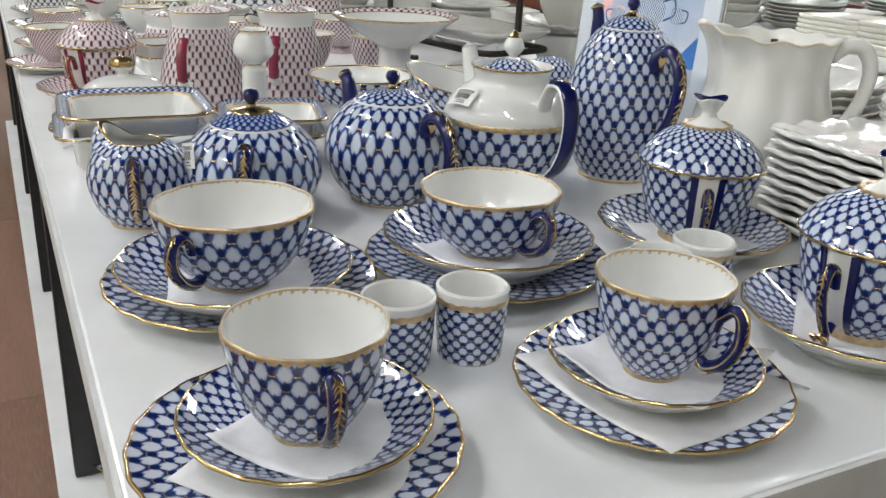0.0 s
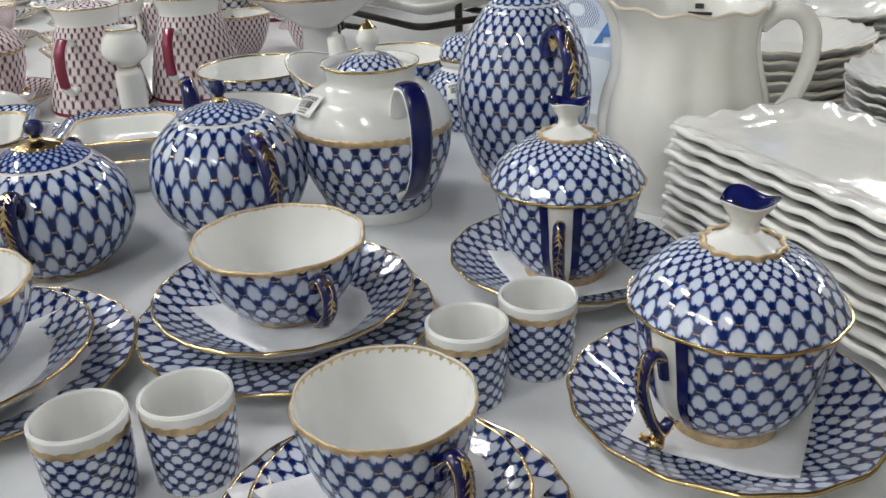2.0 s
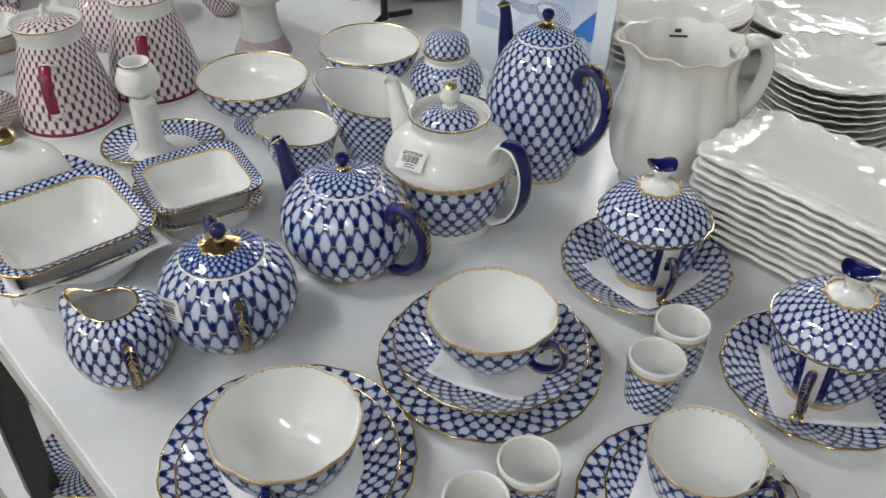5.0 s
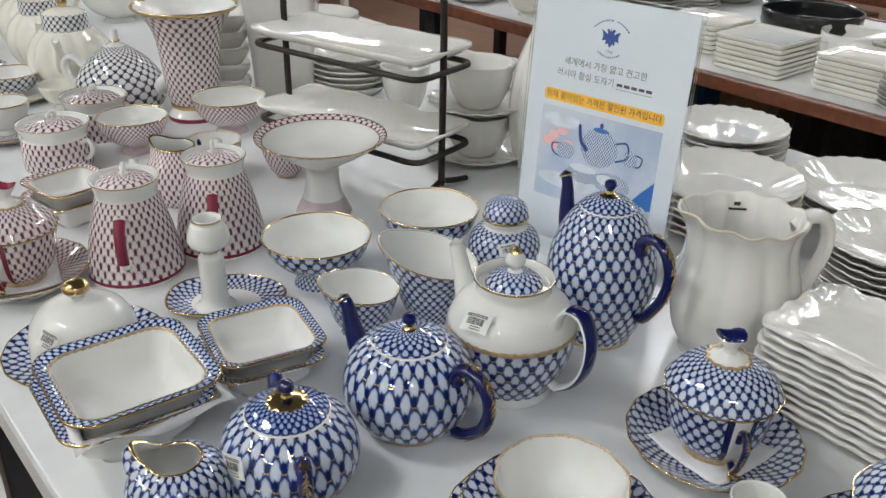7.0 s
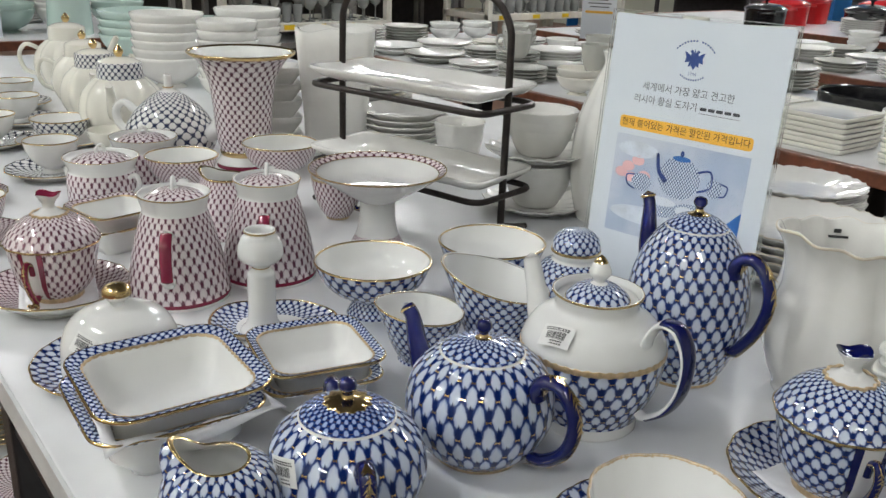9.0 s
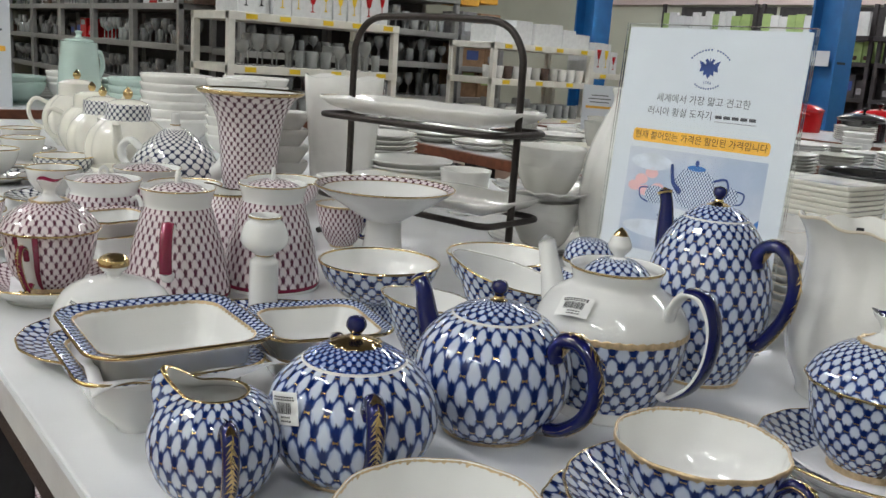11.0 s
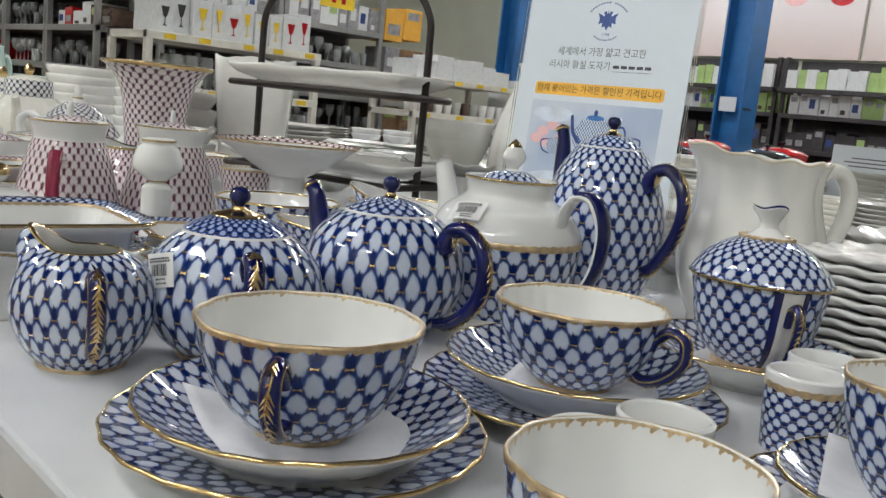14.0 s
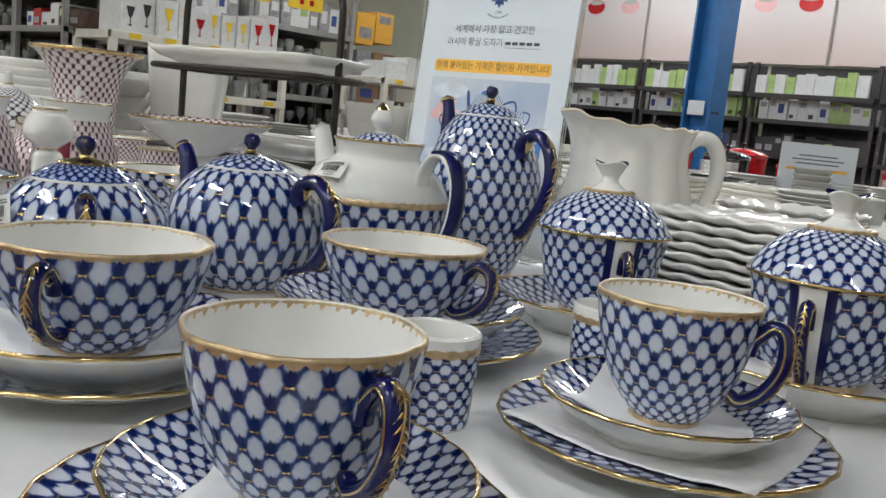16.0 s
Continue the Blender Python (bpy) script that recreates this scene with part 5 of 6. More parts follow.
# ---- white ware at the back of the table ----
def rack(ax, ay, bx, by):
    """A two-tier iron rack with an arched carrying handle, long white trays on it."""
    ln = math.hypot(bx - ax, by - ay)
    rz = math.degrees(math.atan2(by - ay, bx - ax))
    ob = thing("tray_rack", (ax + bx) / 2, (ay + by) / 2, T, rz, "dark iron two-tier rack with arched handle", "rack")
    h = ln / 2
    R = 0.005
    tube("arch", [(-h, 0, 0.012), (-h, 0, 0.12), (-h, 0, 0.24), (-h * 0.97, 0, 0.285), (-h * 0.78, 0, 0.316), (-h * 0.4, 0, 0.322), (h * 0.4, 0, 0.322), (h * 0.78, 0, 0.316), (h * 0.97, 0, 0.285), (h, 0, 0.24), (h, 0, 0.12), (h, 0, 0.012)], [R] * 12, IRON, ob, 8, 5)
    for e in (-h, h):
        for s in (-1, 1):
            tube("foot", [(e, 0, 0.018), (e, s * 0.03, 0.010), (e, s * 0.06, 0.004)], [0.0045] * 3, IRON, ob, 8, 3)
    for z in (0.062, 0.178):
        pts, _ = outline_rect(2 * h + 0.012, 0.125, 0.02, 0.03)
        loop = [(p[0], p[1], z) for p in pts]
        tube("tier_hoop", loop + [loop[0]], [0.0045] * (len(loop) + 1), IRON, ob, 8, 2)
        tr = thing("long_tray", (ax + bx) / 2, (ay + by) / 2, T + z + 0.004, rz + 1.5, "long white porcelain tray with uneven edge on a rack", "tray", "rack trays")
        w, l = 2 * h + 0.012, 0.140
        rows = [(0.045, 0, 0), (0.04, 0, 0), (0.012, 0.010, 0), (0.0, 0.020, 0), (0.001, 0.0235, 0), (0.006, 0.0225, 0), (0.022, 0.013, 0), (0.045, 0.010, 0), (0.06, 0.0095, 0)]
        shaped_dish("dish", w, l, 0.018, rows, STONEWARE, tr, 9, 0.0008, 0.0006, 0.006)


rack(0.700, 1.075, 0.640, 1.375)


def slab_vase(x, y, rz):
    ob = thing("slab_vase", x, y, T, rz, "tall flat-sided white stoneware vase with torn rim", "vase")
    rows = [(0.012, 0.0, 0), (0.010, 0.002, 0), (0.006, 0.08, 0), (-0.004, 0.19, 0), (-0.006, 0.222, 0), (-0.003, 0.223, 0), (0.002, 0.19, 0), (0.014, 0.02, 0)]
    shaped_dish("body", 0.130, 0.075, 0.015, rows, STONEWARE, ob, 5, 0.0, 0.003, 0.006)


slab_vase(0.785, 1.620, -38)


def bottle_vase(x, y):
    ob = thing("bottle_vase", x, y, T, 0, "white fluted bottle vase with small frilled neck", "vase")
    lathe("body", [(0.001, 0.003), (0.040, 0.003), (0.042, 0), (0.044, 0), (0.054, 0.04), (0.058, 0.09), (0.051, 0.15), (0.033, 0.200), (0.022, 0.226), (0.026, 0.242), (0.023, 0.243), (0.018, 0.226), (0.001, 0.2)], STONEWARE, ob, 64, flutes(12, 0.06, 0.01, 0.05), n=4)


bottle_vase(0.900, 1.060)


def white_cup(x, y, z, r, h, ang, label, group="white cups", mat=None):
    mat = mat or STONEWARE
    ob = thing("cup", x, y, z, ang, label, "cup", group)
    lathe("bowl", [(0.001, 0.002), (r * 0.45, 0.002), (r * 0.5, 0), (r * 0.56, 0), (r * 0.66, h * 0.1), (r * 0.86, h * 0.45), (r * 0.93, h * 0.8), (r, h), (r * 0.97, h + 0.001), (r * 0.93, h * 0.95), (r * 0.84, h * 0.5), (0.001, h * 0.15)], mat, ob, 40, flutes(10, 0.03, 0.01, h), n=3)
    tube("handle", [(r * 0.9, 0, h * 0.78), (r * 1.25, 0, h * 0.88), (r * 1.45, 0, h * 0.68), (r * 1.3, 0, h * 0.4), (r * 0.85, 0, h * 0.28)], [0.004] * 5, mat, ob, 8, 4)
    return ob


WS = "ivory wavy-edged saucer under a cup"
for z in (T, T + 0.078):
    plate(0.842, 1.150, z, 0.080, [STONEWARE, STONEWARE], 0, 16, 0.03, WS, "white saucers", "saucer", 0.015, "saucer", 56, 0, None, 0.002)
    white_cup(0.842, 1.150, z + 0.008, 0.054, 0.066, -20, "large ivory stoneware cup on a wavy saucer")
white_cup(0.915, 1.420, T, 0.046, 0.078, 40, "tall ivory stoneware cup with slanted rim")
PW = [STONEWARE, STONEWARE]
plate_stack(0.895, 1.560, 0.082, 6, 0.011, PW, 0, 0, 0, "plain ivory soup plate in a stack", "soup plates", 0.024, seg=48)
plate_stack(0.960, 1.760, 0.085, 10, 0.010, PW, 0, 0, 0, "plain white plate in a tall stack", "back stacks", 0.018, seg=40)
plate_stack(1.06, 1.30, 0.090, 4, 0.012, PW, 20, 0.02, 0.002, "ivory wavy-rimmed bowl plate in a stack", "back stacks", 0.032, seg=56)
for i in range(5):
    ob = thing("square_bowl", 0.705, 1.690, T + i * 0.030, TURN_TABLE - 20, "small square white bowl in a stack", "bowl", "square bowl stack")
    shaped_dish("bowl", 0.080, 0.080, 0.02, [(0.02, 0, 0), (0.016, 0.002, 0), (0.003, 0.022, 0), (0.0, 0.033, 0), (0.003, 0.034, 0), (0.02, 0.008, 0), (0.03, 0.007, 0)], STONEWARE, ob, 0, 0, 0, 0.006)


def bowl_stack(x, y, r, h, count, pitch, mat, label, group, z=T):
    first = bowl(x, y, r, h, 0.008, label, [mat, mat], group, z, None, 40)
    for i in range(1, count):
        copy_thing(first, pose(x, y, z + i * pitch, 0, 0, i * 40))


bowl_stack(0.800, 2.420, 0.090, 0.075, 6, 0.021, STONEWARE, "wide white bowl in a tall stack", "white bowl stack")
bowl_stack(0.830, 2.150, 0.070, 0.060, 7, 0.021, STONEWARE, "white bowl in a stack", "white bowl stack")
bowl_stack(0.900, 2.860, 0.120, 0.080, 4, 0.022, MINT, "wide mint green bowl in a stack", "mint bowl stack")
bowl_stack(1.100, 2.780, 0.100, 0.080, 3, 0.022, MINT, "wide mint green bowl in a stack", "mint bowl stack")
bowl_stack(1.050, 2.480, 0.090, 0.070, 6, 0.022, STONEWARE, "wide white bowl in a tall stack", "white bowl stack")

# platters beside the jug
plate_stack(0.905, 0.752, 0.102, 6, 0.010, PW, 26, 0.008, 0.0010, "large ivory stoneware platter with embossed wavy rim", "large platters", 0.027, rim=TAN_LINE, seg=104)
plate_stack(1.088, 0.632, 0.112, 3, 0.011, PW, 30, 0.006, 0.0008, "very large ivory stoneware charger with embossed rim", "large platters", 0.028, seg=96)
plate_stack(1.130, 0.885, 0.092, 5, 0.011, PW, 26, 0.010, 0.0010, "ivory stoneware plate with wavy rim in a stack", "large platters", 0.020, seg=72)
plate_stack(0.985, 0.345, 0.080, 7, 0.010, PW, 20, 0.018, 0.0015, WAVY, "wavy plate stack", 0.018)


# ---- the acrylic price stand ----
def writing(body, parent, x, z, width, mat, y=-0.0011, spacing=1.0):
    c = bpy.data.curves.new("lettering", "FONT")
    c.body, c.size, c.align_x, c.align_y = body, 0.01, "CENTER", "CENTER"
    c.materials.append(mat)
    c.space_character = spacing
    ob = new("lettering", c)
    ob.parent = parent
    bpy.context.view_layer.update()
    s = width / max(1e-5, ob.dimensions.x)
    ob.matrix_basis = pose(x, y, z, 90, 0, 0) @ Matrix.Diagonal((s, s, s, 1))
    return ob


def flat(name, pts, mat, parent, y, label=""):
    return mesh_object(name, [(p[0], y, p[1]) for p in pts], [tuple(range(len(pts)))], mat, parent, label, smooth=False)


def disc(cx, cz, rx, rz_, n=28, a0=0, a1=360):
    return [(cx + rx * math.cos(radians(a0 + (a1 - a0) * i / n)), cz + rz_ * math.sin(radians(a0 + (a1 - a0) * i / n))) for i in range(n)]


def rounded(x0, z0, x1, z1, r):
    out = []
    for cx, cz, a in ((x1 - r, z0 + r, -90), (x1 - r, z1 - r, 0), (x0 + r, z1 - r, 90), (x0 + r, z0 + r, 180)):
        out += [(cx + r * math.cos(radians(a + 15 * i)), cz + r * math.sin(radians(a + 15 * i))) for i in range(7)]
    return out


SHEET = plain("printed_white_sheet", (0.60, 0.63, 0.67), 0.35, 0, 0.02, 5)
TEXT_GREY = plain("dark_grey_print", (0.06, 0.06, 0.07), 0.6)


def photo_material():
    g = Graph("pale_blue_photo_print")
    n = g.noise(14, 4)
    col = g.mix(g.step(n, 0.35, 0.65), (0.52, 0.55, 0.62, 1), (0.36, 0.42, 0.54, 1))
    g.set(Base_Color=col, Roughness=0.4)
    return g.mat


PHOTO = photo_material()
PHOTO_POT = net("printed_net", 24, 1.4, (0.06, 0.08, 0.17), (0.3, 0.36, 0.5), 0.10, 0.5, 0, 0.8)
PHOTO_SHADE = plain("pale_cloth_print", (0.58, 0.62, 0.68), 0.5, 0, 0.2, 40)
PHOTO_PINK = plain("coral_print", (0.72, 0.42, 0.42), 0.5)
PHOTO_BLUE = plain("strong_blue_print", (0.03, 0.14, 0.42), 0.5)


def price_stand():
    ob = thing("price_stand", 0.6755, 0.791, T, -82.6, "clear acrylic stand holding a printed Korean price notice", "sign", lean=(-4.0, 0))
    ob.scale = (0.955, 1.0, 0.982)
    sheet = block("notice", -0.105, -0.0008, 0.026, 0.105, 0.0004, 0.323, SHEET, ob, label="printed white notice sheet")
    block("acrylic_front", -0.109, -0.0036, 0.003, 0.109, -0.0018, 0.327, ACRYLIC, ob, 0.0006).visible_shadow = False
    block("acrylic_back", -0.109, 0.0012, 0.003, 0.109, 0.003, 0.327, ACRYLIC, ob, 0.0006).visible_shadow = False
    block("acrylic_base", -0.109, -0.03, 0.0, 0.109, 0.045, 0.0028, ACRYLIC, ob, 0.0006).visible_shadow = False
    y = -0.00105
    writing("세계에서 가장 얇고 견고한", sheet, -0.003, 0.2480, 0.106, TEXT_GREY, y)
    writing("러시아 황실 도자기", sheet, -0.0280, 0.2335, 0.0740, TEXT_GREY, y)
    # the maker's name as a plain bar in outline height
    for i in range(5):
        flat("name_bar", rounded(0.0150 + i * 0.0096, 0.2318, 0.0228 + i * 0.0096, 0.2352, 0.0010), TEXT_GREY, sheet, y)
    flat("underline", [(0.0145, 0.2283), (0.0620, 0.2283), (0.0620, 0.2288), (0.0145, 0.2288)], TEXT_GREY, sheet, y)
    flat("orange_band", rounded(-0.0815, 0.1995, 0.0815, 0.2135, 0.004), ORANGE, sheet, y)
    writing("현재 붙어있는 가격은 할인된 가격입니다", sheet, 0, 0.2065, 0.150, plain("brown_print", (0.035, 0.012, 0.006), 0.6), y - 0.0003)
    # crest and its curved lettering as plain shapes
    cx, cz = -0.001, 0.2835
    crest = [(0, -0.010), (0.0026, -0.006), (0.0055, -0.0075), (0.0050, -0.003), (0.0095, -0.004), (0.0085, 0.001), (0.0108, 0.0062), (0.0070, 0.0048), (0.0045, 0.0015), (0.0035, 0.0045), (0.0052, 0.0068), (0.0026, 0.0082), (0.0008, 0.0052), (0, 0.0098)]
    crest = [(a * 1.15, b * 1.15) for a, b in crest]
    pts = [(cx + a, cz + b) for a, b in crest] + [(cx - a, cz + b) for a, b in reversed(crest[1:-1])]
    verts = [(cx, y, cz)] + [(p[0], y, p[1]) for p in pts]
    n = len(pts)
    mesh_object("crest", verts, [(0, 1 + i, 1 + (i + 1) % n) for i in range(n)], NAVY, sheet, "small navy crest", smooth=False)
    for i in range(15):
        a = radians(140 - i * 100 / 14)
        if i == 8:
            continue
        q = (cx + 0.0285 * math.cos(a), cz - 0.0075 + 0.0260 * math.sin(a))
        flat("letter_bar", [(q[0] + dx * math.sin(a) + dz * math.cos(a), q[1] - dx * math.cos(a) + dz * math.sin(a)) for dx, dz in ((-0.0010, -0.0009), (0.0010, -0.0009), (0.0010, 0.0009), (-0.0010, 0.0009))], NAVY, sheet, y)
    writing("1744", sheet, cx, 0.2675, 0.0085, NAVY, y)
    for i in range(11):
        a = radians(-125 + i * 7)
        q = (cx + 0.0235 * math.cos(a), 0.2840 + 0.0225 * math.sin(a))
        flat("letter_bar", [(q[0] - 0.0007, q[1] - 0.0010), (q[0] + 0.0007, q[1] - 0.0010), (q[0] + 0.0007, q[1] + 0.0010), (q[0] - 0.0007, q[1] + 0.0010)], NAVY, sheet, y)
    # the printed photograph: a net tea set on blue cloth
    ph = flat("photo", [(-0.0825, 0.080), (0.0825, 0.080), (0.0825, 0.1930), (-0.0825, 0.1930)], PHOTO, sheet, y, "printed photo of a net tea set on blue cloth")
    def pot(cx_, cz_, rx, rz_, m_, yy):
        p = disc(cx_, cz_, rx, rz_)
        me = flat("printed_pot", p, m_, ph, yy)
        layer = me.data.uv_layers.new(name="UVMap")
        for lp in me.data.loops:
            v = me.data.vertices[lp.vertex_index].co
            layer.data[lp.index].uv = (v.x * 12, v.z * 12)
    for q in ((-0.062, 0.158), (-0.05, 0.166), (-0.040, 0.150), (-0.070, 0.150), (-0.056, 0.146)):
        flat("printed_blossom", disc(q[0], q[1], 0.0085, 0.006, 9), PHOTO_PINK, ph, y - 0.0002)
    flat("printed_cloth", [(0.045, 0.092), (0.0825, 0.100), (0.0825, 0.135), (0.066, 0.118)], PHOTO_BLUE, ph, y - 0.0002)
    tube("printed_outline", [(-0.012, y - 0.0003, 0.150), (-0.022, y - 0.0003, 0.160), (-0.026, y - 0.0003, 0.178)], [0.0035, 0.0028, 0.002], NAVY, ph, 6, 4, (0.1, 1))
    tube("printed_outline", [(0.024, y - 0.0003, 0.166), (0.040, y - 0.0003, 0.170), (0.043, y - 0.0003, 0.154), (0.028, y - 0.0003, 0.146)], [0.0014] * 4, NAVY, ph, 6, 4, (0.1, 1))
    tube("printed_outline", [(0.052, y - 0.0003, 0.160), (0.062, y - 0.0003, 0.158), (0.060, y - 0.0003, 0.148), (0.052, y - 0.0003, 0.146)], [0.001] * 4, NAVY, ph, 6, 4, (0.1, 1))
    tube("printed_outline", [(-0.050, y - 0.0003, 0.150), (-0.062, y - 0.0003, 0.148), (-0.060, y - 0.0003, 0.138), (-0.050, y - 0.0003, 0.134)], [0.001] * 4, NAVY, ph, 6, 4, (0.1, 1))
    pot(0.004, 0.156, 0.026, 0.023, PHOTO_POT, y - 0.0004)
    flat("printed_lid", disc(0.004, 0.1775, 0.011, 0.003), PHOTO_BLUE, ph, y - 0.0006)
    flat("printed_knob", disc(0.004, 0.183, 0.0025, 0.0035, 12), NAVY, ph, y - 0.0006)
    for q in ((-0.034, 0.105, 0.044, 0.010), (0.040, 0.098, 0.036, 0.008), (-0.052, 0.178, 0.026, 0.009)):
        flat("printed_fold", disc(*q), PHOTO_SHADE, ph, y - 0.0002)
    pot(-0.042, 0.143, 0.013, 0.010, PHOTO_POT, y - 0.0004)
    pot(0.047, 0.153, 0.009, 0.010, PHOTO_POT, y - 0.0004)
    pot(-0.014, 0.120, 0.022, 0.011, PHOTO_POT, y - 0.0005)
    pot(0.026, 0.118, 0.026, 0.013, PHOTO_POT, y - 0.0004)
    flat("printed_cup", disc(0.018, 0.121, 0.012, 0.006), SHEET, ph, y - 0.0006)
    flat("printed_cup", disc(-0.014, 0.127, 0.019, 0.005), SHEET, ph, y - 0.0006)


price_stand()


# ---- plates on the lower shelves ----
for (x, y, r, c, m) in ((0.150, 1.055, 0.075, 1, NET_SAUCER), (0.165, 1.270, 0.085, 5, NET_PINK_FINE), (0.175, 1.50, 0.085, 4, NET_PINK_FINE), (0.19, 1.75, 0.09, 8, PORC), (0.21, 2.0, 0.09, 6, NET_PINK_FINE), (0.20, 2.25, 0.085, 5, PORC)):
    plate_stack(x, y, r, c, 0.009, [m, PORC], 16, 0.008, 0, "net-patterned porcelain plate on the lower shelf", "lower shelf plates", z=0.30, seg=48, rim=GOLD)


# ---- neighbouring tables ----
def side_table(x0, y0, x1, y1, label, legs=True):
    ob = thing("neighbour_table", x0, y0, 0, TURN_TABLE, label, "table", "neighbouring tables")
    w, l = x1 - x0, y1 - y0
    block("top", 0.025, 0.025, T - 0.03, w - 0.025, l - 0.025, T, TABLE_WHITE, ob, 0.002)
    for b in ((0, 0, 0.0245, l), (w - 0.0245, 0, w, l)):
        block("wood_edge", b[0], b[1], T - 0.028, b[2], b[3], T + 0.003, WOOD_EDGE, ob, 0.004, "red-brown wooden edge")
    for b in ((0.025, 0, w - 0.025, 0.0245), (0.025, l - 0.0245, w - 0.025, l)):
        block("wood_edge", b[0], b[1], T - 0.028, b[2], b[3], T + 0.003, WOOD_EDGE, ob, 0.004, "red-brown wooden edge")
    for i in range(5):
        for x in (0.06, w - 0.10):
            y = 0.08 + i * (l - 0.2) / 4
            block("leg", x, y, 0, x + 0.045, y + 0.045, T - 0.041, BLACK_METAL, ob, 0.004)
    block("lower_shelf", 0.05, 0.05, 0.14, w - 0.05, l - 0.05, 0.165, WOOD_EDGE, ob, 0.003)
    rnd = random.Random(int(x0 * 31))
    y = 0.15
    while y < l - 0.35:
        d, hh = rnd.uniform(0.2, 0.36), rnd.uniform(0.18, 0.36)
        p = Vector((x0, y0, 0)) + Matrix.Rotation(radians(TURN_TABLE), 3, "Z") @ Vector((w * 0.35, y, 0))
        bx = thing("storage_box", p.x, p.y, 0.165, TURN_TABLE, "closed carton stored under the table", "box", "stored boxes")
        block("carton", -0.15, 0, 0, 0.15, d, hh, rnd.choice((CARD, DARK_CARD, BLUE_PAINT, CARD)), bx, 0.003)
        block("tape", -0.152, d / 2 - 0.025, hh - 0.05, 0.152, d / 2 + 0.025, hh + 0.001, STICKER, bx)
        y += d + rnd.uniform(0.03, 0.12)
    return ob


TB = "white-topped display table with red-brown wood edging"
side_table(1.500, -0.60, 2.350, 3.20, TB)
side_table(2.660, -0.60, 3.500, 3.20, TB)
side_table(3.950, -0.20, 4.850, 3.60, TB)
side_table(0.100, 3.450, 1.300, 4.300, TB)


def square_plates(x, y, w, count, pitch, mat, label):
    first = None
    rnd = random.Random(int(x * 100 + y * 1000))
    for i in range(count):
        m = pose(x + rnd.uniform(-0.002, 0.002), y + rnd.uniform(-0.002, 0.002), T + i * pitch, 0, 0, TURN_TABLE + rnd.uniform(-1, 1))
        if first is None:
            first = thing("square_plate", 0, 0, 0, 0, label, "plate", "square plate stacks")
            shaped_dish("dish", w, w, 0.008, [(0.008, 0, 0), (0.006, 0, 0), (0.001, 0.004, 0), (0.0, 0.0098, 0), (0.001, 0.0112, 0), (0.006, 0.0095, 0), (0.02, 0.006, 0)], mat, first, 0, 0, 0, 0.02)
            first.matrix_basis = m
        else:
            copy_thing(first, m)


SQP = "square cream stoneware plate in a stack"
square_plates(1.700, 1.150, 0.160, 7, 0.0105, BONE, SQP)
square_plates(1.780, 1.360, 0.170, 6, 0.0105, BONE, SQP)
square_plates(1.700, 0.930, 0.150, 7, 0.0105, BONE, SQP)
square_plates(1.98, 0.98, 0.140, 5, 0.0105, GREYWARE, "square grey stoneware plate in a stack")
plate_stack(1.640, 0.800, 0.070, 8, 0.009, [STONEWARE, STONEWARE], 0, 0, 0, "round cream plate in a stack", "side table stacks", 0.014, seg=32)
plate_stack(1.660, 0.600, 0.070, 8, 0.009, [STONEWARE, STONEWARE], 0, 0, 0, "round cream plate in a stack", "side table stacks", 0.014, seg=32)


def basin(x, y, r, h, mat, label):
    ob = thing("basin", x, y, T, 0, label, "bowl", "side table bowls")
    lathe("body", [(0.001, 0.003), (r * 0.88, 0.003), (r * 0.9, 0), (r * 0.96, 0.002), (r, h), (r * 0.97, h), (r * 0.93, 0.01), (0.001, 0.008)], mat, ob, 40, n=2)


basin(2.060, 1.240, 0.120, 0.062, BLACKWARE, "round black stoneware casserole with straight sides")
basin(1.960, 1.080, 0.075, 0.050, STONEWARE, "round pale straight-sided dish")
basin(2.180, 0.960, 0.110, 0.055, GREYWARE, "round grey straight-sided dish")
basin(1.860, 1.240, 0.040, 0.040, STONEWARE, "small round pale dish")
basin(1.900, 1.140, 0.035, 0.035, STONEWARE, "small round pale dish")

rnd_b = random.Random(11)
mats_b = [STONEWARE, PORC, STONEWARE, GREYWARE, BONE]
proto = {}


def far_stack(x, y, r, count, mat, kind):
    """Stacks of plates on the farther tables; the plates of a kind share one mesh."""
    key = (round(r, 3), mat.name, kind)
    for i in range(count):
        m = pose(x, y, T + i * (0.0095 if kind == "plate" else 0.02), 0, 0, i * 25)
        if key not in proto:
            lab = {"white_porcelain": "white porcelain", "ivory_stoneware": "ivory stoneware", "grey_glaze": "grey stoneware", "cream_bone_china": "cream china", "mint_glaze": "mint green"}.get(mat.name, "glazed")
            if kind == "plate":
                proto[key] = plate(0, 0, 0, r, [mat, mat], 0, 0, 0, lab + " plate in a stack on a neighbouring table", "far plate stacks", "plate", r * 0.2, "plate", 28, 0, None)
            else:
                proto[key] = bowl(0, 0, r, r * 0.8, 0.006, lab + " bowl in a stack on a neighbouring table", [mat, mat], "far bowl stacks", 0, None, 28)
            proto[key].matrix_basis = m
        else:
            copy_thing(proto[key], m)


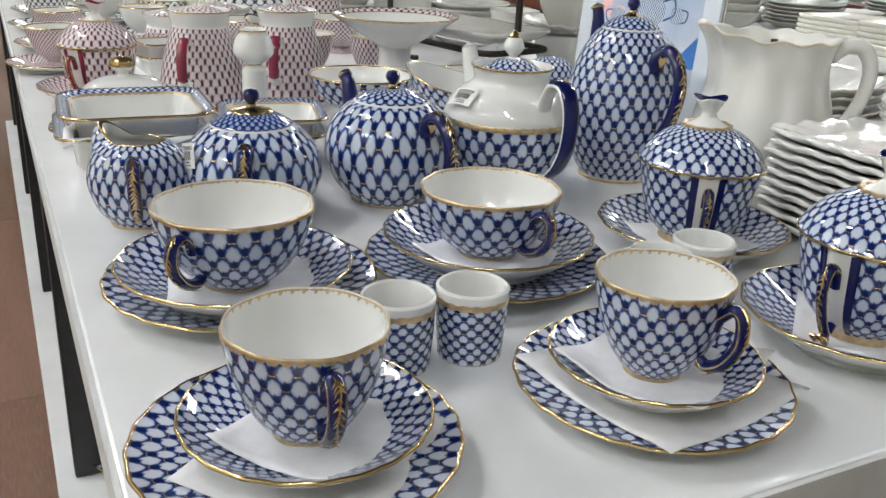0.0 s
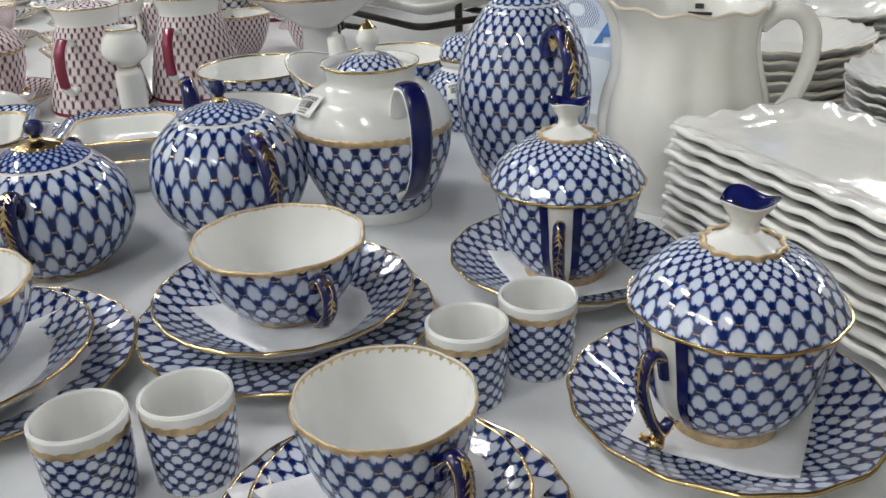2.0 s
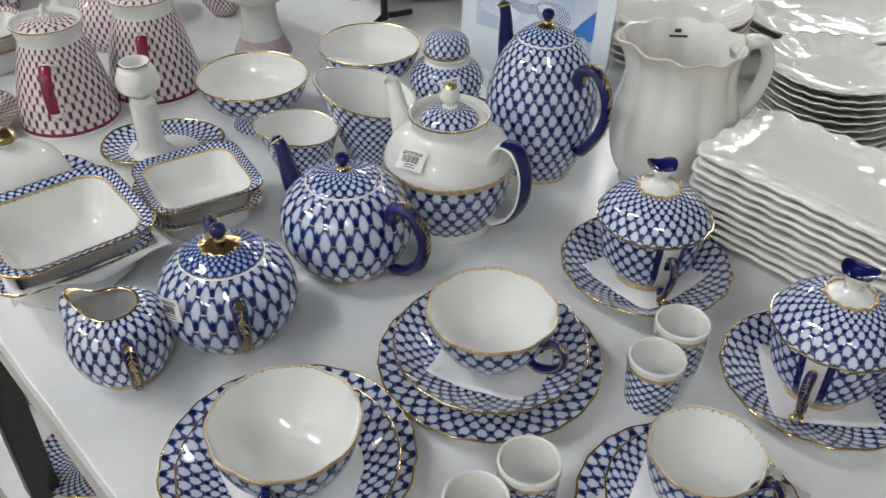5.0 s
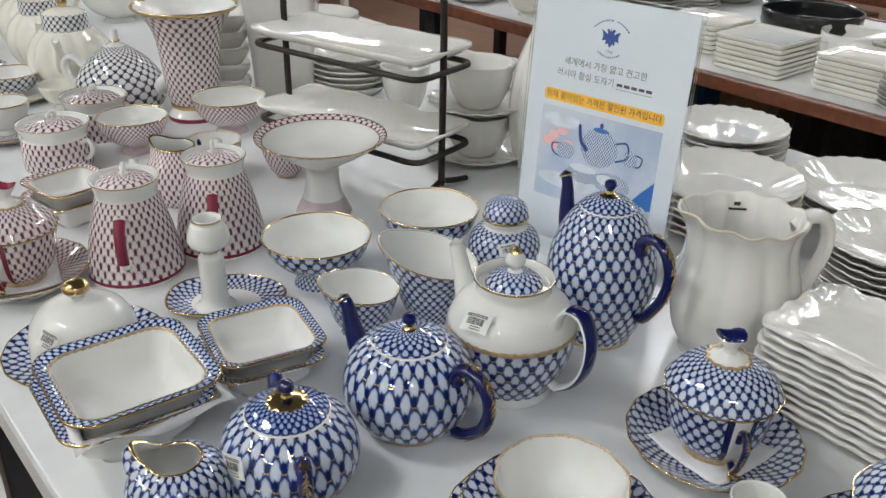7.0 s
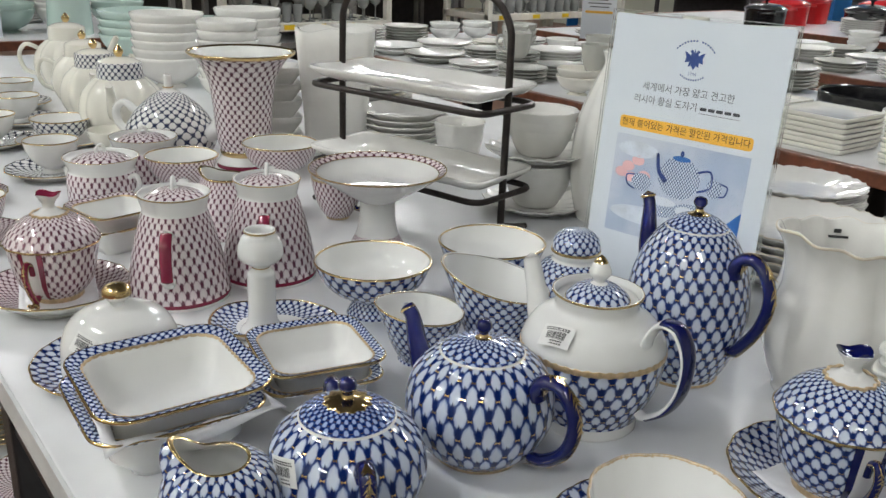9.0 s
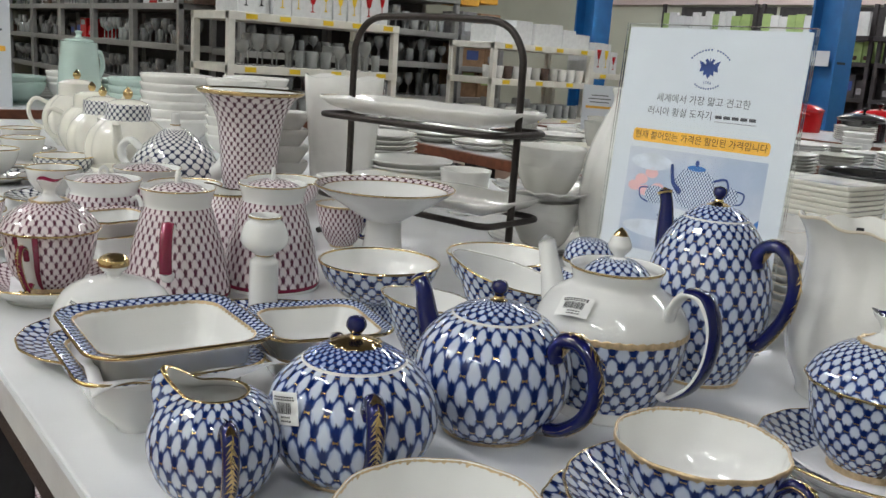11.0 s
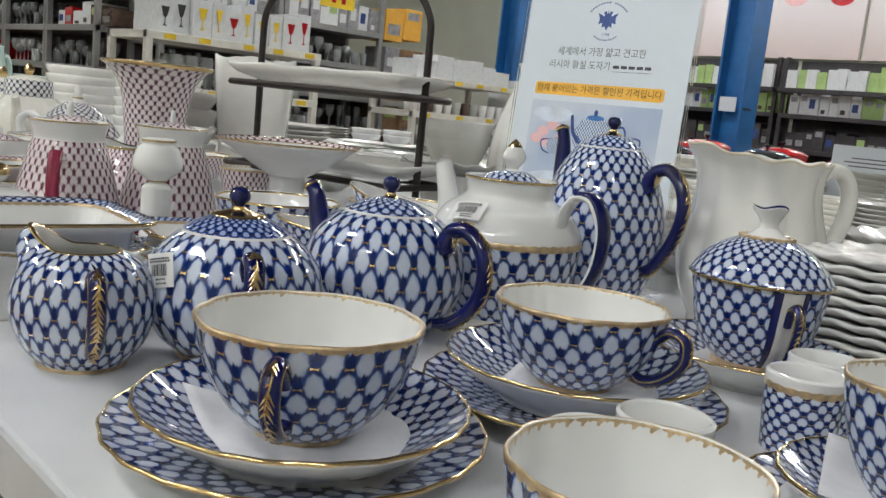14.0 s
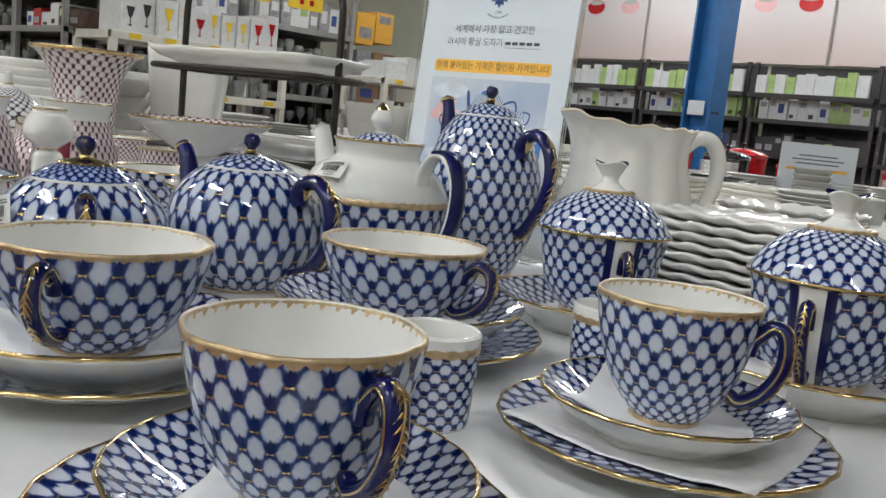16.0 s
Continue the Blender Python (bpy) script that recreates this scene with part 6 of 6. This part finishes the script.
for (x0, x1, ys) in ((1.62, 2.28, (1.62, 3.05)), (2.78, 3.42, (0.2, 3.05)), (1.7, 2.3, (0.1, 0.75))):
    y = ys[0]
    while y < ys[1]:
        x = x0
        while x < x1:
            r = rnd_b.choice((0.07, 0.085, 0.10))
            if rnd_b.random() < 0.72:
                far_stack(x + r, y, r, rnd_b.randint(2, 6), rnd_b.choice(mats_b), "plate")
            else:
                far_stack(x + 0.06, y, 0.06, rnd_b.randint(1, 4), rnd_b.choice(mats_b), "bowl")
            x += 2 * r + rnd_b.uniform(0.01, 0.05)
        y += 0.22
for i, (x, y) in enumerate(((1.72, 1.80), (1.90, 1.95), (1.72, 2.10), (2.05, 1.80), (1.85, 2.25))):
    white_cup(x, y + 0.02, T + 0.06, 0.042, 0.07, i * 70, "grey stoneware mug standing on plates", "grey mugs", GREYWARE)
for i in range(5):
    far_stack(0.35 + 0.2 * i, 3.75, 0.10, 2 + i % 2, [MINT, STONEWARE, MINT, STONEWARE, MINT][i], "bowl")


def mint_teapot(x, y):
    ob = thing("mint_pot", x, y, T, 30, "tall mint green pot with flat lid", "teapot")
    lathe("body", [(0.001, 0.002), (0.070, 0.002), (0.075, 0), (0.078, 0.004), (0.072, 0.12), (0.062, 0.22), (0.058, 0.235), (0.001, 0.237)], MINT, ob, 40, n=3)
    lathe("lid", [(0.05, 0.236), (0.048, 0.243), (0.015, 0.250), (0.010, 0.262), (0.013, 0.272), (0.001, 0.275)], MINT, ob, 32, n=3)
    tube("handle", [(0.06, 0, 0.19), (0.105, 0, 0.20), (0.118, 0, 0.14), (0.07, 0, 0.08)], [0.009] * 4, MINT, ob, 8, 4)


mint_teapot(0.93, 3.62)
for i in range(6):
    far_stack(0.22 + 0.17 * i, 4.05, 0.085, 6, [GREYWARE, STONEWARE][i % 2], "plate")


def red_pot(x, y, s, mat=None):
    ob = thing("casserole", x, y, T, 40, "glossy enamel casserole with lid and dark knob", "cooking pot", "enamel pots")
    mat = mat or RED_ENAMEL
    lathe("body", [(0.001, 0.002), (0.10 * s, 0.002), (0.11 * s, 0.006), (0.115 * s, 0.09 * s), (0.118 * s, 0.1 * s)], mat, ob, 32, n=2)
    lathe("lid", [(0.12 * s, 0.1 * s), (0.118 * s, 0.106 * s), (0.08 * s, 0.125 * s), (0.02 * s, 0.133 * s), (0.001, 0.134 * s)], mat, ob, 32, n=2)
    lathe("knob", [(0.006, 0.132 * s), (0.008, 0.145 * s), (0.018, 0.15 * s), (0.018, 0.157 * s), (0.001, 0.16 * s)], BLACKWARE, ob, 16, n=2)
    for a in (0, 180):
        tube("side_handle", [(0.112 * s, -0.035, 0.08 * s), (0.145 * s, -0.02, 0.084 * s), (0.145 * s, 0.02, 0.084 * s), (0.112 * s, 0.035, 0.08 * s)], [0.007] * 4, mat, ob, 8, 4, at=pose(0, 0, 0, 0, 0, a))


for i in range(7):
    for j in range(3):
        m = RED_ENAMEL if (i + j) % 3 else BLACKWARE
        if j == 0 and i % 2:
            far_stack(4.12 + 0.02 * i, 0.05 + 0.46 * i, 0.10, 7, STONEWARE, "plate")
        else:
            red_pot(4.12 + j * 0.27, 0.05 + 0.46 * i + 0.05 * j, 0.9 + 0.15 * ((i * 3 + j) % 3), m)


def notice(x, y, rz, h=0.25, w=0.18, z=T):
    ob = thing("price_notice", x, y, z, rz, "small white printed notice in a clear stand", "sign", "far notices")
    block("sheet", -w / 2, -0.002, 0.0, w / 2, 0.002, h, SHEET, ob)
    flat("orange_band", rounded(-w * 0.4, h * 0.52, w * 0.4, h * 0.57, 0.004), ORANGE, ob, -0.0026)
    for i, ww in enumerate((0.25, 0.34, 0.28)):
        flat("text_bar", [(-w * ww, h * (0.78 - i * 0.07)), (w * ww, h * (0.78 - i * 0.07)), (w * ww, h * (0.80 - i * 0.07)), (-w * ww, h * (0.80 - i * 0.07))], TEXT_GREY, ob, -0.0026)


notice(2.46 + 0.5, 1.34, -65, 0.19, 0.24)
notice(2.78, 2.75, -50, 0.20, 0.14)
notice(0.62, 3.62, -20, 0.36, 0.16)


# ---- shelving ----
def glass_material(name, colour, clear):
    g = Graph(name)
    g.set(Base_Color=c4(colour), Roughness=0.04, IOR=1.45, Transmission_Weight=clear, Coat_Weight=0.5, Coat_Roughness=0.03)
    return g.mat


GLASSY = glass_material("smoky_glassware", (0.30, 0.31, 0.31), 0.55)
CLEARISH = glass_material("pale_glassware", (0.62, 0.64, 0.63), 0.6)
BOX_WHITE = plain("white_box_print", (0.66, 0.67, 0.67), 0.5, 0, 0.08, 30)
BOX_GREEN = plain("pale_green_box_print", (0.36, 0.50, 0.18), 0.5, 0, 0.15, 12)
BOX_GREY = plain("grey_box_print", (0.30, 0.29, 0.30), 0.5, 0, 0.3, 20)
MUG_DARK = plain("brown_mugs", (0.10, 0.06, 0.045), 0.25, 0, 0.3, 20)


def goods_box(x, y, z, w, d, h, rz, mat, label, spot=None):
    ob = thing("goods_box", x, y, z, rz, label, "box", "shelf goods")
    block("carton", -w / 2, 0, 0, w / 2, d, h, mat, ob, min(w, h) * 0.02)
    if spot:
        flat("printed_goblet", [(-w * 0.25, h * 0.78), (w * 0.25, h * 0.78), (w * 0.12, h * 0.5), (w * 0.03, h * 0.45), (w * 0.03, h * 0.25), (w * 0.15, h * 0.2), (-w * 0.15, h * 0.2), (-w * 0.03, h * 0.25), (-w * 0.03, h * 0.45), (-w * 0.12, h * 0.5)], spot, ob, -0.002)
    elif "pack" not in label:
        k = int(x * 997 + y * 613 + z * 331) % 5
        lo, hi = (0.2, 0.12, 0.5, 0.3, 0.65)[k], (0.55, 0.32, 0.85, 0.72, 0.9)[k]
        flat("printed_panel", rounded(-w * 0.34, h * lo, w * (0.34, 0.1, 0.34, 0.2, 0.34)[k], h * hi, w * 0.03), (BOX_GREY, MUG_DARK, BOX_GREEN, NAVY, BOX_GREY)[k] if mat is not BOX_GREY else BOX_WHITE, ob, -0.002)


glass_proto = {}


def glass_profile(r, h, kind):
    if kind == "goblet":
        return [(0.001, 0.0), (r * 0.8, 0.0), (r * 0.75, 0.004), (0.005, 0.008), (0.004, h * 0.45), (r * 0.7, h * 0.55), (r, h * 0.78), (r * 0.86, h), (r * 0.80, h), (r * 0.9, h * 0.78), (0.001, h * 0.58)]
    return [(0.001, 0.002), (r * 0.7, 0.0), (r * 0.78, 0.003), (r, h), (r * 0.95, h), (r * 0.7, 0.01), (0.001, 0.008)]


def glass(x, y, z, r, h, mat, kind="tumbler"):
    key = (r, h, mat.name, kind)
    m = pose(x, y, z)
    if key in glass_proto:
        copy_thing(glass_proto[key], m)
        return
    ob = thing("drinking_glass" if mat in (GLASSY, CLEARISH) else "mug", 0, 0, 0, 0, "drinking glass standing on a shelf" if mat in (GLASSY, CLEARISH) else "plain glazed mug standing on a shelf", "glass" if mat in (GLASSY, CLEARISH) else "mug", "shelf glasses" if mat in (GLASSY, CLEARISH) else "shelf mugs")
    lathe("vessel", glass_profile(r, h, kind), mat, ob, 14, n=1)
    ob.matrix_basis = m
    glass_proto[key] = ob


FAR_GLASS = {"verts": [], "faces": [], "slots": []}


def far_glass(x, y, z, r, h, slot, kind):
    """Adds one glass of the aisle shelves to their joined glassware."""
    pr, seg = glass_profile(r, h, kind), 9
    b = len(FAR_GLASS["verts"])
    for rr, zz in pr:
        for k in range(seg):
            FAR_GLASS["verts"].append((x + rr * math.cos(2 * math.pi * k / seg), y + rr * math.sin(2 * math.pi * k / seg), z + zz))
    for i in range(len(pr) - 1):
        for k in range(seg):
            k2 = (k + 1) % seg
            FAR_GLASS["faces"].append((b + i * seg + k, b + i * seg + k2, b + (i + 1) * seg + k2, b + (i + 1) * seg + k))
            FAR_GLASS["slots"].append(slot)


def shelf_unit(x, y, w, d, levels, top, rz, mat, label, fills, tags=True, seed=1, joined=False):
    """A bolted steel rack; its front faces local -y. fills: what stands on each board."""
    ob = thing("shelving_unit", x, y, 0, rz, label, "shelving", "shelving units")
    M = pose(x, y, 0, 0, 0, rz)
    rnd = random.Random(seed)
    for px in (0, w - 0.04):
        for py in (0, d - 0.04):
            block("upright", px, py, 0, px + 0.04, py + 0.04, top, mat, ob, 0.003)
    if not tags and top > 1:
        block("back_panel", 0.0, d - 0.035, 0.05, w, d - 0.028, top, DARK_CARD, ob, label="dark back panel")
    for z, f in zip(levels, fills):
        bd = block("board", 0.0, -0.004, z - 0.045, w, d + 0.004, z, mat, ob, 0.003)
        if tags:
            k = 0.1
            while k < w - 0.12:
                block("shelf_tag", k, -0.0065, z - 0.036, k + 0.07, -0.0045, z - 0.008, YELLOW, bd, label="yellow price tag")
                k += rnd.uniform(0.2, 0.34)
        px = 0.08
        while px < w - 0.1:
            if f in ("white", "dark", "card", "green", "mixed", "grey", "packs", "red"):
                bw, bh = rnd.uniform(0.085, 0.12), rnd.uniform(0.17, 0.24)
                if f == "card":
                    bw, bh = rnd.uniform(0.16, 0.26), rnd.uniform(0.16, 0.28)
                if f in ("packs", "red"):
                    bw, bh = rnd.uniform(0.12, 0.2), rnd.uniform(0.10, 0.17)
                pm = {"grey": rnd.choice((BOX_GREY, BOX_GREY, BOX_WHITE)), "packs": rnd.choice((BOX_WHITE, BOX_WHITE, CARD)), "red": rnd.choice((DARK_CARD, RED_ENAMEL, BOX_WHITE, MUG_DARK)), "white": BOX_WHITE, "dark": DARK_CARD, "card": rnd.choice((CARD, CARD, DARK_CARD, BOX_GREY)), "green": rnd.choice((BOX_WHITE, BOX_GREEN, BOX_WHITE)), "mixed": rnd.choice((DARK_CARD, BOX_GREY, RED_ENAMEL, CARD, MUG_DARK))}[f]
                p = M @ Vector((px + bw / 2, 0.05 + rnd.uniform(0, 0.04), z))
                lab = {"grey": "pale grey carton on a shelf", "packs": "small white pack on a shelf", "red": "small boxed gift set on a shelf", "white": "white goblet carton with a printed glass", "dark": "dark printed carton on a shelf", "card": "brown carton on a shelf", "green": "pale carton with a green side", "mixed": "closed dark carton on a shelf"}[f]
                goods_box(p.x, p.y, z, bw * 0.96, min(0.28, d - 0.15), bh, rz, pm, lab, rnd.choice((YELLOW, YELLOW, RED_ENAMEL, INK)) if f == "white" else None)
                px += bw
            elif f in ("glass", "clear", "mugs"):
                r = rnd.uniform(0.032, 0.04) if f != "mugs" else 0.042
                r = round(r, 2)
                h = rnd.choice((0.10, 0.14, 0.18)) if f != "mugs" else 0.09
                kind = "goblet" if f != "mugs" and h > 0.12 else "tumbler"
                for row in (0.07, 0.19):
                    p = M @ Vector((px + r, row, z))
                    if joined:
                        far_glass(p.x, p.y, z, r, h, 0 if f == "glass" else 1, kind)
                    else:
                        glass(p.x, p.y, z, r, h, {"glass": GLASSY, "clear": CLEARISH, "mugs": rnd.choice((MUG_DARK, STONEWARE, GREYWARE))}[f], kind)
                px += 2 * r + (0.014 if f != "glass" else 0.03)
            else:
                px += 0.2
    return ob


CR = "cream steel shelving unit with yellow price tags"
GR = "grey bolted steel shelving full of dark glassware"
shelf_unit(2.10, 4.85, 1.15, 0.5, (0.30, 0.62, 0.90, 1.19), 1.19, 0, CREAM_METAL, CR, ("none", "clear", "clear", "white"), True, 3)
shelf_unit(4.15, 4.95, 1.05, 0.5, (0.30, 0.62, 0.90, 1.15), 1.15, 0, CREAM_METAL, CR, ("none", "clear", "mugs", "packs"), True, 5)
AISLE = "grey bolted steel shelving along an aisle, full of glassware"
for i in range(6):
    shelf_unit(2.50, 7.43 + i * 0.95, 0.94, 0.5, (0.35, 0.68, 0.98, 1.27, 1.56, 1.86), 2.15, -90, GREY_METAL, AISLE, ("none", "glass", ("glass", "clear", "red")[i % 3], ("red", "glass", "clear")[i % 3], ("clear", "dark", "glass")[i % 3], "dark"), False, 10 + i, True)
for i in range(2):
    shelf_unit(2.76 + i * 0.99, 6.05, 0.98, 0.5, (0.35, 0.70, 0.97, 1.22, 1.50), 2.0, 0, GREY_METAL, GR, ("none", "glass", "glass", "clear", "grey"), False, 20 + i, True)
far = mesh_object("glassware", FAR_GLASS["verts"], FAR_GLASS["faces"], [GLASSY, CLEARISH], None, slots=FAR_GLASS["slots"])
tagged(far, "rows of clear goblets and tumblers on grey steel shelving", "glassware", kind="stuff")
shelf_unit(4.76, 6.05, 0.50, 0.5, (0.35, 0.70, 0.96, 1.21), 1.22, 0, GREY_METAL, "low grey steel shelving stacked with brown cartons", ("none", "card", "card", "card"), False, 31)
for i in range(2):
    goods_box(4.90 + i * 0.21, 6.12, 1.46 + 0.03 * i, 0.20, 0.28, 0.26, 0, ORANGE, "orange carton stacked on brown cartons")
shelf_unit(5.26, 5.02, 0.42, 0.45, (0.30, 0.62, 0.98), 0.99, 0, CREAM_METAL, CR, ("none", "mugs", "white"), True, 33)
for i in range(2):
    cx = 3.0 + i * 0.42
    ob = thing("hanging_card", cx, 4.95, 1.50, -6 + 8 * i, "yellow hanging price card with dark print", "sign", "yellow cards")
    block("card", -0.14, -0.001, 0, 0.14, 0.001, 0.20, YELLOW, ob)
    for k in (-0.05, 0.03):
        flat("print_bar", rounded(k, 0.03, k + 0.035, 0.065, 0.004), RED_ENAMEL, ob, -0.0016)
    for k in (-0.1, 0.1):
        block("string", k - 0.001, -0.0005, 0.2, k + 0.001, 0.0005, 3.1, INK, ob)


def blue_post(x, y, w):
    ob = thing("steel_post", x, y, 0, TURN_TABLE, "blue painted steel column with a paper notice", "column", "blue columns")
    block("flange", -w / 2, -w / 2, 0, w / 2, -w / 2 + 0.02, 4.6, BLUE_PAINT, ob)
    block("flange", -w / 2, w / 2 - 0.02, 0, w / 2, w / 2, 4.6, BLUE_PAINT, ob)
    block("web", -0.012, -w / 2 + 0.02, 0, 0.012, w / 2 - 0.02, 4.6, BLUE_PAINT, ob)
    block("notice", -w / 2 - 0.004, -w * 0.3, 1.16, -w / 2 - 0.001, w * 0.3, 1.28, SHEET, ob)
    flat("notice_print", [(-w * 0.4, 1.18), (w * 0.1, 1.18), (w * 0.1, 1.20), (-w * 0.4, 1.20)], INK, ob, -w / 2 - 0.003)


blue_post(7.0, 4.02, 0.26)
blue_post(7.0, 6.62, 0.26)


# ---- far wall with lit banners ----
def banner_material():
    g = Graph("backlit_banner")
    c = g.node("ShaderNodeTexCoord")
    sep = g.node("ShaderNodeSeparateXYZ")
    g.link(c.outputs["Object"], sep.inputs[0])
    col = g.mix(g.step(sep.outputs[2], 1.8, 2.5), (0.56, 0.46, 0.43, 1), (0.62, 0.57, 0.56, 1))
    g.set(Base_Color=col, Roughness=0.5, Emission_Color=col, Emission_Strength=0.02)
    return g.mat


BANNER = banner_material()
for i, (y0, y1) in enumerate(((6.24, 8.4), (4.00, 6.20), (1.8, 3.96))):
    ob = thing("wall_banner", 9.35, y0, 0, 0, "large pale backlit banner with pictures of red pots", "banner", "wall banners")
    block("panel", -0.02, 0, 1.86, 0.02, y1 - y0, 3.2, BANNER, ob)
    for k in range(3):
        q = 0.25 + k * 0.5
        verts = [(-0.024, q + 0.13 * math.cos(a * 0.3), 2.50 + 0.09 * math.sin(a * 0.3)) for a in range(21)]
        mesh_object("printed_pot", verts, [tuple(range(21))], RED_ENAMEL if (k + i) % 2 else PHOTO_PINK, ob, smooth=False)
        verts = [(-0.026, q + 0.10 * math.cos(a * 0.3), 2.55 + 0.03 * math.sin(a * 0.3)) for a in range(21)]
        mesh_object("printed_lid", verts, [tuple(range(21))], GREYWARE, ob, smooth=False)
for i in range(4):
    shelf_unit(9.0, 7.3 - i * 1.35, 1.3, 0.42, (0.25, 0.62, 0.90, 1.26), 1.84, -90, DARK_CARD, "dark wall shelving filled with pale cartons", ("none", "none", "dark", "green"), False, 40 + i)
    shelf_unit(8.9, 7.3 - i * 1.35, 1.3, 0.1, (1.52,), 0.02, -90, DARK_CARD, "dark wall shelf filled with pale cartons", ("green",), False, 60 + i)


# ---- floor planks nearest the walk ----
def planks():
    me = bpy.data.meshes.new("plank")
    bm = bmesh.new()
    box(bm, 0, 0, -0.004, 0.148, 1.198, 0.0)
    bm.to_mesh(me)
    bm.free()
    me.materials.append(FLOOR)
    parent = bpy.data.objects["floor"]
    for i in range(9):
        for j in range(6):
            ob = new("plank", me)
            ob.parent = parent
            ob.matrix_basis = pose(-0.95 + i * 0.15, -1.6 + j * 1.2 + (i * 0.37) % 1.2, 0)


planks()
